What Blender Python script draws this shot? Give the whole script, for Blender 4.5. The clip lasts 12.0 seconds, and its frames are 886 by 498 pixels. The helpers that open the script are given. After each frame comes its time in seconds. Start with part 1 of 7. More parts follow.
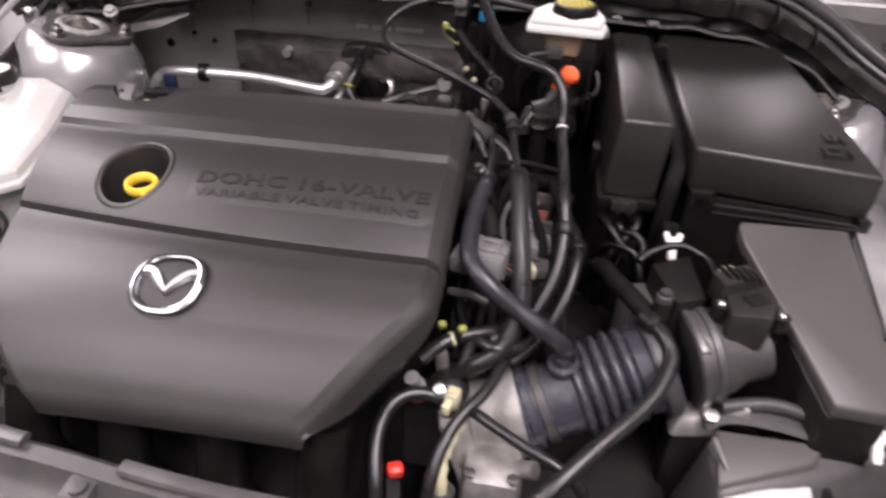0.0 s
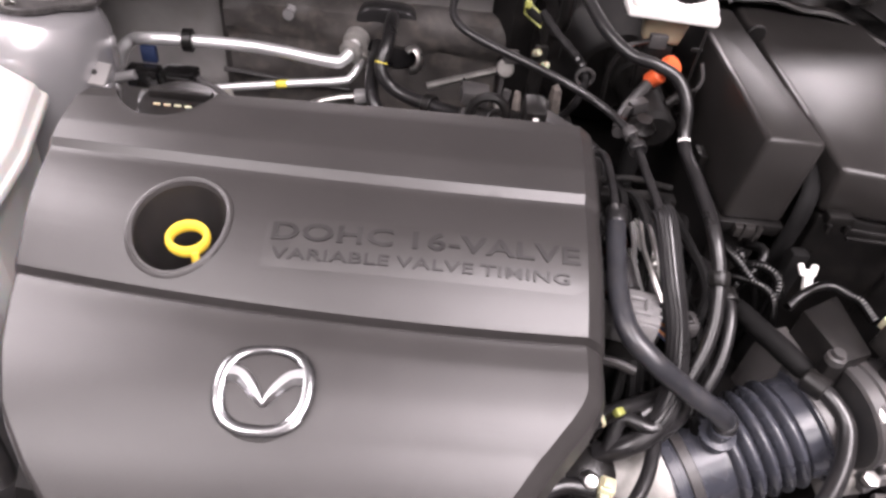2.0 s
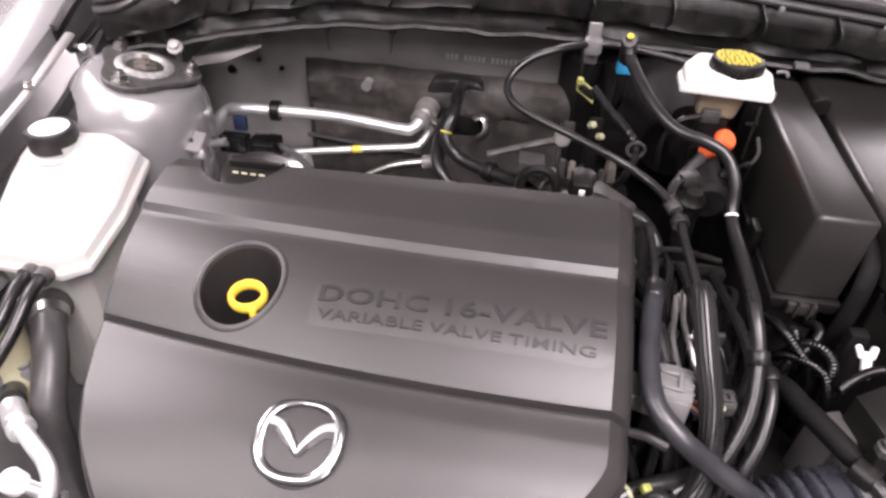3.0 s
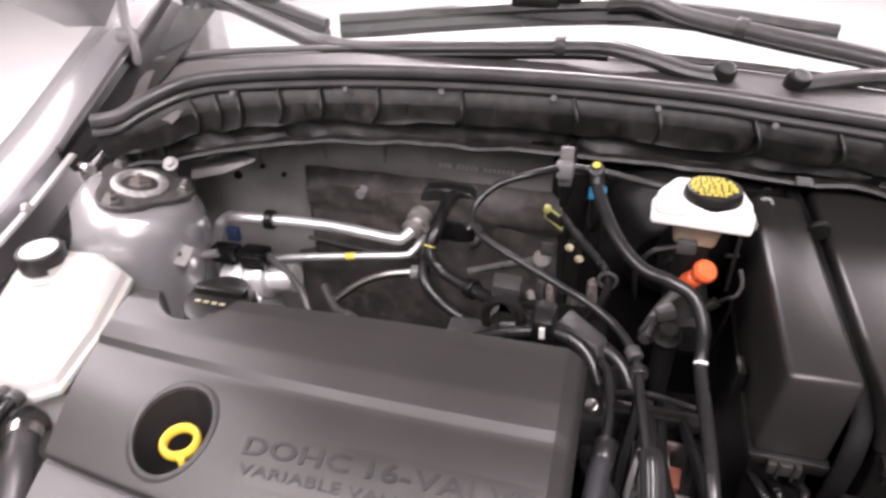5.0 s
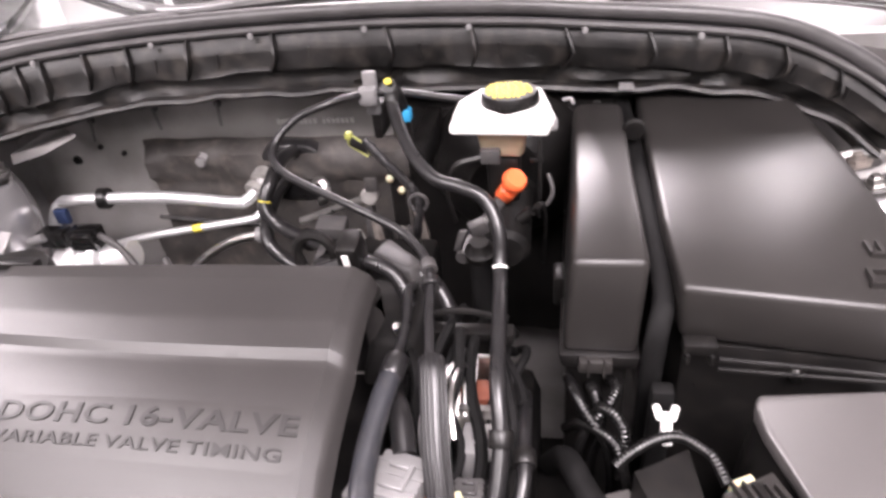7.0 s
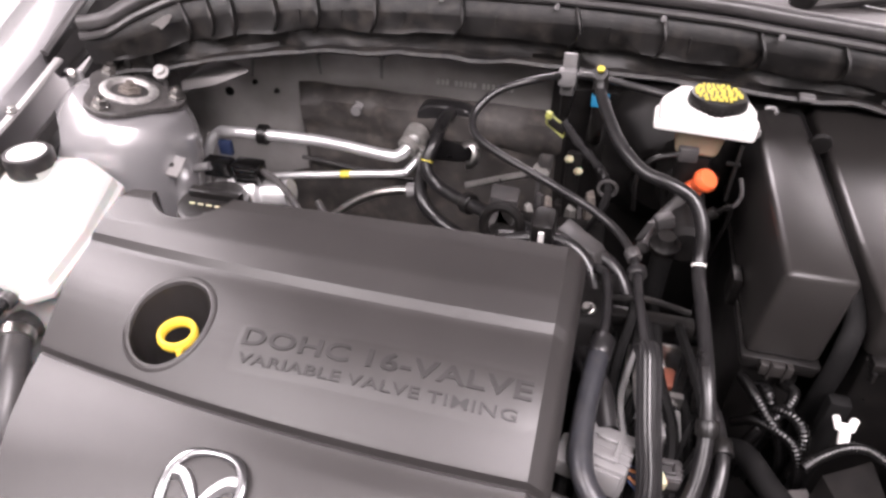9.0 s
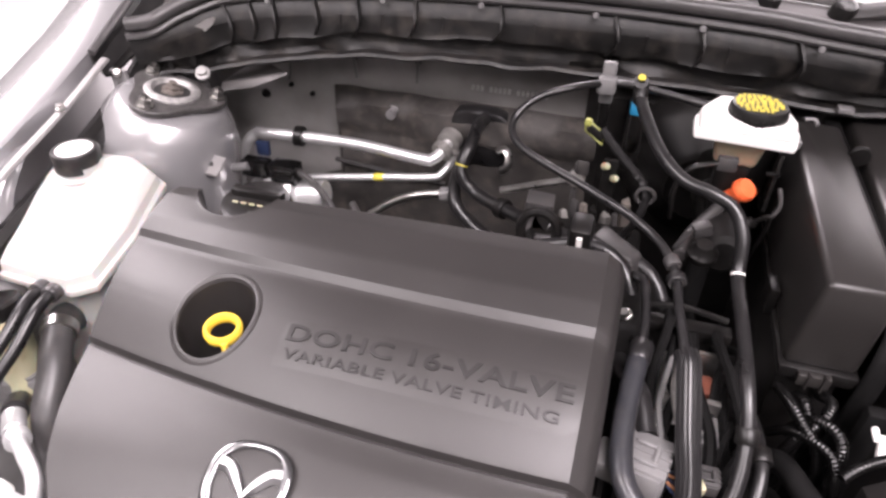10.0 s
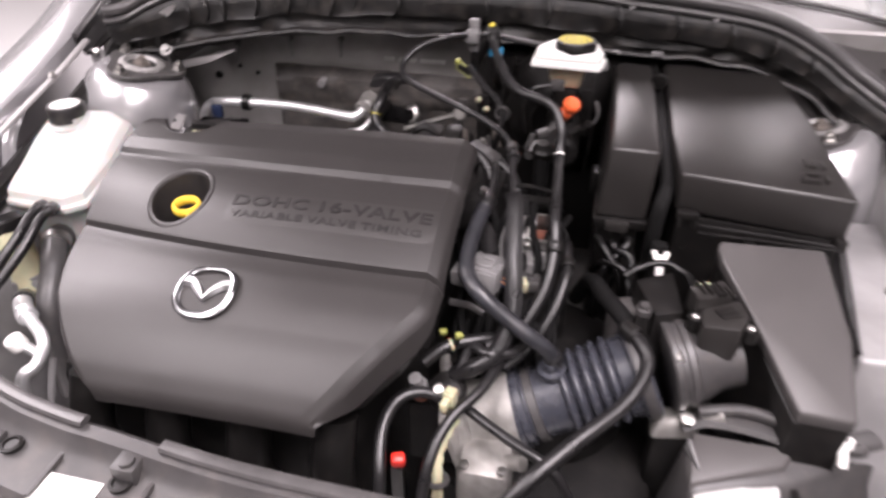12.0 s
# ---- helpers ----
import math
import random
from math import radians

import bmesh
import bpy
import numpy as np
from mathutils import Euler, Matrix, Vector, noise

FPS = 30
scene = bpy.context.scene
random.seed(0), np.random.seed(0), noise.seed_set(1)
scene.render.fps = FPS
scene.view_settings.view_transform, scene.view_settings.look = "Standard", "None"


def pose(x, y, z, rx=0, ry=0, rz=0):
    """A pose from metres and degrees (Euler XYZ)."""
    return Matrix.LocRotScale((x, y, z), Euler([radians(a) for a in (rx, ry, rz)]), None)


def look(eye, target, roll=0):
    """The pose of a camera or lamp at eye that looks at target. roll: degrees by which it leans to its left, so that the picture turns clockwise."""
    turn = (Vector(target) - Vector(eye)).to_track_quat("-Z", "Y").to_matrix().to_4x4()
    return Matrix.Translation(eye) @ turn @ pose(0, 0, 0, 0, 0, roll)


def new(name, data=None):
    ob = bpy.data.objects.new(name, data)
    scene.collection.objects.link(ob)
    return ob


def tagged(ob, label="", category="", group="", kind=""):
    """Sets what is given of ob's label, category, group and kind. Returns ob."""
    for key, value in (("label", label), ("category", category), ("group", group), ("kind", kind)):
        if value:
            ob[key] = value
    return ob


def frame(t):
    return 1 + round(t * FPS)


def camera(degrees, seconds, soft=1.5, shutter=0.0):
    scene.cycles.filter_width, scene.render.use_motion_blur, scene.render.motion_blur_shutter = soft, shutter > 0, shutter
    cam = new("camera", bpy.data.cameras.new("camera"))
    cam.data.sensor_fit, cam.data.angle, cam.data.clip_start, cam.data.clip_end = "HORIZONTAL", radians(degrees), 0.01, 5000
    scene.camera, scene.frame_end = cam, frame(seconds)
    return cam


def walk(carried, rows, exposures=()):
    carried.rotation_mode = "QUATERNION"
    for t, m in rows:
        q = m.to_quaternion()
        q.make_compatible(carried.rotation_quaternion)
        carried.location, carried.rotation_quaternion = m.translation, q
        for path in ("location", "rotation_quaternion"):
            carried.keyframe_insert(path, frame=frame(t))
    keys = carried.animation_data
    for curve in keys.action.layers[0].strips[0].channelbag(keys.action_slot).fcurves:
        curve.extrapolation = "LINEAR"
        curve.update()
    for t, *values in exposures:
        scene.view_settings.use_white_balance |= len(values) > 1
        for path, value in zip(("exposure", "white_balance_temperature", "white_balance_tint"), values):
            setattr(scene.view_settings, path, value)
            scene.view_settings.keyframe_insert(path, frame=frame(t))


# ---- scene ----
cam = camera(68.0, 12.0, soft=2.7, shutter=0.5)
PATH = [
    (0, 0.0124, 0.0876, 1.2123, 54.8624, -2.0913, 9.212),
    (0.5, -0.0594, 0.139, 1.2114, 53.6274, -3.5171, 10.741),
    (1, -0.1047, 0.1694, 1.1995, 50.415, -8.0018, 6.1946),
    (1.5, -0.1694, 0.1953, 1.1927, 48.0966, -7.3084, 2.8009),
    (2, -0.1874, 0.2348, 1.2205, 47.9828, -5.8519, 2.0055),
    (2.5, -0.1976, 0.2347, 1.2366, 48.3704, -5.6101, 3.5116),
    (2.7, -0.18, 0.2261, 1.2569, 49.7198, -3.5775, 6.5295),
    (4.3, -0.0573, 0.2398, 1.2311, 54.7968, -1.0112, 15.0625),
    (4.5, -0.0604, 0.2509, 1.243, 55.6122, -0.8683, 16.2185),
    (5, -0.05, 0.3086, 1.3043, 56.3249, 1.0389, 15.165),
    (5.5, 0.062, 0.3395, 1.2695, 55.4722, 4.5849, 10.5289),
    (6, 0.1108, 0.3177, 1.1928, 54.4456, 8.8556, 6.2355),
    (6.5, 0.1024, 0.3132, 1.1965, 54.8265, 7.1568, 7.5135),
    (7, 0.0915, 0.329, 1.2247, 56.0496, 4.9698, 8.8676),
    (7.2, 0.072, 0.3294, 1.2208, 57.0376, 4.2265, 9.4678),
    (8.8, -0.0524, 0.2813, 1.2594, 53.1988, -1.3617, 14.5149),
    (9, -0.0546, 0.2851, 1.2644, 52.1968, -0.3552, 14.8653),
    (9.5, -0.061, 0.2788, 1.2603, 52.1887, -0.3163, 15.1203),
    (10, -0.0736, 0.2716, 1.2671, 52.6642, -0.6312, 16.7023),
    (10.5, -0.0672, 0.2693, 1.2704, 51.1843, -1.4291, 18.6582),
    (11, -0.0497, 0.2453, 1.2528, 49.8902, -1.4171, 18.6716),
    (11.5, 0.0327, 0.1691, 1.2518, 51.9069, -0.0305, 19.4843),
    (12, 0.0687, 0.0371, 1.2583, 55.9578, -0.0331, 12.9836),
]
walk(cam, [(t, pose(*p)) for t, *p in PATH],
     exposures=[(0, -0.35), (0.5, -0.15), (1, 0.12), (1.5, 0.3), (2.5, 0.25), (4.5, 0.17), (5.5, 0.2), (6, 0.62), (6.5, 0.82), (7, 0.86), (9, 0.37), (10.5, 0.22), (11.5, 0.1), (12, -0.02)])

# ---- light ----
world = bpy.data.worlds.new("room_air")
scene.world = world
world.use_nodes = True
world.node_tree.nodes["Background"].inputs["Color"].default_value = (1.0, 0.97, 0.95, 1)
world.node_tree.nodes["Background"].inputs["Strength"].default_value = 0.3


def area_lamp(name, eye, target, sx, sy, power, color=(1.0, 0.874, 0.939)):
    data = bpy.data.lights.new(name, "AREA")
    data.shape, data.size, data.size_y, data.energy, data.color = "RECTANGLE", sx, sy, power, color
    ob = new(name, data)
    ob.matrix_world = look(eye, target)
    return ob


# added lamps, placed and powered to brighten wing, tank, lids and cover
FILL_LAMPS = ((-1.9, -1.0, 70), (1.2, -2.4, 40), (0.7, -0.4, 150), (2.2, 3.5, 135), (-0.6, 3.8, 270), (-2.9, 1.3, 140))
for lx, ly, watts in FILL_LAMPS:
    area_lamp("fill_lamp", (lx, ly, 3.16), (lx, ly, 0), 1.5, 1.5, watts)


# ---- materials ----
def M(name, color, rough=0.5, metal=0.0, var=0.18, scale=40.0, bump=0.0, bscale=900.0, spec=0.5, coat=0.0,
      dust=0.0, trans=0.0, rvar=0.12, sss=0.0, emit=0.0):
    """A principled surface with broad stains, fine grain, uneven gloss and an optional coat of dust."""
    m = bpy.data.materials.new(name)
    m.use_nodes = True
    nt = m.node_tree
    b = nt.nodes["Principled BSDF"]
    co = nt.nodes.new("ShaderNodeTexCoord")
    big = nt.nodes.new("ShaderNodeTexNoise")
    big.inputs["Scale"].default_value, big.inputs["Detail"].default_value = scale, 5.0
    fine = nt.nodes.new("ShaderNodeTexNoise")
    fine.inputs["Scale"].default_value, fine.inputs["Detail"].default_value = bscale, 3.0
    for n in (big, fine):
        nt.links.new(co.outputs["Object"], n.inputs["Vector"])
    ramp = nt.nodes.new("ShaderNodeMapRange")
    ramp.inputs["From Min"].default_value, ramp.inputs["From Max"].default_value = 0.3, 0.7
    ramp.inputs["To Min"].default_value, ramp.inputs["To Max"].default_value = 1 - var, 1 + var
    nt.links.new(big.outputs["Fac"], ramp.inputs["Value"])
    mul = nt.nodes.new("ShaderNodeVectorMath")
    mul.operation = "SCALE"
    mul.inputs[0].default_value = color
    nt.links.new(ramp.outputs["Result"], mul.inputs["Scale"])
    out = mul.outputs["Vector"]
    if dust:
        spots = nt.nodes.new("ShaderNodeTexNoise")
        spots.inputs["Scale"].default_value, spots.inputs["Detail"].default_value = scale * 2.3, 8.0
        nt.links.new(co.outputs["Object"], spots.inputs["Vector"])
        lim = nt.nodes.new("ShaderNodeMapRange")
        lim.inputs["From Min"].default_value, lim.inputs["From Max"].default_value = 0.48, 0.75
        lim.inputs["To Max"].default_value = dust
        nt.links.new(spots.outputs["Fac"], lim.inputs["Value"])
        mix = nt.nodes.new("ShaderNodeMix")
        mix.data_type = "RGBA"
        mix.inputs["B"].default_value = (0.20, 0.17, 0.145, 1)
        nt.links.new(lim.outputs["Result"], mix.inputs["Factor"])
        nt.links.new(out, mix.inputs["A"])
        out = mix.outputs["Result"]
    nt.links.new(out, b.inputs["Base Color"])
    rr = nt.nodes.new("ShaderNodeMapRange")
    rr.inputs["To Min"].default_value, rr.inputs["To Max"].default_value = max(0.02, rough - rvar), min(1, rough + rvar)
    nt.links.new(big.outputs["Fac"], rr.inputs["Value"])
    nt.links.new(rr.outputs["Result"], b.inputs["Roughness"])
    b.inputs["Metallic"].default_value = metal
    b.inputs["Specular IOR Level"].default_value = spec
    b.inputs["Coat Weight"].default_value = coat
    b.inputs["Coat Roughness"].default_value = 0.08
    b.inputs["Transmission Weight"].default_value = trans
    if sss:
        b.inputs["Subsurface Weight"].default_value = sss
        b.inputs["Subsurface Scale"].default_value = 0.01
    if emit:
        b.inputs["Emission Color"].default_value = (*color, 1)
        b.inputs["Emission Strength"].default_value = emit
    if bump:
        bp = nt.nodes.new("ShaderNodeBump")
        bp.inputs["Strength"].default_value, bp.inputs["Distance"].default_value = bump, 0.0006
        nt.links.new(fine.outputs["Fac"], bp.inputs["Height"])
        nt.links.new(bp.outputs["Normal"], b.inputs["Normal"])
    return m


COVER = M("grained_grey_plastic", (0.0265, 0.0245, 0.0238), 0.37, var=0.08, scale=14, bump=0.22, bscale=1500, rvar=0.06, spec=0.46)
PLATE = M("worn_grey_plastic", (0.0282, 0.0261, 0.0253), 0.39, var=0.10, scale=40, bump=0.16, bscale=1500, rvar=0.06, spec=0.46)
LETTER = M("dark_moulded_letter", (0.0155, 0.0145, 0.0142), 0.45, spec=0.35, var=0.3, scale=60, bump=0.1)
BLACK = M("black_plastic", (0.0075, 0.0070, 0.0068), 0.33, var=0.2, scale=30, bump=0.25, bscale=1100, dust=0.025, spec=0.35)
GLOSSBLACK = M("glossy_black_conduit", (0.0045, 0.0043, 0.0043), 0.16, var=0.2, scale=60, spec=0.5)
BOXPL = M("satin_black_box_plastic", (0.021, 0.0193, 0.0182), 0.37, spec=0.45, var=0.12, scale=12, bump=0.2, bscale=1300, rvar=0.06)
AIRPL = M("grey_airbox_plastic", (0.060, 0.056, 0.055), 0.45, var=0.08, scale=12, bump=0.2, bscale=1300, rvar=0.06)
COWLPL = M("dusty_cowl_plastic", (0.0105, 0.0098, 0.0094), 0.46, var=0.7, scale=22, bump=0.5, bscale=400, dust=0.13, spec=0.4)
RIBPL = M("black_rib_plastic", (0.012, 0.011, 0.011), 0.45, var=0.3, scale=30, bump=0.3, dust=0.15)
RUBBER = M("black_rubber", (0.0120, 0.0115, 0.0120), 0.29, var=0.2, scale=60, bump=0.1, rvar=0.05, spec=0.5, dust=0.02)
RUBBERBLUE = M("worn_blue_black_rubber", (0.021, 0.0215, 0.025), 0.34, var=0.2, scale=50, bump=0.12, dust=0.08)
DUCTBLUE = M("blue_black_duct_rubber", (0.036, 0.038, 0.047), 0.27, var=0.15, scale=50, bump=0.08, dust=0.06)
SEAL = M("seal_rubber", (0.060, 0.057, 0.057), 0.34, var=0.2, scale=30, bump=0.2)
PAINT = M("silver_body_paint", (0.48, 0.473, 0.48), 0.24, metal=0.62, var=0.03, scale=8, bump=0.03, bscale=2500, coat=0.5, rvar=0.03)
PAINTDULL = M("thin_grey_body_paint", (0.18, 0.173, 0.17), 0.42, metal=0.25, var=0.12, scale=16, bump=0.08, bscale=1500, dust=0.10)
# silver body paint made darker: the bay's shade is in the colour
BAYPAINT = M("shade_dark_bay_paint", (0.26, 0.25, 0.244), 0.42, metal=0.2, var=0.25, scale=14, bump=0.08, bscale=1500, dust=0.12)
# body paint for bonnet underside and inner panels, shade mixed into the colour
SHADEPAINT = M("shaded_body_paint", (0.27, 0.264, 0.264), 0.5, metal=0.2, var=0.2, scale=16, bump=0.08, dust=0.12)
FELT = M("brown_black_insulation", (0.045, 0.0415, 0.039), 0.60, var=0.4, scale=22, bump=0.8, bscale=300, dust=0.30, spec=0.3)
ALU = M("brushed_aluminium", (0.80, 0.80, 0.80), 0.42, metal=0.8, var=0.08, scale=60, bump=0.05)
FRONTPL = M("dusty_front_panel_plastic", (0.045, 0.0425, 0.0425), 0.45, var=0.25, scale=20, bump=0.25, bscale=900, dust=0.12)
CAST = M("cast_aluminium", (0.30, 0.29, 0.275), 0.50, metal=0.55, var=0.2, scale=70, bump=0.5, bscale=600, dust=0.2)
STEEL = M("zinc_steel", (0.52, 0.51, 0.49), 0.32, metal=1.0, var=0.15, scale=120, bump=0.1)
TAPE = M("black_cloth_tape", (0.005, 0.0048, 0.0048), 0.7, var=0.25, scale=80, bump=0.5, bscale=900, spec=0.15)
SATIN = M("satin_chrome", (0.58, 0.58, 0.59), 0.32, metal=1.0, var=0.03, rvar=0.03)
CHROME = M("bright_chrome", (0.36, 0.36, 0.37), 0.18, metal=1.0, var=0.03, rvar=0.03)
YELLOW = M("yellow_plastic", (0.80, 0.55, 0.06), 0.38, var=0.06, scale=60)
YELMARK = M("yellow_print", (0.62, 0.52, 0.07), 0.55, var=0.12, scale=200)
ORANGE = M("orange_cap_plastic", (0.84, 0.14, 0.045), 0.32, var=0.06, scale=60)
RED = M("red_plastic", (0.66, 0.03, 0.02), 0.35, var=0.08)
RUST = M("rust_red_plastic", (0.16, 0.05, 0.03), 0.5, var=0.25, scale=80)
WHITE = M("white_plastic", (0.80, 0.79, 0.76), 0.42, var=0.05, scale=30)
TANK = M("milky_tank_plastic", (0.46, 0.455, 0.438), 0.38, var=0.05, scale=16, sss=0.35)
CREAM = M("aged_cream_plastic", (0.44, 0.42, 0.28), 0.42, var=0.15, scale=30, sss=0.2)
AMBER = M("amber_fluid_plastic", (0.34, 0.28, 0.20), 0.35, var=0.12, scale=40, sss=0.2)
LIME = M("lime_plastic", (0.26, 0.27, 0.07), 0.4, var=0.08)
BLUE = M("blue_plastic", (0.03, 0.26, 0.48), 0.4, var=0.08)
NAVY = M("navy_plastic", (0.012, 0.02, 0.05), 0.4, var=0.1)
GREY = M("light_grey_connector", (0.155, 0.152, 0.152), 0.45, var=0.08, scale=60, dust=0.1)
PALEPL = M("dusty_pale_plastic", (0.46, 0.45, 0.44), 0.5, var=0.15, scale=30, bump=0.15, dust=0.1)
DKGREY = M("dark_grey_plastic", (0.045, 0.043, 0.043), 0.42, var=0.12, scale=40, dust=0.1)
MOUNT = M("speckled_mount_plate", (0.060, 0.057, 0.056), 0.45, var=0.4, scale=160, bump=0.3, dust=0.12)
WORNZINC = M("worn_pale_zinc", (0.42, 0.41, 0.40), 0.5, metal=0.5, var=0.25, scale=140, bump=0.2)
RUSTY = M("rusted_steel", (0.22, 0.195, 0.175), 0.55, metal=0.5, var=0.3, scale=120, bump=0.3)
COPPER = M("copper_wire", (0.65, 0.30, 0.14), 0.35, metal=0.6, var=0.1)
# near-black: the shade of the deep gaps is put into this colour
ENGINE = M("shade_black_engine", (0.007, 0.0066, 0.0064), 0.6, var=0.5, scale=25, bump=0.5, bscale=300, dust=0.03, spec=0.12)
FLOOR = M("pale_showroom_floor", (0.45, 0.445, 0.44), 0.35, var=0.04, scale=2)
# grey chosen to hold back bounced light on upright faces
GREYWALL = M("fill_cut_grey", (0.26, 0.257, 0.255), 0.8, var=0.03, scale=1.5, bump=0.1, bscale=200)
WALLM = M("white_wall_paint", (0.85, 0.84, 0.83), 0.8, var=0.03, scale=1.5, bump=0.1, bscale=200)
LAMPM = M("fill_glow_panel", (1.0, 0.97, 0.95), 0.6, var=0.0, emit=5.0)
GLASS = M("windscreen_glass", (0.92, 0.95, 0.94), 0.02, var=0.0, rvar=0.015, trans=1.0)


# ---- mesh helpers ----
def V(*a):
    return Vector(a)


def box(x0, y0, z0, x1, y1, z1, bev=0.0, seg=2):
    bm = bmesh.new()
    bmesh.ops.create_cube(bm, size=1)
    for v in bm.verts:
        v.co = V(x0 + (v.co.x + 0.5) * (x1 - x0), y0 + (v.co.y + 0.5) * (y1 - y0), z0 + (v.co.z + 0.5) * (z1 - z0))
    if bev:
        bmesh.ops.bevel(bm, geom=bm.edges[:], offset=bev, segments=seg, affect="EDGES", clamp_overlap=True, profile=0.5)
    return bm


def hexa(lower, upper, bev=0.0, seg=2):
    """A closed block from a lower and an upper ring of the same number of corners."""
    bm = bmesh.new()
    a = [bm.verts.new(p) for p in lower]
    b = [bm.verts.new(p) for p in upper]
    n = len(a)
    bm.faces.new(a[::-1])
    bm.faces.new(b)
    for i in range(n):
        bm.faces.new((a[i], a[(i + 1) % n], b[(i + 1) % n], b[i]))
    bmesh.ops.recalc_face_normals(bm, faces=bm.faces[:])
    if bev:
        bmesh.ops.bevel(bm, geom=bm.edges[:], offset=bev, segments=seg, affect="EDGES", clamp_overlap=True, profile=0.5)
    return bm


def slab(points, z0, z1, bev=0.0, seg=2):
    return hexa([(x, y, z0) for x, y in points], [(x, y, z1) for x, y in points], bev, seg)


def axis_pose(at, way):
    return Matrix.Translation(at) @ Vector(way).to_track_quat("Z", "Y").to_matrix().to_4x4()


def lathe(profile, at=(0, 0, 0), way=(0, 0, 1), seg=24, squash=1.0):
    """A turned body: (radius, height) from the lower end to the upper, about an axis through at."""
    bm = bmesh.new()
    rings = []
    for r, h in profile:
        if r <= 1e-6:
            rings.append([bm.verts.new((0, 0, h))])
        else:
            rings.append([bm.verts.new((r * math.cos(2 * math.pi * k / seg), squash * r * math.sin(2 * math.pi * k / seg), h)) for k in range(seg)])
    for a, b in zip(rings, rings[1:]):
        for k in range(seg):
            q = [a[k % len(a)], a[(k + 1) % len(a)], b[(k + 1) % len(b)], b[k % len(b)]]
            q = list(dict.fromkeys(q))
            if len(q) > 2:
                bm.faces.new(q)
    for ring, flip in ((rings[0], True), (rings[-1], False)):
        if len(ring) > 2:
            bm.faces.new(ring[::-1] if flip else ring)
    bmesh.ops.recalc_face_normals(bm, faces=bm.faces[:])
    bm.transform(axis_pose(at, way))
    return bm


def spline(points, per=8):
    p = [Vector(q) for q in points]
    p = [p[0] * 2 - p[1]] + p + [p[-1] * 2 - p[-2]]
    out = []
    for i in range(1, len(p) - 2):
        for k in range(per):
            s = k / per
            out.append(0.5 * (2 * p[i] + (p[i + 1] - p[i - 1]) * s + (2 * p[i - 1] - 5 * p[i] + 4 * p[i + 1] - p[i + 2]) * s * s
                              + (3 * p[i] - p[i - 1] - 3 * p[i + 1] + p[i + 2]) * s ** 3))
    out.append(p[-2])
    return out


def tube(points, r, seg=12, per=8, shape=None, flat=1.0, smooth=True):
    """A hose or pipe swept along a smooth line; shape(s) scales the radius along it, s from 0 to 1."""
    path = spline(points, per) if smooth else [Vector(q) for q in points]
    bm = bmesh.new()
    n = len(path)
    length = [0.0]
    for a, b in zip(path, path[1:]):
        length.append(length[-1] + (b - a).length)
    ways = [(path[min(i + 1, n - 1)] - path[max(i - 1, 0)]).normalized() for i in range(n)]
    up = ways[0].orthogonal().normalized()
    if abs(ways[0].z) < 0.9:
        up = (V(0, 0, 1) - ways[0] * ways[0].z).normalized()
    rings = []
    for i in range(n):
        up = (up - ways[i] * up.dot(ways[i])).normalized()
        side = ways[i].cross(up)
        rad = r * (shape(length[i] / length[-1]) if shape else 1.0)
        rings.append([bm.verts.new(path[i] + rad * (math.cos(2 * math.pi * k / seg) * side + flat * math.sin(2 * math.pi * k / seg) * up)) for k in range(seg)])
    for a, b in zip(rings, rings[1:]):
        for k in range(seg):
            bm.faces.new((a[k], a[(k + 1) % seg], b[(k + 1) % seg], b[k]))
    bm.faces.new(rings[0][::-1])
    bm.faces.new(rings[-1])
    bmesh.ops.recalc_face_normals(bm, faces=bm.faces[:])
    return bm


def join(*parts):
    out = bmesh.new()
    for b in parts:
        me = bpy.data.meshes.new("joined")
        b.to_mesh(me)
        out.from_mesh(me)
        bpy.data.meshes.remove(me)
        b.free()
    return out


def turned(bm, at, rx=0, ry=0, rz=0):
    """Turns a mesh about a point by degrees."""
    bm.transform(Matrix.Translation(at) @ pose(0, 0, 0, rx, ry, rz) @ Matrix.Translation(-Vector(at)))
    return bm


ORIGIN = {}


def thing(name, at, label, category, group="", kind=""):
    ob = tagged(new(name), label, category, group, kind)
    ob.location = at
    ob.empty_display_size = 0.02
    ORIGIN[ob] = Vector(at)
    return ob


def mesh_of(name, bm, material, origin, angle=38):
    bm.transform(Matrix.Translation(-Vector(origin)))
    me = bpy.data.meshes.new(name)
    bm.to_mesh(me)
    bm.free()
    me.materials.append(material)
    for f in me.polygons:
        f.use_smooth = True
    me.set_sharp_from_angle(angle=radians(angle))
    return me


def part(name, bm, material, parent, label="", angle=38):
    """One mesh, given in the world's metres, under a thing or a part."""
    ob = new(name, mesh_of(name, bm, material, ORIGIN[parent], angle))
    ob.parent = parent
    ORIGIN[ob] = ORIGIN[parent]
    if label:
        tagged(ob, label)
    return ob


def solo(name, bm, material, label, category, group="", kind="", angle=38):
    """A thing that is one mesh, with its origin at the middle of its foot."""
    xs, ys, zs = ([v.co[k] for v in bm.verts] for k in range(3))
    at = V((min(xs) + max(xs)) / 2, (min(ys) + max(ys)) / 2, min(zs))
    ob = new(name, mesh_of(name, bm, material, at, angle))
    ob.location = at
    ORIGIN[ob] = at
    return tagged(ob, label, category, group, kind)


def lerp_table(table, x):
    if x <= table[0][0]:
        return table[0][1]
    for (a, fa), (b, fb) in zip(table, table[1:]):
        if x <= b:
            return fa + (fb - fa) * (x - a) / (b - a)
    return table[-1][1]


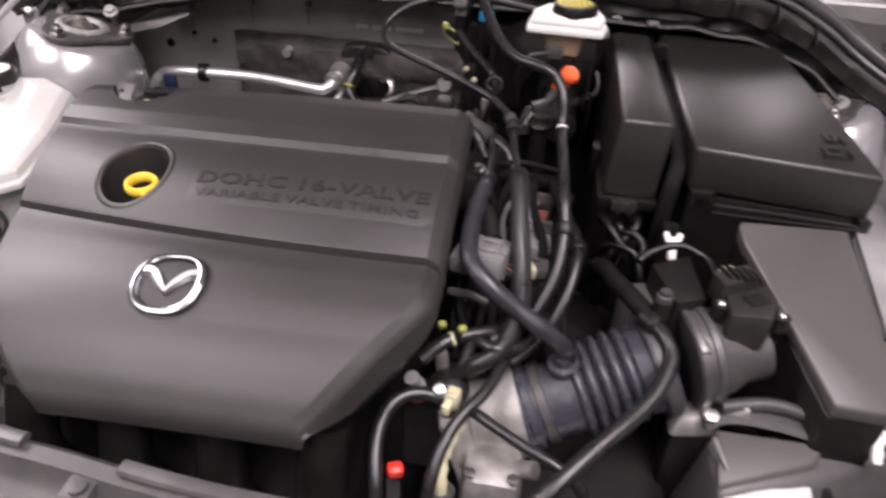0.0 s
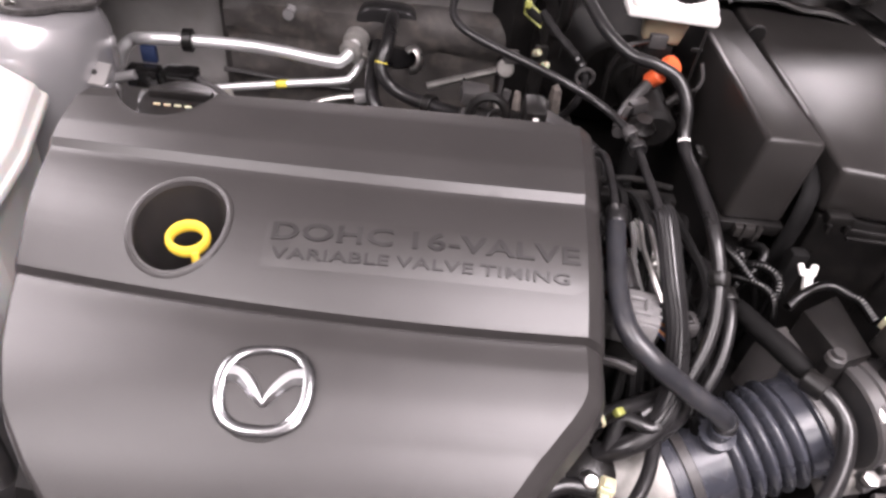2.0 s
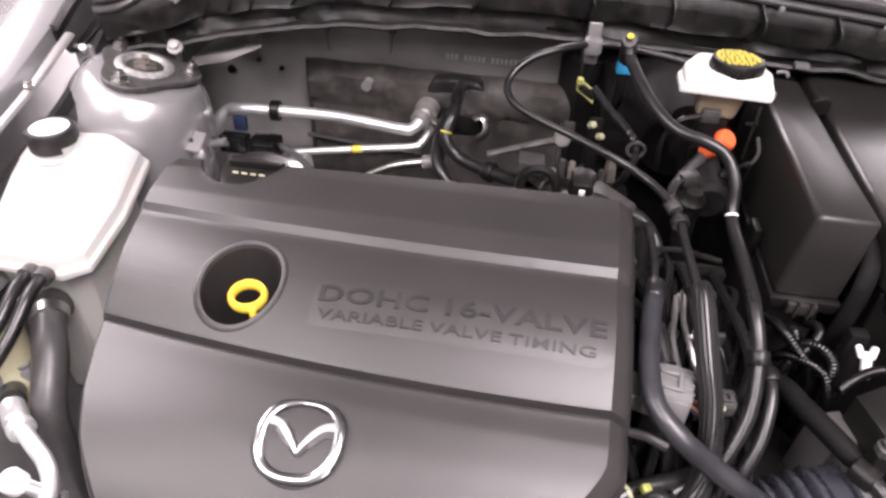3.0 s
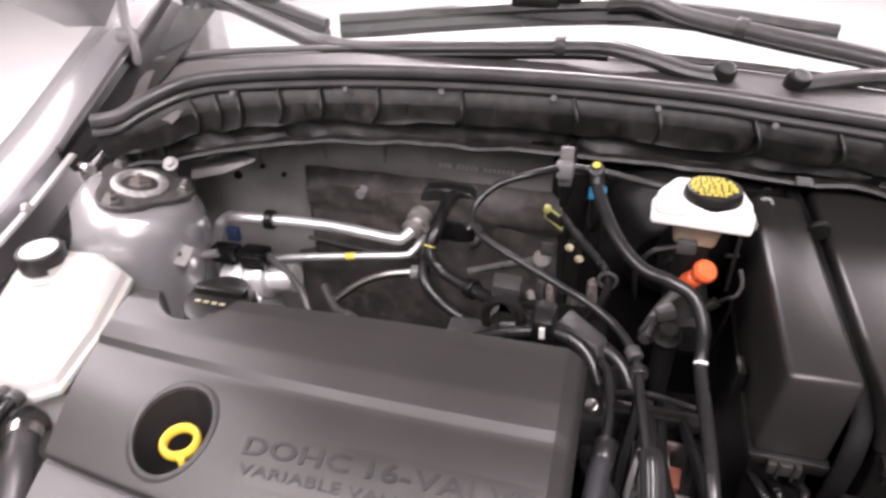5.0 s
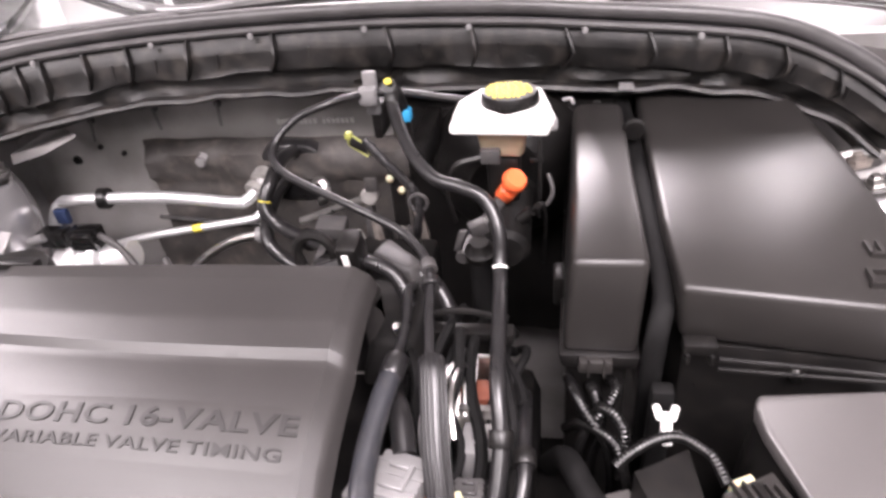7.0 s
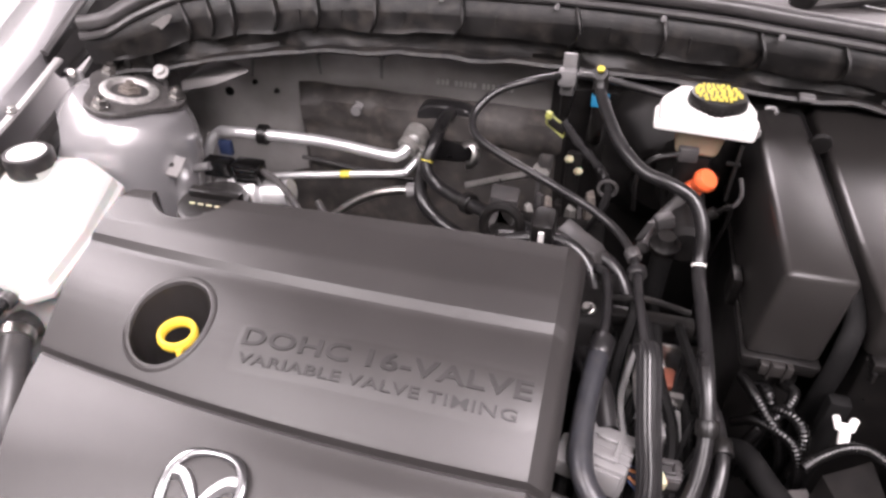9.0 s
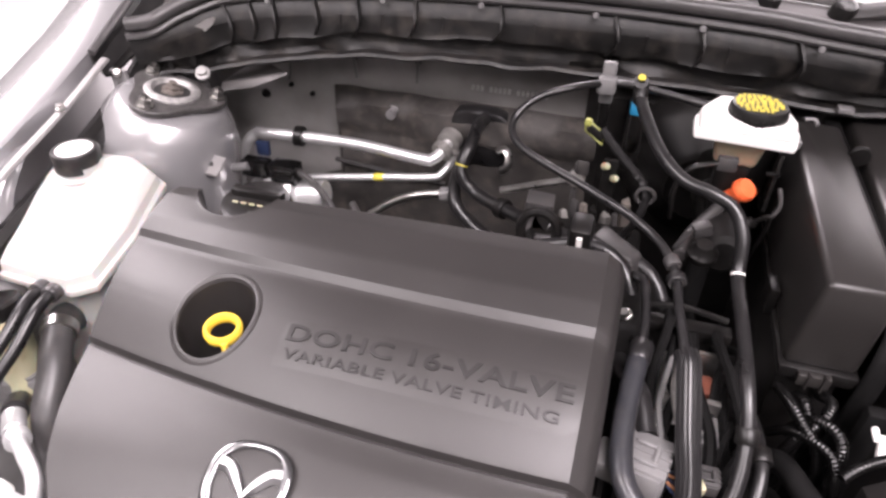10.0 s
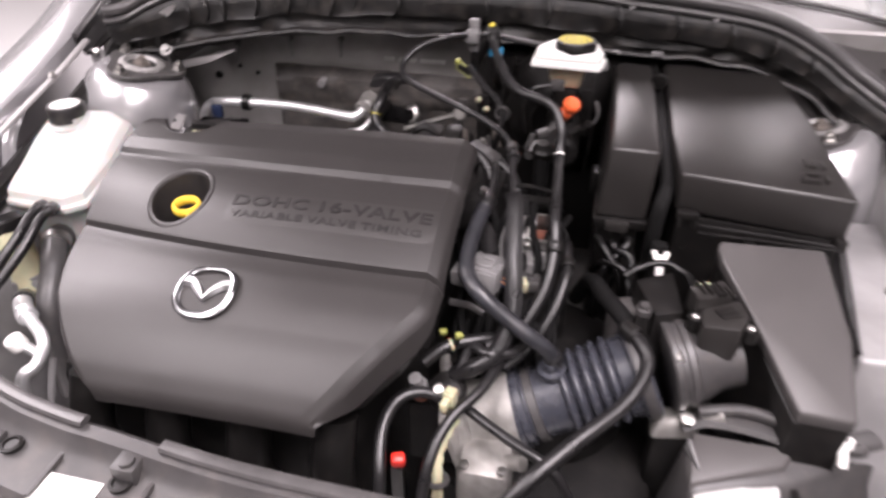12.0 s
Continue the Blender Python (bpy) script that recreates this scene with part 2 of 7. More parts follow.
# ---- the room ----
def structure(name, bm, material, label):
    return solo(name, bm, material, label, name.split("_")[0], kind="structure")


structure("floor", box(-6, -6, -0.1, 6, 8, 0), FLOOR, "pale polished showroom floor under the car")
structure("ceiling", box(-6, -6, 3.3, 6, 8, 3.4), WALLM, "plain white ceiling over the car")
structure("wall_north", box(-6, 8, 0, 6, 8.15, 3.3), WALLM, "plain white painted wall behind the car")
# the next three walls are out of view and only shape the light
structure("wall_south", box(-6, -6.15, 0, 6, -6, 3.3), GREYWALL, "unseen wall in front of the car, greyed to cut fill light")
structure("wall_west", box(-6.15, -6, 0, -6, 8, 3.3), GREYWALL, "unseen wall beside the car, greyed to cut fill light")
structure("wall_east", box(6, -6, 0, 6.15, 8, 3.3), GREYWALL, "unseen wall beside the car, greyed to cut fill light")


# glowing panel added at each lamp; none is in view
def fill_panel(x, y):
    ob = thing("fill_panel", (x, y, 3.2), "added square lit panel under the ceiling, out of view", "ceiling light", "lit panels under the ceiling")
    part("frame", join(box(x - 0.8, y - 0.8, 3.2, x + 0.8, y - 0.76, 3.3), box(x - 0.8, y + 0.76, 3.2, x + 0.8, y + 0.8, 3.3),
                       box(x - 0.8, y - 0.76, 3.2, x - 0.76, y + 0.76, 3.3), box(x + 0.76, y - 0.76, 3.2, x + 0.8, y + 0.76, 3.3)), WHITE, ob)
    part("diffuser", box(x - 0.76, y - 0.76, 3.22, x + 0.76, y + 0.76, 3.25), LAMPM, ob, "glowing white diffuser")


for lx, ly, watts in FILL_LAMPS:
    fill_panel(lx, ly)

# ---- the car's body ----
CX = -0.10  # the car's middle line


def sheet(rows, thick=0.003):
    """A curved panel through rows of points, given a thickness."""
    bm = bmesh.new()
    grid = [[bm.verts.new(p) for p in row] for row in rows]
    for a, b in zip(grid, grid[1:]):
        for k in range(len(a) - 1):
            bm.faces.new((a[k], a[k + 1], b[k + 1], b[k]))
    bmesh.ops.recalc_face_normals(bm, faces=bm.faces[:])
    bmesh.ops.solidify(bm, geom=bm.faces[:], thickness=thick)
    bmesh.ops.recalc_face_normals(bm, faces=bm.faces[:])
    return bm


structure("undertray", box(-0.80, 0.30, 0.30, 0.62, 1.15, 0.32), ENGINE, "near-black tray added to close the bay below")

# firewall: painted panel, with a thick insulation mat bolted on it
structure("firewall", box(-0.82, 1.085, 0.32, 0.62, 1.105, 0.99), BAYPAINT, "silver painted firewall panel with shade in its colour")


def insulation_mat():
    ob = thing("insulation_mat", (-0.22, 1.07, 0.62), "brown-black moulded insulation mat bolted on the firewall", "insulation mat")
    nx, nz = 44, 26
    rows = []
    for j in range(nz + 1):
        row = []
        for i in range(nx + 1):
            x, z = -0.470 + 0.555 * i / nx - (0.03 if j < 12 and i < 2 else 0), 0.62 + (0.262 + 0.001 * math.sin(i * 0.9)) * j / nz
            y = 1.062 + 0.006 * noise.noise(V(x * 14, z * 14, 0)) + 0.003 * noise.noise(V(x * 50, z * 50, 3))
            if 0.840 < z < 0.872:
                y -= 0.007
            if i in (0, nx) or j in (0, nz):
                y = 1.080
            row.append((x, y, z))
        rows.append(row)
    part("mat", sheet(rows, 0.004), FELT, ob)
    part("bolt", lathe([(0.011, 0), (0.011, 0.006), (0.007, 0.008), (0.007, 0.014), (0, 0.015)], (-0.377, 1.060, 0.865), (0, -1, 0), 14), GREY, ob, "pale plastic fixing nut")
    part("stiffener", tube([(-0.47, 1.055, 0.776), (-0.38, 1.05, 0.772), (-0.30, 1.055, 0.765)], 0.0035, 6), DKGREY, ob)


insulation_mat()

# black panel added so that the firewall reads dark behind the servo
def bulkhead_shade():
    ob = thing("bulkhead_shade", (0.04, 1.06, 0.60), "added black panel for the dark behind the brake servo", "liner")
    rows = []
    for z in (0.60, 0.70, 0.80, 0.86, 0.90, 0.93, 0.953):
        rows.append([(-0.115 + 0.0245 * k, 1.050 + 0.005 * noise.noise(V(k * 0.9, z * 24, 6)) + (0.03 if z > 0.95 or k in (0, 12) else 0), z) for k in range(13)])
    part("panel", sheet(rows, 0.004), BLACK, ob)
    for x, z in ((-0.09, 0.93), (0.02, 0.945), (0.13, 0.93)):
        part("clip", lathe([(0.007, 0), (0.007, 0.003), (0.003, 0.004), (0, 0.004)], (x, 1.052, z), (0, -1, 0), 12), DKGREY, ob, "dark push clip")


bulkhead_shade()


# plugs, studs and hanging clips on the painted firewall
def firewall_fittings():
    for x, z, r in ((-0.590, 0.852, 0.007), (-0.545, 0.872, 0.004), (-0.512, 0.862, 0.004)):
        ob = thing("rubber_plug", (x, 1.085, z - r), "round black rubber plug in the painted firewall", "plug", "plugs in the firewall")
        part("rim", lathe([(r, 0), (r, 0.002), (r * 0.8, 0.004), (r * 0.7, 0.002), (0, 0.002)], (x, 1.0852, z), (0, -1, 0), 18), BLACK, ob)
    for x, z, tilt in ((-0.536, 0.905, 10), (-0.436, 0.921, -6), (-0.345, 0.925, 4)):
        ob = thing("hanging_clip", (x, 1.07, z - 0.02), "small pale metal clip hanging below the cowl", "clip", "clips below the cowl")
        part("tongue", turned(box(x - 0.002, 1.070, z - 0.020, x + 0.002, 1.073, z + 0.012, 0.0008, 1), (x, 1.07, z), 0, tilt), GREY, ob)
        part("head", lathe([(0.005, 0), (0.005, 0.003), (0, 0.004)], (x, 1.0765, z + 0.010), (0, -1, 0), 10), DKGREY, ob)


firewall_fittings()

# small punched row of marks on the firewall, unreadable
marks = thing("stamped_marks", (-0.215, 1.084, 0.903), "row of small pale stamped bars on the firewall", "stamped marks")
for k in range(17):
    if k not in (3, 9):
        part("bar", box(-0.272 + 0.0062 * k, 1.079, 0.903, -0.2685 + 0.0062 * k, 1.0838, 0.909), PALEPL, marks)


# cowl: lip seal, ribbed inner face, dust-covered lower edge
LIP = [(-0.657, 0.914, 0.998), (-0.642, 0.920, 0.999), (-0.626, 0.928, 1.003), (-0.600, 0.955, 1.017), (-0.550, 0.992, 1.031), (-0.42, 1.015, 1.042), (-0.27, 1.030, 1.047),
       (-0.10, 1.036, 1.048), (0.04, 1.034, 1.044), (0.113, 1.033, 1.038), (0.24, 1.030, 1.027), (0.31, 1.028, 1.014), (0.372, 1.020, 0.986), (0.43, 1.000, 0.950), (0.50, 0.950, 0.915)]
FOOT = [(-0.652, 0.935, 0.940), (-0.640, 0.945, 0.940), (-0.625, 0.955, 0.940), (-0.590, 0.970, 0.940), (-0.54, 0.985, 0.950), (-0.42, 1.005, 0.967), (-0.28, 1.018, 0.973),
        (-0.10, 1.035, 0.970), (0.04, 1.040, 0.966), (0.113, 1.042, 0.961), (0.235, 1.042, 0.958), (0.30, 1.040, 0.948), (0.36, 1.035, 0.928), (0.415, 1.010, 0.893), (0.49, 0.960, 0.860)]
RIBS = (-0.568, -0.535, -0.50, -0.46, -0.405, -0.33, -0.22, -0.10, 0.0, 0.09, 0.17, 0.25, 0.31, 0.365)


def cowl():
    ob = thing("cowl_panel", (CX, 1.06, 0.94), "dusty dark grey plastic cowl panel with ribs below the windscreen", "cowl panel", kind="structure")
    lip, foot = spline(LIP, 8), spline(FOOT, 8)
    rows = []
    for s in (0.0, 0.06, 0.30, 0.34, 0.56, 0.62, 0.66, 0.74, 0.82, 0.90, 1.0):
        bulge = 0.010 if 0.3 <= s <= 0.62 else 0.0
        row = []
        for a, b in zip(lip, foot):
            p = a.lerp(b, s)
            wob = 0.003 * noise.noise(p * 18)
            if s > 0.5:
                wob += 0.010 * noise.noise(V(p.x * 24, 4, p.z * 60)) + 0.004 * noise.noise(V(p.x * 60, 2, p.z * 90))
            row.append((p.x, p.y - bulge + wob + (0.006 if s == 0 else 0), p.z - 0.008 + (0.004 * noise.noise(V(p.x * 20, 9, s)) if 0.5 < s < 0.9 else 0)))
        rows.append(row)
    part("inner_face", sheet(rows, 0.003), COWLPL, ob)
    # curved upright fins that stand out of the face, each with a hooked lower end
    rnd = random.Random(21)
    for x in RIBS:
        k = min(range(2, len(lip) - 2), key=lambda i: abs(lip[i].x - x))
        a, b = lip[k], foot[k]
        side = (lip[k + 1] - lip[k]).normalized()
        out = V(side.y, -side.x, 0).normalized()
        bend = rnd.uniform(0.006, 0.010)
        bm = bmesh.new()
        rows = []
        for f, lift, slide in ((0.06, 0.004, 0.0), (0.16, 0.012, 0.35), (0.28, 0.020, 0.8), (0.40, 0.023, 1.0), (0.52, 0.021, 0.75), (0.62, 0.014, 0.2), (0.70, 0.007, -0.3)):
            p = a.lerp(b, f) - V(0, 0, 0.006) + side * slide * bend
            rows.append([bm.verts.new(p + out * o + side * w) for o, w in ((-0.004, -0.0014), (lift, -0.0014), (lift, 0.0014), (-0.004, 0.0014))])
        for p, q in zip(rows, rows[1:]):
            for j in range(4):
                bm.faces.new((p[j], p[(j + 1) % 4], q[(j + 1) % 4], q[j]))
        bm.faces.new(rows[0][::-1])
        bm.faces.new(rows[-1])
        bmesh.ops.recalc_face_normals(bm, faces=bm.faces[:])
        part("rib", bm, COWLPL, ob)
        if rnd.random() < 0.6:
            k2 = min(len(lip) - 3, k + 2)
            part("score_line", tube([lip[k2].lerp(foot[k2], f) + out * 0.011 - V(0, 0, 0.006) for f in (0.32, 0.42, 0.54)], 0.0012, 5, 3), RIBPL, ob)
    # rolled lower flange, bent and uneven
    low = spline(FOOT, 8)
    wavy = [p + V(0, -0.006 - 0.006 * noise.noise(V(p.x * 16, 1, 0)), -0.004 + 0.005 * noise.noise(V(p.x * 22, 7, 0))) for p in low]
    part("flange", tube(wavy, 0.009, 8, 1, flat=0.5, smooth=False, shape=lambda s: 1 + 0.35 * noise.noise(V(s * 26, 3, 0))), COWLPL, ob)
    # crumpled sound-deadening edge that hangs below
    rows = []
    for s in range(5):
        row = []
        for k, b in enumerate(foot):
            w = noise.noise(V(b.x * 22, s * 0.7, 2))
            row.append((b.x, b.y + 0.004 * s - 0.012 * w + 0.012, b.z - 0.004 * s + 0.005 * noise.noise(V(b.x * 18, 5, s))))
        rows.append(row)
    part("hanging_edge", sheet(rows, 0.003), FELT, ob, "crumpled dirty insulation edge")


cowl()


def lip_seal():
    ob = thing("lip_seal", (CX, 1.09, 1.03), "glossy black rubber weather seal along the cowl lip", "weather seal")
    part("bulb", tube([Vector(p) + V(0, 0, 0.004) for p in LIP], 0.0085, 10, 8), SEAL, ob)
    part("carrier", tube([Vector(p) + V(0, 0.012, -0.006) for p in LIP], 0.0075, 8, 8), SEAL, ob)
    part("lower_bead", tube([Vector(p) + V(0, -0.004, -0.010) for p in LIP], 0.0045, 8, 8), SEAL, ob)
    for x in (-0.50, -0.37, -0.24, -0.12, 0.0, 0.11, 0.22):
        q = min(spline(LIP, 8), key=lambda v: abs(v.x - x))
        part("clip", lathe([(0.0035, 0), (0.0035, 0.002), (0, 0.003)], q + V(0, -0.012, -0.014), (0, -1, 0.2), 8), GREY, ob, "small pale push clip")


lip_seal()

# cowl top, screen and wipers
SCR = [(-0.715, 1.105, 1.006), (-0.60, 1.16, 1.010), (-0.35, 1.222, 1.014), (CX, 1.245, 1.015), (0.15, 1.222, 1.013), (0.40, 1.16, 1.003), (0.535, 1.105, 0.988)]


def cowl_top():
    lip = spline([(-0.668, 0.955, 0.996), (-0.61, 0.985, 1.010), (-0.45, 1.03, 1.030), (-0.286, 1.046, 1.037), (CX, 1.054, 1.037), (0.09, 1.050, 1.030), (0.25, 1.046, 1.014), (0.36, 1.045, 0.985), (0.51, 1.02, 0.925)], 6)
    scr = spline(SCR, 8)
    rows = []
    for s in (0.0, 0.12, 0.2, 0.5, 0.8, 1.0):
        rows.append([(a.x + (b.x - a.x) * s, a.y + (b.y - a.y) * s, a.z + (b.z - a.z) * s - (0.012 if 0.1 < s < 0.6 else 0)) for a, b in zip(lip, scr)])
    structure("cowl_top", sheet(rows, 0.004), AIRPL, "grey plastic cowl grille panel in front of the windscreen")


cowl_top()


def windscreen():
    scr = spline(SCR, 8)
    rows = []
    for k in range(7):
        s = k / 6
        rows.append([(CX + (p.x - CX) * (1 - 0.18 * s), p.y + 0.80 * s, p.z + 0.40 * s + 0.05 * math.sin(math.pi * s)) for p in scr])
    ob = structure("windscreen", sheet(rows, 0.005), GLASS, "clear windscreen glass, bright room behind it")
    ob.visible_shadow = False
    part("black_border", tube([Vector(p) + V(0, 0.006, 0.004) for p in SCR], 0.010, 8, 8, flat=0.4), SEAL, ob)


windscreen()


def wiper(points, pivot, blade):
    points, blade, pivot = [V(-0.02, 0, -0.017) + Vector(p) for p in points], [V(-0.02, 0, -0.017) + Vector(p) for p in blade], V(-0.02, 0, -0.017) + Vector(pivot)
    ob = thing("wiper", pivot, "satin dark grey wiper arm with a long blade on the windscreen", "wiper", "wipers on the windscreen")
    part("arm", tube(points, 0.0135, 10, 8, shape=lambda s: 1.05 - 0.25 * s, flat=0.75), SEAL, ob)
    part("arm_underside", tube([Vector(p) + V(0, -0.004, -0.009) for p in points[3:]], 0.0075, 6, 8), BLACK, ob)
    path = spline(points, 8)
    i = len(path) * 4 // (len(points) - 1) + 2
    part("joint", lathe([(0.0135, -0.007), (0.0142, -0.005), (0.0142, 0.005), (0.0135, 0.007)], path[i], path[i + 1] - path[i - 1], 10), DKGREY, ob)
    part("pivot_cap", lathe([(0.015, -0.020), (0.015, 0.010), (0.012, 0.015), (0.006, 0.016), (0, 0.014)], pivot, (0.15, -0.45, 1), 18), BLACK, ob)
    part("blade", tube(blade, 0.0095, 6, 6, flat=1.1), RIBPL, ob)
    part("rubber_edge", tube([Vector(p) + V(0, -0.002, -0.016) for p in blade], 0.0100, 6, 6, flat=1.2), RUBBER, ob)
    m = Vector(blade[len(blade) // 2])
    part("blade_holder", join(box(m.x - 0.05, m.y - 0.012, m.z + 0.002, m.x + 0.02, m.y + 0.006, m.z + 0.018, 0.005), box(m.x + 0.01, m.y - 0.010, m.z + 0.010, m.x + 0.05, m.y + 0.004, m.z + 0.024, 0.004)), BLACK, ob)


wiper([(0.092, 1.185, 1.034), (0.049, 1.188, 1.039), (0.002, 1.19, 1.051), (-0.05, 1.195, 1.060), (-0.093, 1.20, 1.058), (-0.191, 1.20, 1.052), (-0.299, 1.20, 1.045), (-0.40, 1.21, 1.036), (-0.475, 1.225, 1.036), (-0.531, 1.245, 1.045), (-0.591, 1.265, 1.058), (-0.656, 1.285, 1.072), (-0.70, 1.295, 1.078)],
      (0.094, 1.185, 1.036), [(-0.484, 1.272, 1.046), (-0.539, 1.285, 1.056), (-0.592, 1.295, 1.066), (-0.68, 1.31, 1.076), (-0.76, 1.315, 1.080)])
wiper([(0.179, 1.18, 1.032), (0.25, 1.20, 1.040), (0.33, 1.225, 1.042), (0.286, 1.235, 1.053), (0.145, 1.265, 1.070), (0.044, 1.285, 1.084), (-0.016, 1.295, 1.101), (-0.06, 1.30, 1.096)],
      (0.179, 1.18, 1.034), [(-0.462, 1.278, 1.052), (-0.377, 1.29, 1.058), (-0.323, 1.295, 1.064), (-0.149, 1.305, 1.080), (-0.012, 1.31, 1.086), (0.11, 1.305, 1.080), (0.237, 1.285, 1.070)])


# wings and their inner rails
def wing(name, mirror):
    f = (lambda p: (2 * CX - p[0], p[1], p[2] - 0.045)) if mirror else (lambda p: p)
    ob = thing(name, f((-0.80, 0.85, 0.90)), "silver painted front wing with an inner rail", "wing", kind="structure")
    inner = [(-0.745, 0.42, 0.77), (-0.735, 0.55, 0.83), (-0.722, 0.70, 0.896), (-0.708, 0.82, 0.942), (-0.712, 0.91, 0.970), (-0.720, 0.98, 0.994), (-0.730, 1.08, 1.030), (-0.767, 1.25, 1.075), (-0.80, 1.36, 1.10)]
    rows = []
    for dx, dz in ((0.0, -0.02), (0.0, 0.0), (-0.006, 0.004), (-0.05, 0.008), (-0.10, -0.004), (-0.14, -0.05), (-0.155, -0.12), (-0.16, -0.40)):
        rows.append([f((x + dx, y - dx * 0.25, z + dz)) for x, y, z in inner])
    part("skin", sheet(rows, 0.002), PAINT, ob)
    rail = [(x + 0.022, y - 0.01, z - 0.010) for x, y, z in inner[:5]]
    part("rail", tube([f(p) for p in rail], 0.0065, 8, 6, flat=0.5), PAINTDULL, ob, "dull grey inner rail")
    # black tube in place of the shade between rail and apron
    gap = [(x + 0.04, y - 0.015, z - 0.055) for x, y, z in inner]
    part("gap_shade", tube([f(p) for p in gap], 0.016, 8, 6, flat=0.9), BLACK, ob, "black tube for the shade in the gap")
    # apron: painted inner panel down from the rail
    rows = []
    for dx, dz in ((0.035, -0.05), (0.055, -0.08), (0.06, -0.20), (0.05, -0.55)):
        rows.append([f((x + dx, y, z + dz)) for x, y, z in inner])
    part("apron", sheet(rows, 0.002), SHADEPAINT, ob, "inner panel in body paint with shade in its colour")
    for k in (2, 3):
        x, y, z = f(rail[k])
        part("bolt", lathe([(0.006, 0), (0.006, 0.003), (0.0045, 0.004), (0.0045, 0.007), (0, 0.008)], (x, y, z + 0.002), (0, 0, 1), 6), STEEL, ob, "zinc bolt")


def drip_channel(mirror):
    f = (lambda p: (2 * CX - p[0], p[1], p[2] - 0.045)) if mirror else (lambda p: p)
    outer = [(-0.712, 0.90, 0.962), (-0.720, 0.98, 0.990), (-0.730, 1.08, 1.026), (-0.767, 1.25, 1.071)]
    rows = []
    for s, dz in ((0, 0), (0.08, -0.012), (0.5, -0.020), (1.0, -0.010)):
        rows.append([f((x + (0.03 + 0.055 * k / 3) * s, y, z + dz - 0.012 * s)) for k, (x, y, z) in enumerate(outer)])
    ob = thing("drip_channel", f((-0.72, 0.98, 0.94)), "dark rubber-lined drain channel beside the wing", "channel", kind="structure")
    part("channel", sheet(rows, 0.003), BLACK, ob)
    part("edge_rubber", tube([f((x + 0.004, y, z + 0.004)) for x, y, z in outer], 0.005, 8, 6), SEAL, ob)


drip_channel(False)
drip_channel(True)
wing("wing", False)
wing("wing", True)


def strut_tower(cx, cy, cz, mirror):
    s = -1 if mirror else 1
    at = V(cx, cy, cz)
    lean = lambda bm: turned(bm, at, -4, 14 * s, 0)
    ob = thing("strut_tower", (cx - s * 0.07, cy, cz - 0.30), "bright silver painted domed strut tower with three nuts", "strut tower", "strut towers")
    part("dome", turned(lathe([(0.105, -0.32), (0.101, -0.16), (0.096, -0.105), (0.088, -0.055), (0.077, -0.025), (0.066, -0.008), (0.058, -0.002), (0.0, -0.002)], at, (0, 0, 1), 48), at, -4, 17 * s, 0), PAINT, ob)
    ring = []
    for k in range(36):
        a = 2 * math.pi * k / 36
        r = 0.054 + 0.010 * math.cos(3 * (a - 0.5))
        ring.append((cx + r * math.cos(a), cy + r * math.sin(a)))
    part("gasket_plate", lean(slab(ring, cz - 0.001, cz + 0.006, 0.0012, 1)), MOUNT, ob, "dark grey three-cornered mount plate")
    part("bearing_ring", lean(lathe([(0.019, 0.0), (0.033, 0.0), (0.033, 0.004), (0.029, 0.007), (0.025, 0.007), (0.021, 0.003), (0.019, 0.0)], (cx, cy, cz + 0.004), (0, 0, 1), 32)), WORNZINC, ob, "pale worn metal ring")
    part("bearing_cup", lean(lathe([(0.023, 0.0), (0.018, 0.0005), (0.0, 0.0005)], (cx, cy, cz + 0.0065), (0, 0, 1), 24)), DKGREY, ob)
    part("piston_nut", lean(lathe([(0.014, 0.0), (0.014, 0.002), (0.009, 0.003), (0.009, 0.007), (0.005, 0.008), (0.005, 0.012), (0, 0.013)], (cx, cy, cz + 0.007), (0, 0, 1), 6)), RUSTY, ob, "rusty centre nut")
    for a in (0.5, 0.5 + 2.094, 0.5 + 4.189):
        x, y = cx + 0.052 * math.cos(a), cy + 0.052 * math.sin(a)
        part("nut", lean(lathe([(0.0105, 0.0), (0.0105, 0.003), (0.0075, 0.004), (0.0075, 0.010), (0.004, 0.011), (0.004, 0.014), (0, 0.014)], (x, y, cz + 0.006), (0, 0, 1), 6)), STEEL, ob, "bright zinc nut")
    return ob


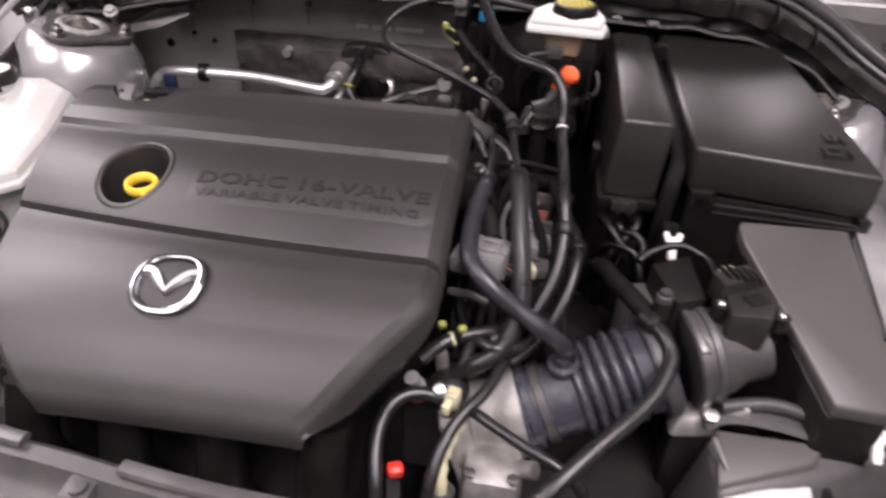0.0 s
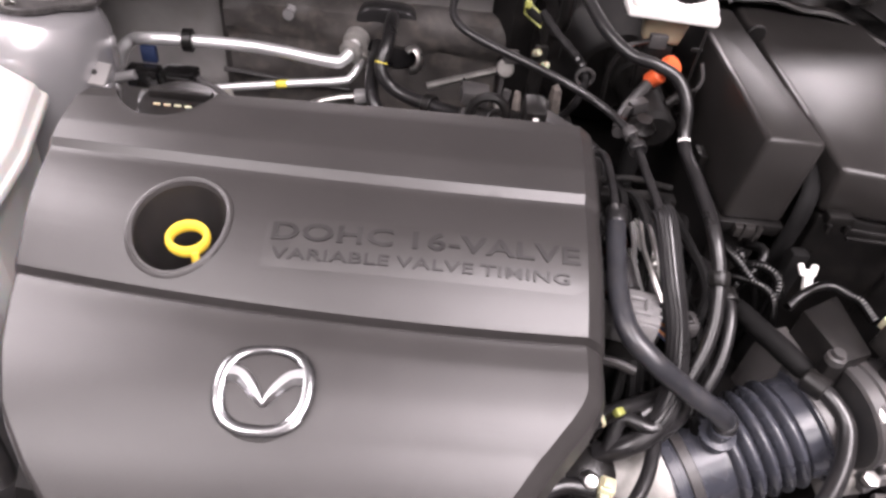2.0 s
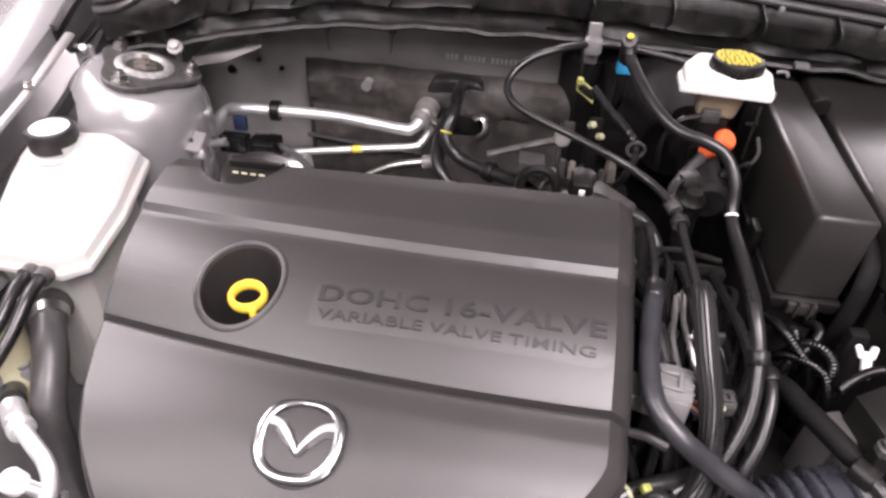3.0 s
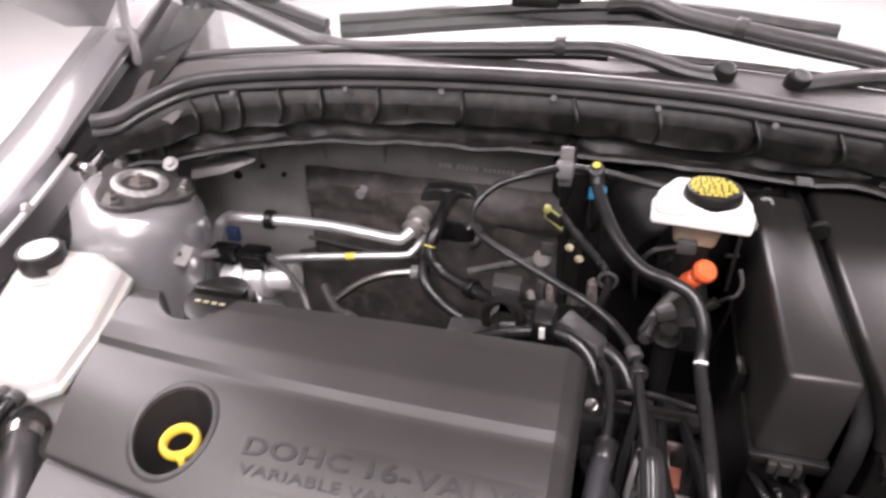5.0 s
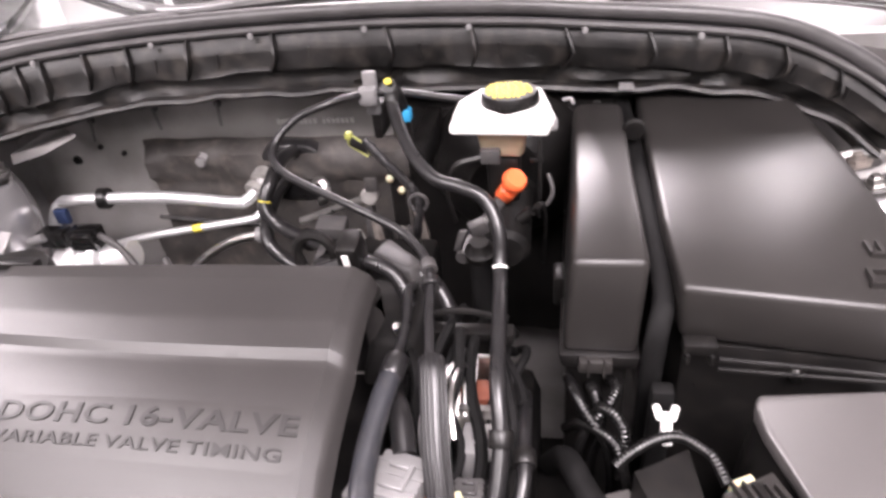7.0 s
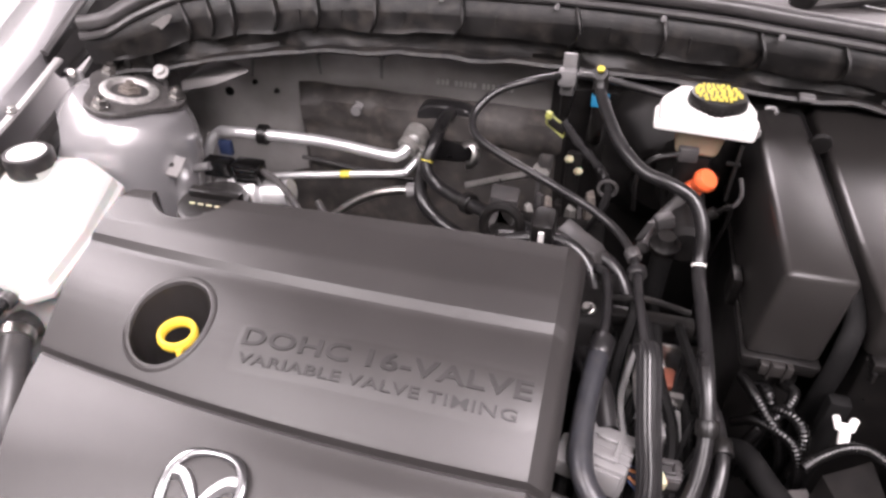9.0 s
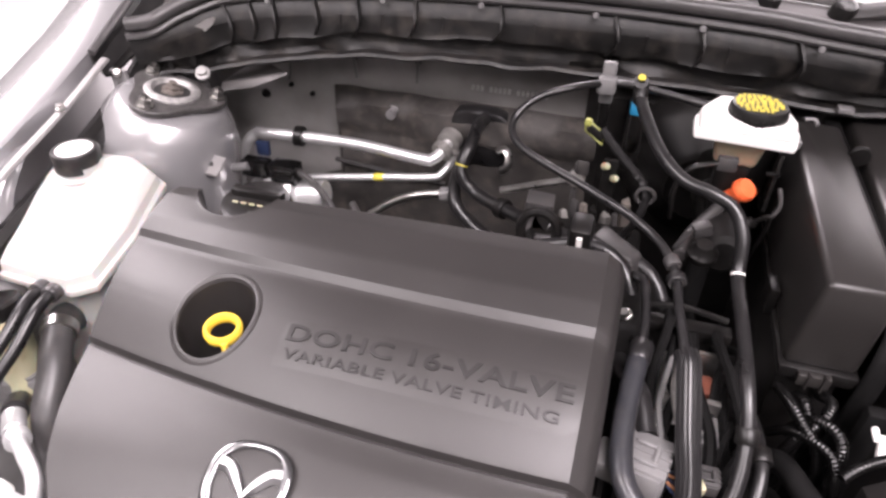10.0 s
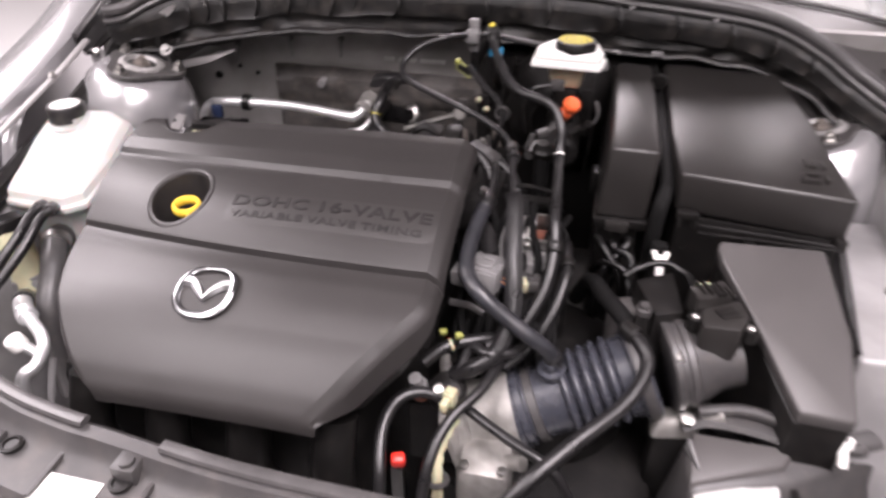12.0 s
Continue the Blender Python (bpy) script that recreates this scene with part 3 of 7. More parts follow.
# plates added for lit firewall metal, and a folded flange, between strut tower and cowl
def tower_plates():
    ob = thing("firewall_patch", (-0.633, 0.945, 0.94), "thin grey plate added for lit firewall metal under the cowl's end", "stay plate")
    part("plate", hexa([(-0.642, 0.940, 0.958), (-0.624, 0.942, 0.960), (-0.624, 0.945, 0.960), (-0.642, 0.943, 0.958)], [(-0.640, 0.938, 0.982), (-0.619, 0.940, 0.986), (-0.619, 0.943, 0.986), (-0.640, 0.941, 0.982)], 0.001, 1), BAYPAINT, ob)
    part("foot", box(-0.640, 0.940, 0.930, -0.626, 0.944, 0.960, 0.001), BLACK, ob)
    ob = thing("firewall_patch", (-0.60, 0.956, 0.93), "long slanting grey plate added for lit firewall metal under the cowl", "stay plate")
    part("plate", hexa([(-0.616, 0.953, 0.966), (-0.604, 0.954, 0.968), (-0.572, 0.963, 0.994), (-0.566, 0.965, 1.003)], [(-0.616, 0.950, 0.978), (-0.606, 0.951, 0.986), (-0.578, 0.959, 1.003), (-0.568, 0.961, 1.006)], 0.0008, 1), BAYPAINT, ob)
    part("foot", box(-0.612, 0.953, 0.93, -0.600, 0.957, 0.970, 0.001), BLACK, ob)
    ob = thing("cowl_bolt", (-0.585, 0.942, 0.90), "pale flanged bolt on a short post behind the strut tower", "bolt")
    part("head", lathe([(0.0095, 0), (0.0095, 0.003), (0.0065, 0.004), (0.0065, 0.009), (0.005, 0.010), (0, 0.010)], (-0.585, 0.942, 0.938), (0.1, -0.5, 0.85), 12), PALEPL, ob)
    part("post", tube([(-0.585, 0.943, 0.939), (-0.585, 0.945, 0.92), (-0.585, 0.947, 0.89)], 0.004, 8, 3), DKGREY, ob, "dark post")
    ob = thing("folded_flange", (-0.55, 0.99, 0.89), "thin pale folded flange from the strut tower to the firewall", "flange")
    part("flange", hexa([(-0.592, 0.980, 0.897), (-0.545, 0.984, 0.908), (-0.497, 0.992, 0.928), (-0.585, 1.07, 0.905)], [(-0.590, 0.982, 0.911), (-0.545, 0.988, 0.919), (-0.496, 0.994, 0.932), (-0.585, 1.07, 0.913)], 0.0008, 1), PAINTDULL, ob)
    ob = thing("rail_bracket", (-0.675, 0.90, 0.92), "small pale bracket with a bolt beside the strut tower", "bracket")
    part("bolt", lathe([(0.0055, 0), (0.0055, 0.003), (0.004, 0.004), (0.004, 0.008), (0, 0.009)], (-0.680, 0.902, 0.943), (0.5, -0.6, 0.5), 8), STEEL, ob, "zinc bolt")
    part("base", box(-0.695, 0.905, 0.90, -0.672, 0.912, 0.945, 0.002), SHADEPAINT, ob)


tower_plates()
strut_tower(-0.608, 0.904, 0.922, False)
strut_tower(0.393, 0.991, 0.878, True)


# front panel across the car
def front_panel():
    ob = thing("front_panel", (-0.10, 0.33, 0.70), "dark grey plastic radiator support panel across the front", "front panel", kind="structure")
    ridge = [(x, y - 0.018, z) for x, y, z in [(-0.60, 0.450, 0.800), (-0.44, 0.388, 0.800), (-0.36, 0.370, 0.80), (-0.30, 0.364, 0.80), (-0.19, 0.352, 0.80), (-0.07, 0.348, 0.80), (0.10, 0.352, 0.795), (0.30, 0.39, 0.78), (0.45, 0.45, 0.76)]]
    line = [tuple(p) for p in spline(ridge, 4)]
    rows = []
    for dy, dz in ((0.018, -0.20), (0.014, -0.03), (0.012, -0.006), (0.006, 0.0), (-0.006, -0.001), (-0.012, -0.012), (-0.022, -0.020), (-0.060, -0.022), (-0.068, -0.030)):
        rows.append([(x, y + dy, z + dz) for x, y, z in line])
    part("panel", sheet(rows, 0.003), FRONTPL, ob)
    rows = []
    for dy, dz in ((-0.066, -0.034), (-0.074, -0.030), (-0.086, -0.034), (-0.13, -0.050), (-0.18, -0.085), (-0.21, -0.14)):
        rows.append([(x, y + dy, z + dz) for x, y, z in line])
    part("bumper_skin", sheet(rows, 0.003), AIRPL, ob, "paler grey bumper skin")
    for x in (-0.43, -0.15, 0.02):
        q = min(line, key=lambda p: abs(p[0] - x))
        part("raised_pad", slab([(x - 0.022, q[1] - 0.056), (x + 0.022, q[1] - 0.058), (x + 0.020, q[1] - 0.028), (x - 0.018, q[1] - 0.026)], q[2] - 0.022, q[2] - 0.014, 0.002), FRONTPL, ob)
        part("pad_hole", lathe([(0.006, 0), (0.006, 0.0012), (0.004, 0.0004), (0, 0.0004)], (x, q[1] - 0.042, q[2] - 0.0155), (0, 0, 1), 12), BLACK, ob)
    for lo, hi in ((-0.70, -0.325), (-0.262, 0.50)):
        run = [(x, y + 0.006, z + 0.003) for x, y, z in line if lo < x < hi]
        part("seal", tube(run, 0.0068, 8, 2, flat=0.6), SEAL, ob, "black rubber strip")
    for x in (-0.47, -0.345, -0.235, -0.11, 0.06):
        q = min(line, key=lambda p: abs(p[0] - x))
        part("step_rib", box(q[0] - 0.0025, q[1] - 0.062, q[2] - 0.024, q[0] + 0.0025, q[1] - 0.014, q[2] - 0.016, 0.001, 1), FRONTPL, ob)
    for x, y in ((-0.275, 0.320), (-0.395, 0.334), (-0.20, 0.304)):
        z = 0.782
        part("clip", lathe([(0.010, 0.0), (0.010, 0.003), (0.007, 0.004), (0.006, 0.002), (0, 0.002)], (x, y - 0.004, z), (0, 0, 1), 14), BLACK, ob, "round push clip")
    part("bracket", join(box(-0.285, 0.318, 0.776, -0.262, 0.348, 0.798, 0.003), lathe([(0.007, 0), (0.007, 0.005), (0, 0.006)], (-0.272, 0.327, 0.797), (0, 0, 1), 10)), DKGREY, ob)
    part("label", box(-0.345, 0.286, 0.7780, -0.290, 0.314, 0.7806), WHITE, ob, "white blank sticker")


front_panel()


def bonnet():
    ob = thing("bonnet", (CX, 1.20, 1.05), "open bonnet held up behind the engine bay, dark underside", "bonnet")
    rows = []
    for k in range(9):
        s = k / 8
        rows.append([(CX + w * (0.81 - 0.10 * s), 1.12 - 0.76 * s + 0.06 * s * s + 0.06 * (1 - s) * (1 - abs(w) ** 4),
                      1.062 + 0.90 * s + 0.17 * (1 - s) * min(1.0, max(0.0, (0.87 - abs(w)) / 0.18)) ** 0.8 + 0.03 * (1 - s) * max(0.0, abs(w) - 0.93) / 0.07) for w in (-1, -0.97, -0.93, -0.87, -0.81, -0.75, -0.69, -0.5, -0.2, 0, 0.2, 0.5, 0.69, 0.75, 0.81, 0.87, 0.93, 0.97, 1)])
    part("inner_skin", sheet(rows, 0.02), SHADEPAINT, ob)
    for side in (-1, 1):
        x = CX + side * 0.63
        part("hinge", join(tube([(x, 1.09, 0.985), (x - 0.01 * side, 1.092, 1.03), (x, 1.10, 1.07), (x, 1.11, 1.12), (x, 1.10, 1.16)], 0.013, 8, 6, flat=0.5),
                           lathe([(0.010, -0.012), (0.010, 0.012)], (x, 1.095, 1.05), (1, 0, 0), 10)), SHADEPAINT, ob, "grey stamped steel hinge arm")


bonnet()


# ---- engine ----
def engine_block():
    ob = thing("engine_block", (-0.22, 0.60, 0.32), "engine and gearbox shapes in shade-black under the covers", "engine")
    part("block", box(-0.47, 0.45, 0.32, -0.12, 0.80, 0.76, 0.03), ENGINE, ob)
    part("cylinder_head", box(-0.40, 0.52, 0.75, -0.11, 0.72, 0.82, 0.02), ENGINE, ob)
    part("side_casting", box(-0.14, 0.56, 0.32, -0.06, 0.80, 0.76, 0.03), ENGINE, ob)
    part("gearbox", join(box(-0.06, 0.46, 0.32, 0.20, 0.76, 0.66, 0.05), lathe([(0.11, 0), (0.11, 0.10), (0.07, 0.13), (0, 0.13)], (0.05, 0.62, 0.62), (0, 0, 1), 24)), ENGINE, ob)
    for k in range(4):
        part("inlet_runner", tube([(-0.40 + 0.09 * k, 0.44, 0.62), (-0.40 + 0.09 * k, 0.415, 0.70), (-0.40 + 0.09 * k, 0.44, 0.77)], 0.022, 10, 6), BLACK, ob)
    return ob


engine_block()


# ---- engine cover ----
FRONT = spline([(0.3965, 0.780, 0), (0.3975, 0.788, 0), (0.400, 0.7945, 0), (0.406, 0.802, 0), (0.420, 0.8155, 0), (0.447, 0.835, 0), (0.484, 0.8525, 0), (0.520, 0.863, 0), (0.5455, 0.8685, 0)], 6)
PROFILE = [(p.x, p.y) for p in FRONT] + [(0.5490, 0.8695), (0.5505, 0.8680),
           (0.5520, 0.8680), (0.5532, 0.8755), (0.556, 0.8775), *[(0.556 + 0.088 * k / 10, 0.8775 + 0.0370 * k / 10 + 0.0055 * math.sin(math.pi * k / 10)) for k in range(1, 11)], (0.6470, 0.9158), (0.6525, 0.9212), (0.67, 0.9285), (0.70, 0.9362), (0.714, 0.937)]
LEFT = [(0.387, -0.328), (0.392, -0.3486), (0.402, -0.3722), (0.415, -0.3928), (0.44, -0.4176), (0.47, -0.4421), (0.5, -0.4576), (0.53, -0.4689), (0.5485, -0.473), (0.6, -0.4782), (0.65, -0.4813), (0.7, -0.4752), (0.714, -0.4691)]
RIGHT = [(0.385, -0.142), (0.40, -0.133), (0.42, -0.113), (0.445, -0.092), (0.466, -0.076), (0.49, -0.060), (0.505, -0.052), (0.515, -0.049), (0.54, -0.048), (0.714, -0.048)]
HOLE, HOLE_R = (-0.359, 0.595), 0.0335
NOTCH, NOTCH_R = (-0.402, 0.728), 0.044


def bow(x, y):
    """How far the cover's cross lines bow to the front."""
    u = (x + 0.45) / 0.40
    return (-0.0105 + 0.070 * u - 0.0435 * u * u) * lerp_table([(0.46, 0), (0.53, 1), (0.57, 1), (0.65, 0.75), (0.712, 0)], y)


def crown(x):
    return 0.004 * (1 - ((x + 0.25) / 0.22) ** 2) + 0.03 * (x + 0.25)


def cover_z(x, y):
    return lerp_table(PROFILE, y + bow(x, y)) + crown(x)


def engine_cover():
    ob = thing("engine_cover", (-0.25, 0.56, 0.80), "dark grey grained plastic engine cover with raised lettering", "engine cover")
    ys = sorted({round(p[0], 4) for p in PROFILE} | {round(0.3975 + 0.0053 * k, 4) for k in range(60)})
    cols = 84
    bm = bmesh.new()
    grid = []
    for y in ys:
        xl, xr = lerp_table(LEFT, y), lerp_table(RIGHT, y)
        row = []
        z = lerp_table(PROFILE, y) + crown(xl)
        sink = lerp_table([(0.3965, 0.02), (0.41, 0.25), (0.44, 0.7), (0.47, 1.0)], y)
        side_fall = lerp_table([(0.3965, 0.0), (0.405, 0.5), (0.42, 1.0)], y)
        for dx, dz in ((-0.012, -0.045), (0.0050, -0.012), (0.003, -0.0035)):
            row.append(bm.verts.new((xl - dx + 0.004, y - bow(xl, y), z + dz * sink)))
        for k in range(cols + 1):
            edge = xr - 0.004 - 0.010
            x = xl + 0.004 + (edge - xl - 0.004) * k / (cols - 4) if k <= cols - 4 else edge + 0.010 * (k - cols + 4) / 4
            p = V(x, y - bow(x, y), lerp_table(PROFILE, y) + crown(x) - 0.65 * max(0.0, x - edge) * side_fall)
            for (hx, hy), hr in ((HOLE, HOLE_R), (NOTCH, NOTCH_R)):
                d = math.hypot(x - hx, p.y - hy)
                if abs(d - hr) < 0.0033:
                    p.x, p.y = hx + (x - hx) * hr / d, min(0.714, hy + (p.y - hy) * hr / d)
                    p.z = cover_z(p.x, p.y)
            row.append(bm.verts.new(p))
        z = lerp_table(PROFILE, y) + crown(xr) - 0.0065 * side_fall
        tail = lerp_table([(0.3965, 0.0), (0.405, 0.001), (0.42, 0.008), (0.45, 0.035)], y)
        drop = lerp_table([(0.3965, 0.0005), (0.400, 0.003), (0.410, 0.012), (0.43, 0.026), (0.49, 0.026), (0.52, 0.012)], y)
        for dx, dz in ((0.003, -min(drop, 0.0035)), (0.0065, -drop), (-0.012, -tail - drop)):
            row.append(bm.verts.new((xr + dx - 0.004, y - bow(xr, y), z + dz)))
        grid.append(row)
    back = grid[-1]
    for dy, dz in ((0.003, -0.003), (0.004, -0.010), (0.004, -0.035)):
        grid.append([bm.verts.new((v.co.x, v.co.y + dy, v.co.z + dz)) for v in back])

    def inside(f):
        c = f.calc_center_median()
        return any(math.hypot(c.x - hx, c.y - hy) < hr - 0.0002 for (hx, hy), hr in ((HOLE, HOLE_R), (NOTCH, NOTCH_R)))

    for a, b in zip(grid, grid[1:]):
        for k in range(len(a) - 1):
            bm.faces.new((a[k], a[k + 1], b[k + 1], b[k]))
    bmesh.ops.delete(bm, geom=[f for f in bm.faces if inside(f)], context="FACES")
    bmesh.ops.recalc_face_normals(bm, faces=bm.faces[:])
    shell = part("shell", bm, COVER, ob, angle=19)

    def on_cover(hx, hy, r, a, up):
        x, y = hx + r * math.cos(a), hy + r * math.sin(a)
        return V(x, y, cover_z(x, min(y, 0.714)) + up)

    # rim and wall of the dipstick well
    bm = bmesh.new()
    n = 48
    rings = [[bm.verts.new(on_cover(*HOLE, HOLE_R + dr, 2 * math.pi * k / n, up)) for k in range(n)]
             for dr, up in ((0.0055, -0.0006), (0.0045, 0.0010), (0.0030, 0.0012), (0.0020, 0.0003), (0.0004, 0.0001), (-0.001, -0.003))]
    for a, b in zip(rings, rings[1:]):
        for k in range(n):
            bm.faces.new((a[k], a[(k + 1) % n], b[(k + 1) % n], b[k]))
    bmesh.ops.recalc_face_normals(bm, faces=bm.faces[:])
    part("well_rim", bm, COVER, ob, "moulded rim round the well")
    bm = bmesh.new()
    high = [bm.verts.new(on_cover(*HOLE, HOLE_R - 0.0006, 2 * math.pi * k / n, -0.0025)) for k in range(n)]
    low = [bm.verts.new((HOLE[0] + (HOLE_R - 0.003) * math.cos(2 * math.pi * k / n), HOLE[1] + (HOLE_R - 0.003) * math.sin(2 * math.pi * k / n) + 0.008, 0.80)) for k in range(n)]
    for k in range(n):
        bm.faces.new((high[k], high[(k + 1) % n], low[(k + 1) % n], low[k]))
    bm.faces.new(low[::-1])
    part("well", bm, COVER, ob, "dark round well")
    # wall of the notch round the filler cap
    bm = bmesh.new()
    arc = [math.pi * (1.10 + 0.80 * k / 24) for k in range(25)]
    rings = [[bm.verts.new(on_cover(*NOTCH, NOTCH_R + dr, a, up)) for a in arc] for dr, up in ((0.003, 0.0004), (0.0, 0.0006), (-0.001, -0.004), (-0.004, -0.05))]
    for a, b in zip(rings, rings[1:]):
        for k in range(24):
            bm.faces.new((a[k], a[k + 1], b[k + 1], b[k]))
    part("notch_wall", bm, COVER, ob)
    # lettering
    def letters(text, x0, x1, y0, y1, size, name, bold):
        cu = bpy.data.curves.new(name, "FONT")
        cu.body, cu.size, cu.extrude, cu.offset, cu.resolution_u = text, size, 0.0003, bold, 3
        cu.space_word, cu.space_character = 0.75, 1.06
        tmp = new(name, cu)
        bpy.context.view_layer.update()
        me = bpy.data.meshes.new_from_object(tmp.evaluated_get(bpy.context.evaluated_depsgraph_get()))
        bpy.data.objects.remove(tmp)
        b = bmesh.new()
        b.from_mesh(me)
        bpy.data.meshes.remove(me)
        w = max(v.co.x for v in b.verts)
        for v in b.verts:
            x, y = x0 + v.co.x * (x1 - x0) / w, y0 + (y1 - y0) * v.co.x / w + v.co.y
            v.co = V(x, y, cover_z(x, y) + 0.0012 + v.co.z)
        part(name, b, LETTER, shell, "raised dark lettering", angle=30)

    bm = bmesh.new()
    grid = []
    for a in range(25):
        x = -0.298 + 0.236 * a / 24
        low, high = 0.5635 - 0.004 * a / 24, 0.6035 - 0.003 * a / 24
        row = []
        for b in range(7):
            y = low + (high - low) * b / 6
            row.append(bm.verts.new((x, y, cover_z(x, y) + (0.0005 if 0 < b < 6 and 0 < a < 24 else -0.0004))))
        grid.append(row)
    for p, q in zip(grid, grid[1:]):
        for k in range(6):
            bm.faces.new((p[k], q[k], q[k + 1], p[k + 1]))
    part("lettering_plate", bm, PLATE, shell, "slightly smoother worn patch under the lettering", angle=60)

    letters("DOHC 16-VALVE", -0.2920, -0.0685, 0.5840, 0.5815, 0.0176, "lettering", 0.00035)
    letters("VARIABLE VALVE TIMING", -0.2880, -0.0760, 0.5705, 0.5665, 0.0104, "lettering", 0.0001)
    # emblem: a chrome oval with a plain winged bar, in a shallow dark bed
    ex, ey = -0.2755, 0.486

    def oval(rx, ry, rad, n=48, up=0.004, flat=1.0):
        line = []
        for k in range(n + 1):
            a = 2 * math.pi * k / n
            x, y = (r * math.copysign(abs(g) ** 0.8, g) for r, g in ((rx, math.cos(a)), (ry, math.sin(a))))
            line.append(V(ex + x, ey + y, cover_z(ex + x, ey + y) + up))
        return tube(line, rad, 10, 1, flat=flat, smooth=False, shape=lambda s: 1.0 - 0.4 * math.exp(-((s - 0.25) / 0.09) ** 2))

    bed = bmesh.new()
    cen = bed.verts.new((ex, ey, cover_z(ex, ey) + 0.0015))
    rims = [[bed.verts.new((ex + f * 0.032 * math.cos(2 * math.pi * k / 40), ey + f * 0.0292 * math.sin(2 * math.pi * k / 40), cover_z(ex, ey + f * 0.0292 * math.sin(2 * math.pi * k / 40)) + up)) for k in range(40)] for f, up in ((0.8, 0.0012), (0.95, 0.0014), (1.0, 0.0002))]
    for k in range(40):
        bed.faces.new((cen, rims[0][k], rims[0][(k + 1) % 40]))
        for a, b in zip(rims, rims[1:]):
            bed.faces.new((a[k], b[k], b[(k + 1) % 40], a[(k + 1) % 40]))
    bmesh.ops.recalc_face_normals(bed, faces=bed.faces[:])
    emblem = part("emblem", bed, COVER, ob, "emblem bed")

    def bar(points, widths):
        b = bmesh.new()
        path = spline(points, 5)
        rows = []
        for i, p in enumerate(path):
            s = i / (len(path) - 1)
            w = lerp_table(widths, s)
            d = (path[min(i + 1, len(path) - 1)] - path[max(i - 1, 0)]).normalized()
            nrm = V(-d.y, d.x, 0)
            q = [p + nrm * w, p + nrm * w * 0.5, p - nrm * w * 0.5, p - nrm * w]
            rows.append([b.verts.new((v.x, v.y, cover_z(v.x, v.y) + h)) for v, h in zip(q, (0.002, 0.0058, 0.0058, 0.002))])
        for a, c in zip(rows, rows[1:]):
            for k in range(3):
                b.faces.new((a[k], a[k + 1], c[k + 1], c[k]))
        b.faces.new(rows[0])
        b.faces.new(rows[-1][::-1])
        bmesh.ops.recalc_face_normals(b, faces=b.faces[:])
        return b

    part("oval_ring", oval(0.0288, 0.0248, 0.0041, flat=0.6), CHROME, emblem, "chrome oval ring")
    part("winged_bar", join(bar([(ex - 0.0268, ey + 0.009, 0), (ex - 0.016, ey + 0.0075, 0), (ex - 0.005, ey - 0.003, 0), (ex + 0.001, ey - 0.010, 0)], [(0, 0.0056), (0.5, 0.0046), (1, 0.0014)]),
                            bar([(ex + 0.0268, ey + 0.009, 0), (ex + 0.016, ey + 0.0075, 0), (ex + 0.006, ey - 0.002, 0), (ex + 0.001, ey - 0.010, 0)], [(0, 0.0056), (0.5, 0.0046), (1, 0.0014)])), SATIN, emblem, "plain satin chrome winged bar")


engine_cover()


def dipstick():
    at = V(-0.353, 0.604, 0.80)
    ob = thing("dipstick", at, "yellow plastic dipstick ring in the cover's round well", "dipstick")
    c = V(-0.354, 0.593, 0.8855)
    nrm = V(0.06, -0.10, 1.0).normalized()
    u = nrm.cross(V(0, 1, 0)).normalized()
    w = nrm.cross(u)
    part("ring", tube([c + 0.0132 * (math.cos(2 * math.pi * k / 32) * u + math.sin(2 * math.pi * k / 32) * w) for k in range(33)], 0.0029, 10, 1, smooth=False, flat=1.9), YELLOW, ob)
    part("shank", tube([c + V(0.008, -0.0125, 0.0), c + V(0.009, -0.0135, -0.014), c + V(0.007, -0.008, -0.05), V(-0.348, 0.597, 0.80)], 0.005, 8, 5, flat=0.6), YELLOW, ob)


dipstick()


def oil_filler_cap():
    ob = thing("oil_filler_cap", (-0.408, 0.752, 0.85), "black ribbed oil filler cap with a pale printed line", "filler cap")
    part("cap", lathe([(0.036, 0), (0.036, 0.045), (0.034, 0.052), (0.028, 0.054), (0, 0.054)], (-0.408, 0.752, 0.853), (0, -0.1, 1), 30), BLACK, ob)
    for k in range(4):
        part("printed_bar", box(-0.426 + 0.009 * k, 0.735, 0.9075, -0.4205 + 0.009 * k, 0.7366, 0.9090), CREAM, ob, "small pale yellow bar")
    part("grip", box(-0.436, 0.748, 0.903, -0.380, 0.760, 0.914, 0.003), BLACK, ob)


oil_filler_cap()

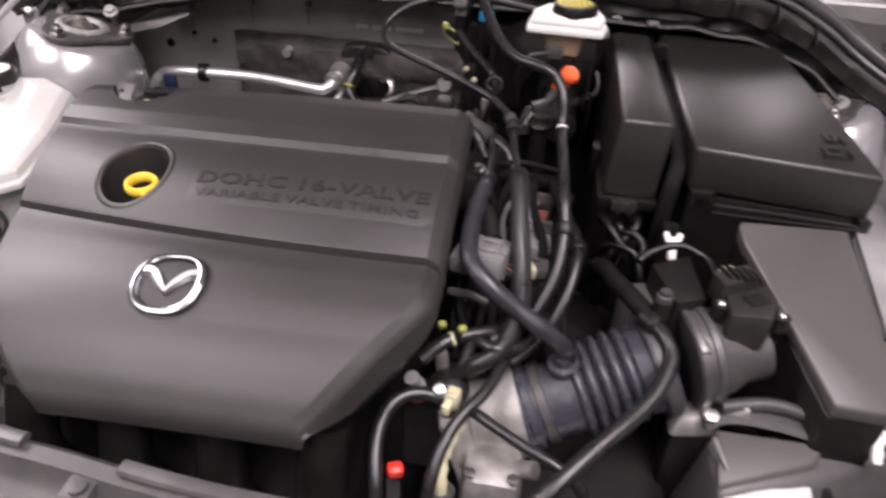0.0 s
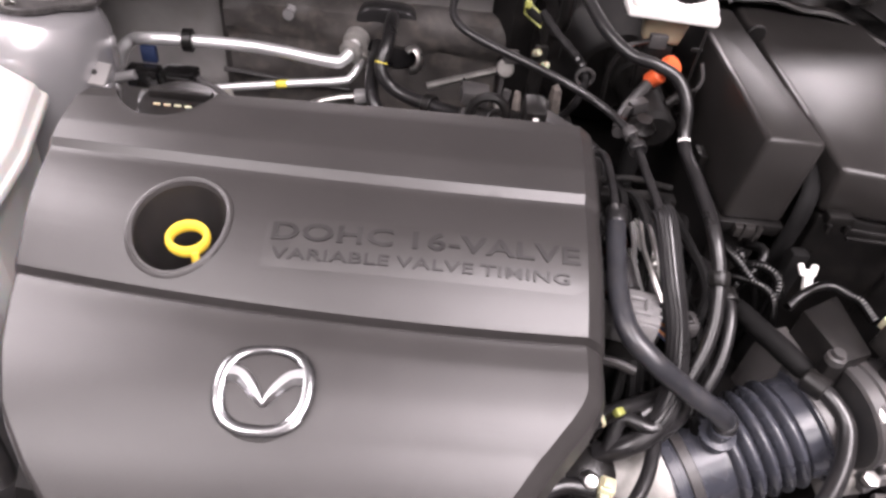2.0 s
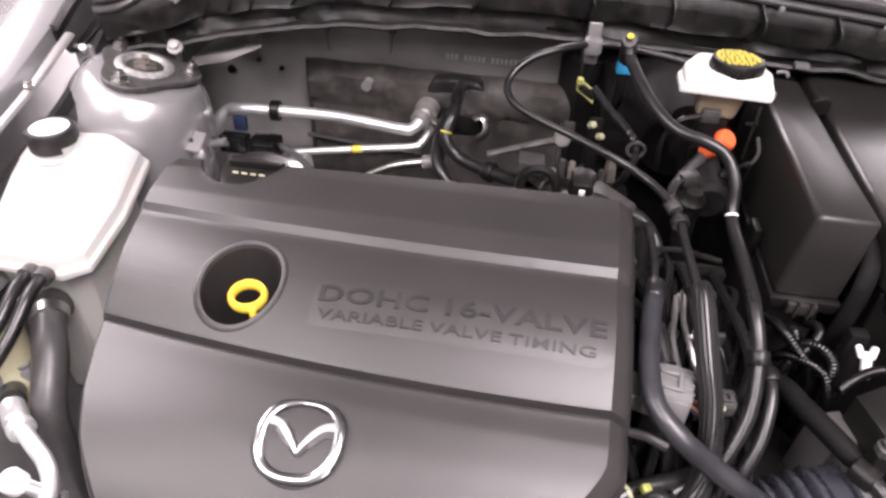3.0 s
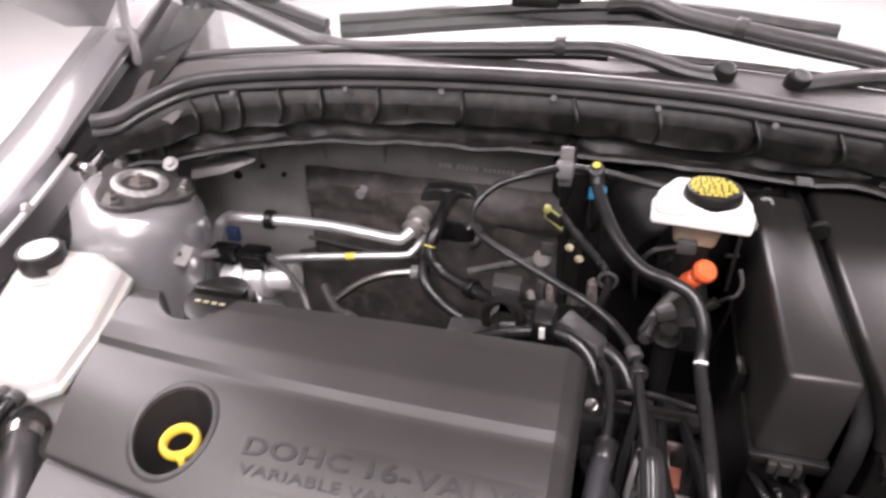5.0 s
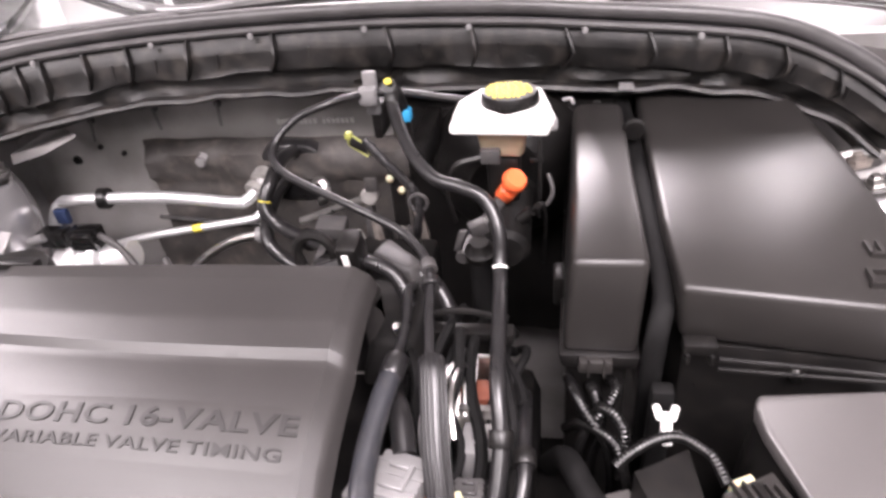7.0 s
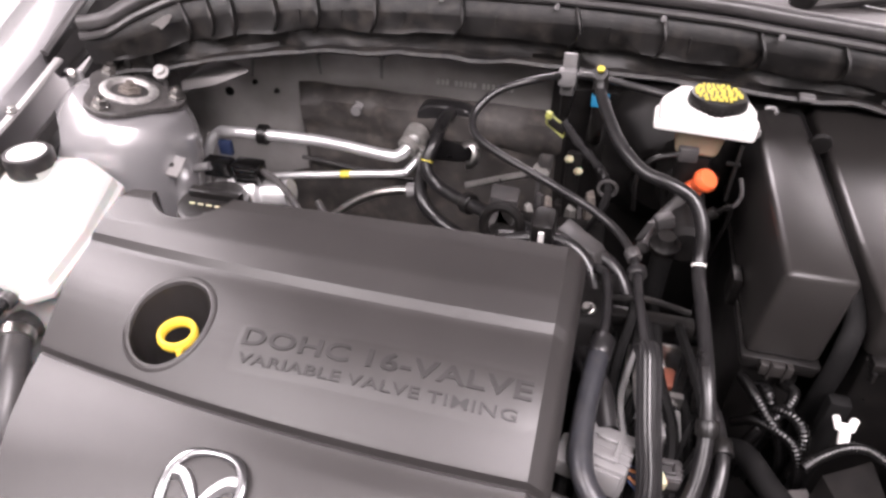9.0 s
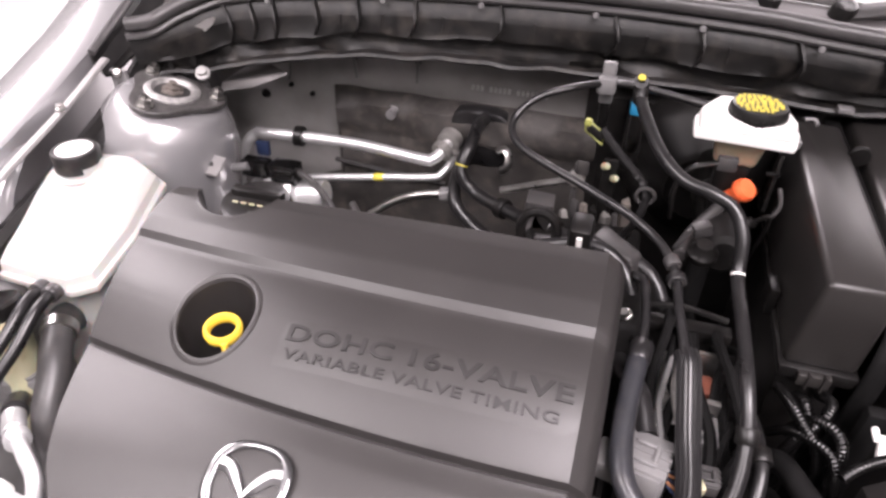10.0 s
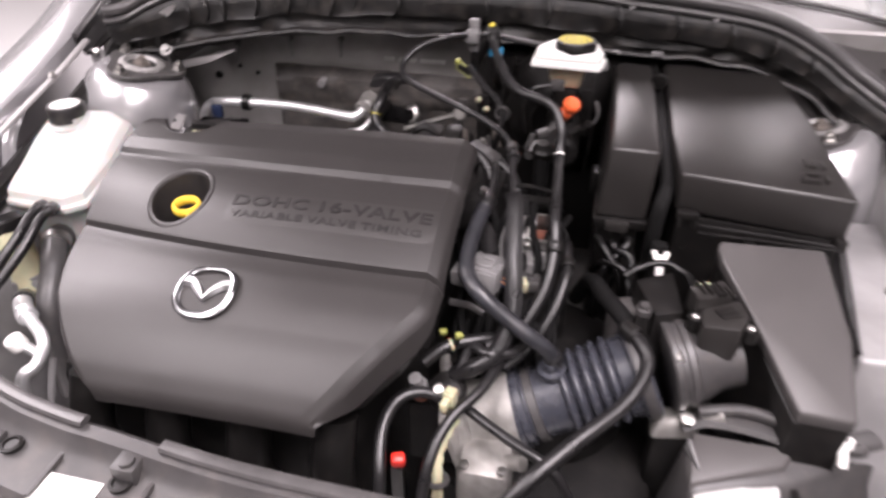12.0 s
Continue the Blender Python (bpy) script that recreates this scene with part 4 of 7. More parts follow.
# ---- coolant tank and washer filler ----
def coolant_tank():
    ob = thing("coolant_tank", (-0.64, 0.73, 0.60), "milky white plastic coolant tank with a dark screw cap, glare painted on top", "coolant tank")
    top = [(-0.688, 0.806, 0.882), (-0.596, 0.814, 0.884), (-0.556, 0.796, 0.879), (-0.550, 0.725, 0.855), (-0.558, 0.664, 0.833), (-0.584, 0.650, 0.828), (-0.672, 0.650, 0.831), (-0.690, 0.730, 0.860)]
    cx, cy = -0.64, 0.73
    bm = bmesh.new()
    rings = [[bm.verts.new((cx + (x - cx) * f, cy + (y - cy) * f, (z if lev is None else lev) + dz)) for x, y, z in top] for f, lev, dz in
             ((0.60, 0.60, 0), (0.70, 0.72, 0), (0.80, None, -0.034), (0.95, None, -0.020), (1.0, None, -0.018), (1.0, None, -0.010), (0.95, None, -0.008), (0.93, None, 0.002), (0.85, None, 0.009), (0.60, None, 0.015))]
    for a, b in zip(rings, rings[1:]):
        for k in range(len(a)):
            bm.faces.new((a[k], a[(k + 1) % len(a)], b[(k + 1) % len(a)], b[k]))
    bm.faces.new(rings[0][::-1])
    bm.faces.new(rings[-1])
    bmesh.ops.recalc_face_normals(bm, faces=bm.faces[:])
    bmesh.ops.bevel(bm, geom=bm.edges[:], offset=0.006, segments=2, affect="EDGES", clamp_overlap=True, profile=0.5)
    body = part("tank_body", bm, TANK, ob, angle=60)
    part("neck", lathe([(0.030, -0.02), (0.030, 0.012), (0.024, 0.014), (0.024, 0.024)], (-0.643, 0.772, 0.872), (0, 0, 1), 28), TANK, body)
    # the bright reflection on the cap's top, set on it as a white disc
    part("cap_glare", lathe([(0.0195, 0.0), (0.0195, 0.0012), (0.017, 0.002), (0, 0.002)], (-0.645, 0.772, 0.9105), (0, 0, 1), 28), WHITE, ob, "white disc for the glare on the cap")
    part("cap", lathe([(0.024, -0.002), (0.0255, 0.0), (0.0255, 0.019), (0.024, 0.0215), (0.0205, 0.022), (0.019, 0.0205), (0, 0.0205)], (-0.645, 0.772, 0.890), (0, 0, 1), 32), RIBPL, ob, "worn dark grey ribbed screw cap")
    for k in range(3):
        y = 0.668 + 0.030 * k
        z = 0.826 + 0.32 * (y - 0.645)
        part("moulded_rib", hexa([(-0.66, y, z), (-0.585, y, z), (-0.585, y + 0.012, z + 0.003), (-0.66, y + 0.012, z + 0.003)], [(-0.655, y + 0.003, z + 0.012), (-0.59, y + 0.003, z + 0.010), (-0.59, y + 0.009, z + 0.013), (-0.655, y + 0.009, z + 0.015)], 0.002), TANK, body)


coolant_tank()


def washer_filler():
    ob = thing("washer_filler", (-0.64, 0.61, 0.60), "cream plastic washer filler neck with a black cap", "filler neck")
    part("neck", tube([(-0.610, 0.585, 0.60), (-0.618, 0.590, 0.70), (-0.640, 0.614, 0.80)], 0.0195, 16, 6, shape=lambda s: 0.85 + 0.2 * s), CREAM, ob)
    part("cap", lathe([(0.024, 0), (0.025, 0.003), (0.025, 0.014), (0.022, 0.017), (0, 0.018)], (-0.644, 0.617, 0.800), (-0.25, 0.1, 1), 28), BLACK, ob, "worn black cap")
    part("grip", turned(box(-0.681, 0.602, 0.800, -0.663, 0.611, 0.806, 0.002), (-0.67, 0.606, 0.80), 0, -13, 30), YELMARK, ob, "faded yellow moulded mark")


washer_filler()


def tank_side():
    ob = thing("apron_bracket", (-0.70, 0.74, 0.86), "curved silver painted bracket behind the coolant tank", "bracket")
    part("arm", tube([(-0.742, 0.815, 0.905), (-0.722, 0.775, 0.902), (-0.706, 0.738, 0.892), (-0.700, 0.712, 0.872), (-0.702, 0.700, 0.84)], 0.010, 8, 6, flat=0.6), PAINT, ob)
    part("bolt", lathe([(0.008, 0), (0.008, 0.004), (0.006, 0.005), (0.006, 0.009), (0, 0.010)], (-0.738, 0.806, 0.910), (0, 0, 1), 6), STEEL, ob, "zinc bolt")
    ob = thing("washer_bracket", (-0.622, 0.59, 0.70), "grey plastic bracket piece below the washer neck", "bracket")
    part("block", turned(join(box(-0.640, 0.580, 0.70, -0.604, 0.606, 0.742, 0.005), lathe([(0.008, 0), (0.008, 0.004), (0, 0.005)], (-0.612, 0.590, 0.742), (0, 0, 1), 12)), (-0.622, 0.59, 0.73), 0, 0, 25), GREY, ob)
    for x, y, z, rz in ((-0.600, 0.835, 0.858, -40), (-0.545, 0.868, 0.858, -10)):
        clip = thing("tower_clip", (x, y, z - 0.01), "small pale bracket plate on the strut tower", "bracket", "bracket plates on the strut tower")
        part("plate", turned(hexa([(x - 0.016, y - 0.010, z - 0.012), (x + 0.016, y - 0.010, z - 0.012), (x + 0.016, y + 0.012, z + 0.004), (x - 0.016, y + 0.012, z + 0.004)], [(x - 0.016, y - 0.012, z - 0.009), (x + 0.016, y - 0.012, z - 0.009), (x + 0.016, y + 0.010, z + 0.007), (x - 0.016, y + 0.010, z + 0.007)], 0.001, 1), (x, y, z), 0, 0, rz), PAINTDULL, clip)
        part("hole", lathe([(0.003, 0), (0.003, 0.0015), (0, 0.0015)], (x, y - 0.001, z - 0.0012), (0, -0.55, 0.83), 10), BLACK, clip)


tank_side()


def hose(name, points, r, material, label, ends=(), **kw):
    """A hose with sleeves or clamps: (where along it, length, thickness, material, part name)."""
    path = spline(points, 10)
    ob = thing(name, tuple(min(path, key=lambda p: p.z)), label, "hose" if "pipe" not in name else "pipe")
    part("hose_body" if "pipe" not in name else "pipe_body", tube(points, r, **kw), material, ob)
    for s, ln, rr, mat, nm in ends:
        i = max(1, min(len(path) - 2, round(s * (len(path) - 1))))
        d = (path[i + 1] - path[i - 1]).normalized()
        part(nm, lathe([(rr * 0.92, -ln / 2), (rr, -ln / 2 + 0.001), (rr, ln / 2 - 0.001), (rr * 0.92, ln / 2)], path[i], d, 16), mat, ob)
    return ob


# tank hoses and refrigerant pipe beside the engine
hose("tank_hose", [(-0.610, 0.648, 0.822), (-0.607, 0.622, 0.824), (-0.606, 0.586, 0.808), (-0.616, 0.552, 0.784), (-0.634, 0.515, 0.755), (-0.655, 0.49, 0.70), (-0.66, 0.48, 0.62)], 0.0062, RUBBER, "thin black rubber hose from the coolant tank", [(0.04, 0.012, 0.0092, DKGREY, "clamp")])
hose("tank_hose", [(-0.595, 0.648, 0.822), (-0.590, 0.616, 0.822), (-0.591, 0.580, 0.802), (-0.602, 0.545, 0.778), (-0.620, 0.508, 0.748), (-0.640, 0.48, 0.69), (-0.645, 0.47, 0.61)], 0.0062, RUBBER, "thin black rubber hose from the coolant tank", [(0.04, 0.012, 0.0092, DKGREY, "clamp")])
hose("radiator_hose", [(-0.625, 0.69, 0.74), (-0.612, 0.655, 0.770), (-0.594, 0.622, 0.768), (-0.578, 0.595, 0.755), (-0.566, 0.557, 0.715), (-0.560, 0.54, 0.60)], 0.0165, DKGREY, "thick dusty grey radiator hose beside the engine", [(0.30, 0.014, 0.0185, STEEL, "clamp")])
hose("refrigerant_pipe", [(-0.632, 0.60, 0.66), (-0.622, 0.582, 0.712), (-0.600, 0.558, 0.735), (-0.577, 0.535, 0.740), (-0.548, 0.516, 0.742), (-0.522, 0.499, 0.740), (-0.506, 0.480, 0.737), (-0.503, 0.462, 0.732), (-0.512, 0.446, 0.718), (-0.515, 0.435, 0.64)],
     0.0074, ALU, "bent bare aluminium refrigerant pipe", [(0.20, 0.030, 0.0125, RUBBER, "rubber_sleeve"), (0.30, 0.026, 0.0112, ALU, "crimp"), (0.38, 0.010, 0.0122, ALU, "collar")])


def service_valve():
    ob = thing("service_valve", (-0.515, 0.47, 0.72), "aluminium service valve with a white cap on the pipe", "valve")
    part("stem", tube([(-0.506, 0.475, 0.735), (-0.513, 0.474, 0.742), (-0.520, 0.473, 0.748)], 0.006, 10, 4), ALU, ob)
    part("cap", lathe([(0.0095, 0), (0.0105, 0.002), (0.0105, 0.014), (0.009, 0.016), (0, 0.016)], (-0.525, 0.473, 0.746), (-0.3, -0.2, 1), 16), WHITE, ob, "white plastic cap")


service_valve()

# ---- behind the cover ----
hose("air_conditioning_pipe", [(-0.594, 0.985, 0.70), (-0.593, 0.985, 0.760), (-0.585, 0.985, 0.786), (-0.576, 0.985, 0.809), (-0.567, 0.987, 0.827), (-0.554, 0.99, 0.838), (-0.537, 0.982, 0.844), (-0.500, 0.982, 0.847), (-0.407, 0.992, 0.844), (-0.318, 1.0, 0.832), (-0.303, 1.005, 0.832), (-0.293, 1.018, 0.839), (-0.288, 1.045, 0.846)],
     0.0077, ALU, "bright bent aluminium air-conditioning pipe at the firewall", [(0.98, 0.016, 0.0165, CAST, "union_nut"), (0.92, 0.010, 0.0150, CAST, "flange"), (0.60, 0.012, 0.0138, BLACK, "clip")])
hose("air_conditioning_pipe", [(-0.545, 0.985, 0.749), (-0.50, 1.0, 0.768), (-0.389, 1.0, 0.791), (-0.305, 1.0, 0.806), (-0.291, 1.005, 0.811), (-0.283, 1.02, 0.820), (-0.280, 1.045, 0.826)],
     0.0052, ALU, "thin bare aluminium pipe with a yellow mark", [(0.345, 0.015, 0.0055, YELMARK, "yellow_mark"), (0.93, 0.014, 0.0115, CAST, "union_nut")])
hose("steel_pipe", [(-0.618, 0.903, 0.800), (-0.604, 0.901, 0.809), (-0.562, 0.902, 0.826), (-0.520, 0.905, 0.838)], 0.0055, GREY, "short pale grey arm beside the cable connector", [(0.04, 0.012, 0.009, GREY, "end_eye")])
hose("steel_pipe", [(-0.40, 0.965, 0.735), (-0.354, 0.97, 0.773), (-0.311, 0.97, 0.795), (-0.262, 0.97, 0.806)], 0.0055, STEEL, "short dull steel pipe behind the cover", [(0.95, 0.018, 0.010, GREY, "pale_clip")])
hose("heater_hose", [(-0.245, 1.06, 0.875), (-0.243, 1.01, 0.888), (-0.243, 0.965, 0.880), (-0.248, 0.945, 0.855), (-0.225, 0.935, 0.835), (-0.170, 0.90, 0.838), (-0.115, 0.85, 0.858), (-0.06, 0.80, 0.872), (-0.04, 0.76, 0.86), (-0.035, 0.72, 0.80)],
     0.0080, RUBBER, "black rubber heater hose curving from the firewall", [(0.30, 0.0025, 0.0083, YELMARK, "yellow_mark"), (0.64, 0.026, 0.0135, BLACK, "clip"), (0.52, 0.012, 0.0125, BLACK, "clip")])
hose("heater_hose", [(-0.262, 1.06, 0.838), (-0.262, 0.99, 0.835), (-0.255, 0.945, 0.812), (-0.226, 0.93, 0.790), (-0.16, 0.90, 0.780), (-0.10, 0.86, 0.79), (-0.06, 0.82, 0.77), (-0.05, 0.78, 0.70)], 0.0082, RUBBER, "black rubber heater hose curving from the firewall")


def pipe_grommet():
    ob = thing("pipe_grommet", (-0.245, 1.060, 0.79), "thick black rubber grommet round the firewall pipes", "grommet")
    pts = []
    for k in range(28):
        a = 2 * math.pi * k / 28
        pts.append((0.046 * math.copysign(abs(math.cos(a)) ** 0.6, math.cos(a)), 0.043 * math.copysign(abs(math.sin(a)) ** 0.6, math.sin(a))))
    part("plate", hexa([(-0.252 + x, 1.072, 0.845 + z) for x, z in pts], [(-0.252 + x * 0.94, 1.052, 0.845 + z * 0.94) for x, z in pts], 0.004), RUBBER, ob)
    part("clamp_ring", tube([(-0.216 + 0.010 * math.cos(a), 1.037 + 0.006 * math.sin(a), 0.828 + 0.013 * math.sin(a)) for a in [math.radians(20 * k - 100) for k in range(13)]], 0.003, 6, 1, smooth=False, flat=2.0), STEEL, ob, "bent bright clamp strip")


pipe_grommet()


def pressure_switch():
    ob = thing("pressure_switch", (-0.505, 0.935, 0.78), "black two-part cable connector with a navy tab", "connector")
    part("body", join(box(-0.548, 0.922, 0.810, -0.512, 0.942, 0.832, 0.002), box(-0.506, 0.920, 0.808, -0.470, 0.944, 0.834, 0.002), box(-0.514, 0.924, 0.812, -0.504, 0.940, 0.830, 0.001)), GLOSSBLACK, ob)
    for k in range(3):
        part("ridge", box(-0.500, 0.9185, 0.812 + 0.007 * k, -0.474, 0.9205, 0.815 + 0.007 * k), GLOSSBLACK, ob)
    part("tab", box(-0.540, 0.952, 0.826, -0.522, 0.960, 0.846, 0.002), NAVY, ob, "navy plastic tab")
    part("cable_sleeve", tube([(-0.548, 0.932, 0.82), (-0.58, 0.925, 0.812), (-0.62, 0.915, 0.798), (-0.645, 0.905, 0.77)], 0.008, 8, 6), DKGREY, ob, "grey woven cable sleeve")
    part("cable", tube([(-0.470, 0.932, 0.824), (-0.44, 0.92, 0.815), (-0.41, 0.90, 0.798), (-0.385, 0.87, 0.765)], 0.0045, 8, 6), DKGREY, ob)
    part("leg", box(-0.512, 0.934, 0.76, -0.504, 0.944, 0.812), GLOSSBLACK, ob)
    return ob


pressure_switch().location += V(0.015, -0.015, 0.010)


def compressor():
    ob = thing("alternator_fitting", (-0.48, 0.90, 0.70), "bright cast aluminium fitting with ribbed collars", "fitting")
    part("casting", join(lathe([(0.022, 0), (0.022, 0.02), (0.027, 0.022), (0.027, 0.034), (0.021, 0.036), (0.021, 0.05), (0.026, 0.052), (0.026, 0.062), (0.018, 0.066), (0.018, 0.10), (0, 0.10)], (-0.520, 0.915, 0.790), (1, 0.05, 0.15), 20),
                         box(-0.54, 0.89, 0.70, -0.46, 0.95, 0.785, 0.012)), ALU, ob)


compressor()
hose("wire", [(-0.39, 0.93, 0.79), (-0.36, 0.90, 0.782), (-0.33, 0.88, 0.79), (-0.30, 0.87, 0.775)], 0.005, DKGREY, "short grey wire loom behind the cover")


# ---- between cover and battery ----
hose("vacuum_hose", [(0.02, 0.905, 0.995), (-0.03, 0.912, 1.0), (-0.062, 0.916, 1.003), (-0.092, 0.915, 1.003), (-0.125, 0.892, 1.003), (-0.157, 0.878, 0.993), (-0.174, 0.858, 0.975), (-0.158, 0.832, 0.962), (-0.085, 0.793, 0.950), (-0.036, 0.772, 0.936), (-0.010, 0.738, 0.928), (-0.002, 0.69, 0.920), (0.006, 0.642, 0.909)],
     0.0038, RUBBER, "thin glossy black vacuum hose looping across the bay", [(0.835, 0.010, 0.0066, DKGREY, "clamp"), (0.865, 0.008, 0.0078, RUBBER, "collar")])


def loom_sleeve():
    pts = [(0.005, 0.652, 0.911), (0.008, 0.640, 0.907), (0.014, 0.600, 0.878), (0.020, 0.570, 0.850), (0.020, 0.545, 0.822), (0.010, 0.525, 0.800), (-0.012, 0.515, 0.785), (-0.030, 0.518, 0.77)]
    ob = thing("ribbed_hose", pts[-1], "thick black hose with lengthwise ribs", "hose")
    part("hose_body", tube(pts, 0.0088, 14), RUBBER, ob)
    path = spline(pts, 8)
    for k in range(9):
        a = math.radians(-80 + 20 * k)
        rib = []
        for i, p in enumerate(path[:40]):
            d = (path[min(i + 1, len(path) - 1)] - path[max(i - 1, 0)]).normalized()
            side = d.cross(V(0, 0.3, 1)).normalized()
            up = side.cross(d)
            rib.append(p + 0.0087 * (math.sin(a) * side + math.cos(a) * up))
        part("rib", tube(rib, 0.0008, 5, 1, smooth=False), RUBBER, ob)


loom_sleeve()

hose("fuel_hose", [(-0.06, 0.884, 1.018), (-0.056, 0.866, 1.006), (-0.035, 0.825, 0.985), (-0.012, 0.800, 0.973), (0.012, 0.789, 0.970), (0.032, 0.782, 0.962), (0.043, 0.767, 0.944), (0.045, 0.747, 0.917), (0.048, 0.70, 0.910), (0.051, 0.645, 0.900), (0.055, 0.612, 0.875), (0.050, 0.580, 0.845), (0.030, 0.552, 0.815), (0.0, 0.535, 0.800)],
     0.0057, RUBBER, "black rubber hose with a pale paint mark", [(0.02, 0.020, 0.0066, BLACK, "elbow"), (0.53, 0.003, 0.0060, WHITE, "white_mark"), (0.765, 0.012, 0.0084, BLACK, "clip")])
hose("fuel_hose", [(0.066, 0.70, 0.83), (0.068, 0.66, 0.85), (0.069, 0.628, 0.858), (0.070, 0.600, 0.852), (0.062, 0.570, 0.828), (0.045, 0.548, 0.80), (0.02, 0.53, 0.78)], 0.0052, RUBBER, "thin black hose clipped beside a thicker one", [(0.40, 0.012, 0.0082, BLACK, "clip")])
hose("coolant_hose", [(-0.034, 0.775, 0.88), (-0.028, 0.735, 0.905), (-0.024, 0.70, 0.90), (-0.025, 0.665, 0.895)], 0.0038, RUBBER, "thin black hose beside the cover")
hose("coolant_hose", [(-0.024, 0.668, 0.895), (-0.029, 0.630, 0.888), (-0.031, 0.590, 0.878), (-0.026, 0.558, 0.870), (-0.008, 0.540, 0.860), (0.018, 0.534, 0.842), (0.046, 0.530, 0.824), (0.064, 0.533, 0.806), (0.071, 0.538, 0.785)],
     0.0084, RUBBERBLUE, "thick black coolant hose crossing to the intake duct", [(0.02, 0.018, 0.0092, RUBBER, "collar"), (0.93, 0.014, 0.0100, RUBBER, "collar")])


def hose_bracket():
    ob = thing("hose_bracket", (-0.092, 0.925, 0.90), "grey plastic clip strip holding the thin hose", "bracket")
    part("strip", join(box(-0.099, 0.921, 0.978, -0.085, 0.928, 1.022, 0.002), box(-0.102, 0.908, 0.992, -0.083, 0.922, 1.010, 0.004)), GREY, ob)
    part("foot", box(-0.097, 0.926, 0.95, -0.087, 1.06, 0.984, 0.003), BLACK, ob)


hose_bracket()


def quick_connectors():
    ob = thing("fuel_connector", (-0.058, 0.895, 0.93), "black fuel pipe elbow with a blue lock and a yellow mark", "connector")
    part("elbow", tube([(-0.061, 0.878, 1.024), (-0.060, 0.892, 1.012), (-0.058, 0.902, 0.990), (-0.057, 0.905, 0.955), (-0.057, 0.93, 0.93)], 0.0070, 10, 6), BLACK, ob)
    part("lock", box(-0.066, 0.895, 0.981, -0.049, 0.907, 0.993, 0.002), BLUE, ob, "blue plastic lock ring")
    part("mark", lathe([(0.0036, 0), (0.0036, 0.0015), (0, 0.002)], (-0.061, 0.877, 1.0275), (0, -0.5, 1), 10), YELMARK, ob, "yellow dot")
    part("foot", box(-0.066, 0.93, 0.90, -0.048, 1.05, 0.935, 0.002), BLACK, ob)
    ob = thing("lime_connector", (-0.09, 0.868, 0.90), "lime-green framed plug on a black vacuum line", "connector")
    c = V(-0.094, 0.866, 0.973)
    for w in (-1, 1):
        part("frame_rail", tube([c + V(-0.010, 0.002, 0.005 + 0.006 * w), c + V(-0.001, 0.0, -0.0005 + 0.006 * w), c + V(0.008, -0.002, -0.006 + 0.006 * w)], 0.0011, 6, 3), LIME, ob)
    for d in (-0.010, 0.008):
        part("frame_end", tube([c + V(d, 0.002, -0.6 * d - 0.007), c + V(d, 0.002, -0.6 * d + 0.006)], 0.0011, 6, 2), LIME, ob)
    part("core", turned(box(c.x - 0.008, c.y - 0.003, c.z - 0.004, c.x + 0.010, c.y + 0.004, c.z + 0.004, 0.001), c, 0, 32, 0), BLACK, ob)
    part("plug", turned(box(c.x - 0.013, c.y - 0.004, c.z + 0.004, c.x - 0.006, c.y + 0.004, c.z + 0.011, 0.002), c, 0, 10, 0), LIME, ob)
    part("line", tube([c + V(0.006, 0, 0.004), (-0.070, 0.858, 0.960), (-0.050, 0.848, 0.945), (-0.040, 0.842, 0.935), (-0.036, 0.838, 0.922), (-0.040, 0.836, 0.90), (-0.05, 0.86, 0.86)], 0.0042, 8, 6, shape=lambda s: 1 + 0.15 * math.sin(s * 150)), RUBBER, ob, "ribbed black vacuum line")
    part("ring", tube([V(-0.037 + 0.0085 * math.cos(a), 0.838, 0.927 + 0.0085 * math.sin(a)) for a in [2 * math.pi * k / 16 for k in range(17)]], 0.002, 6, 1, smooth=False), DKGREY, ob)


quick_connectors()


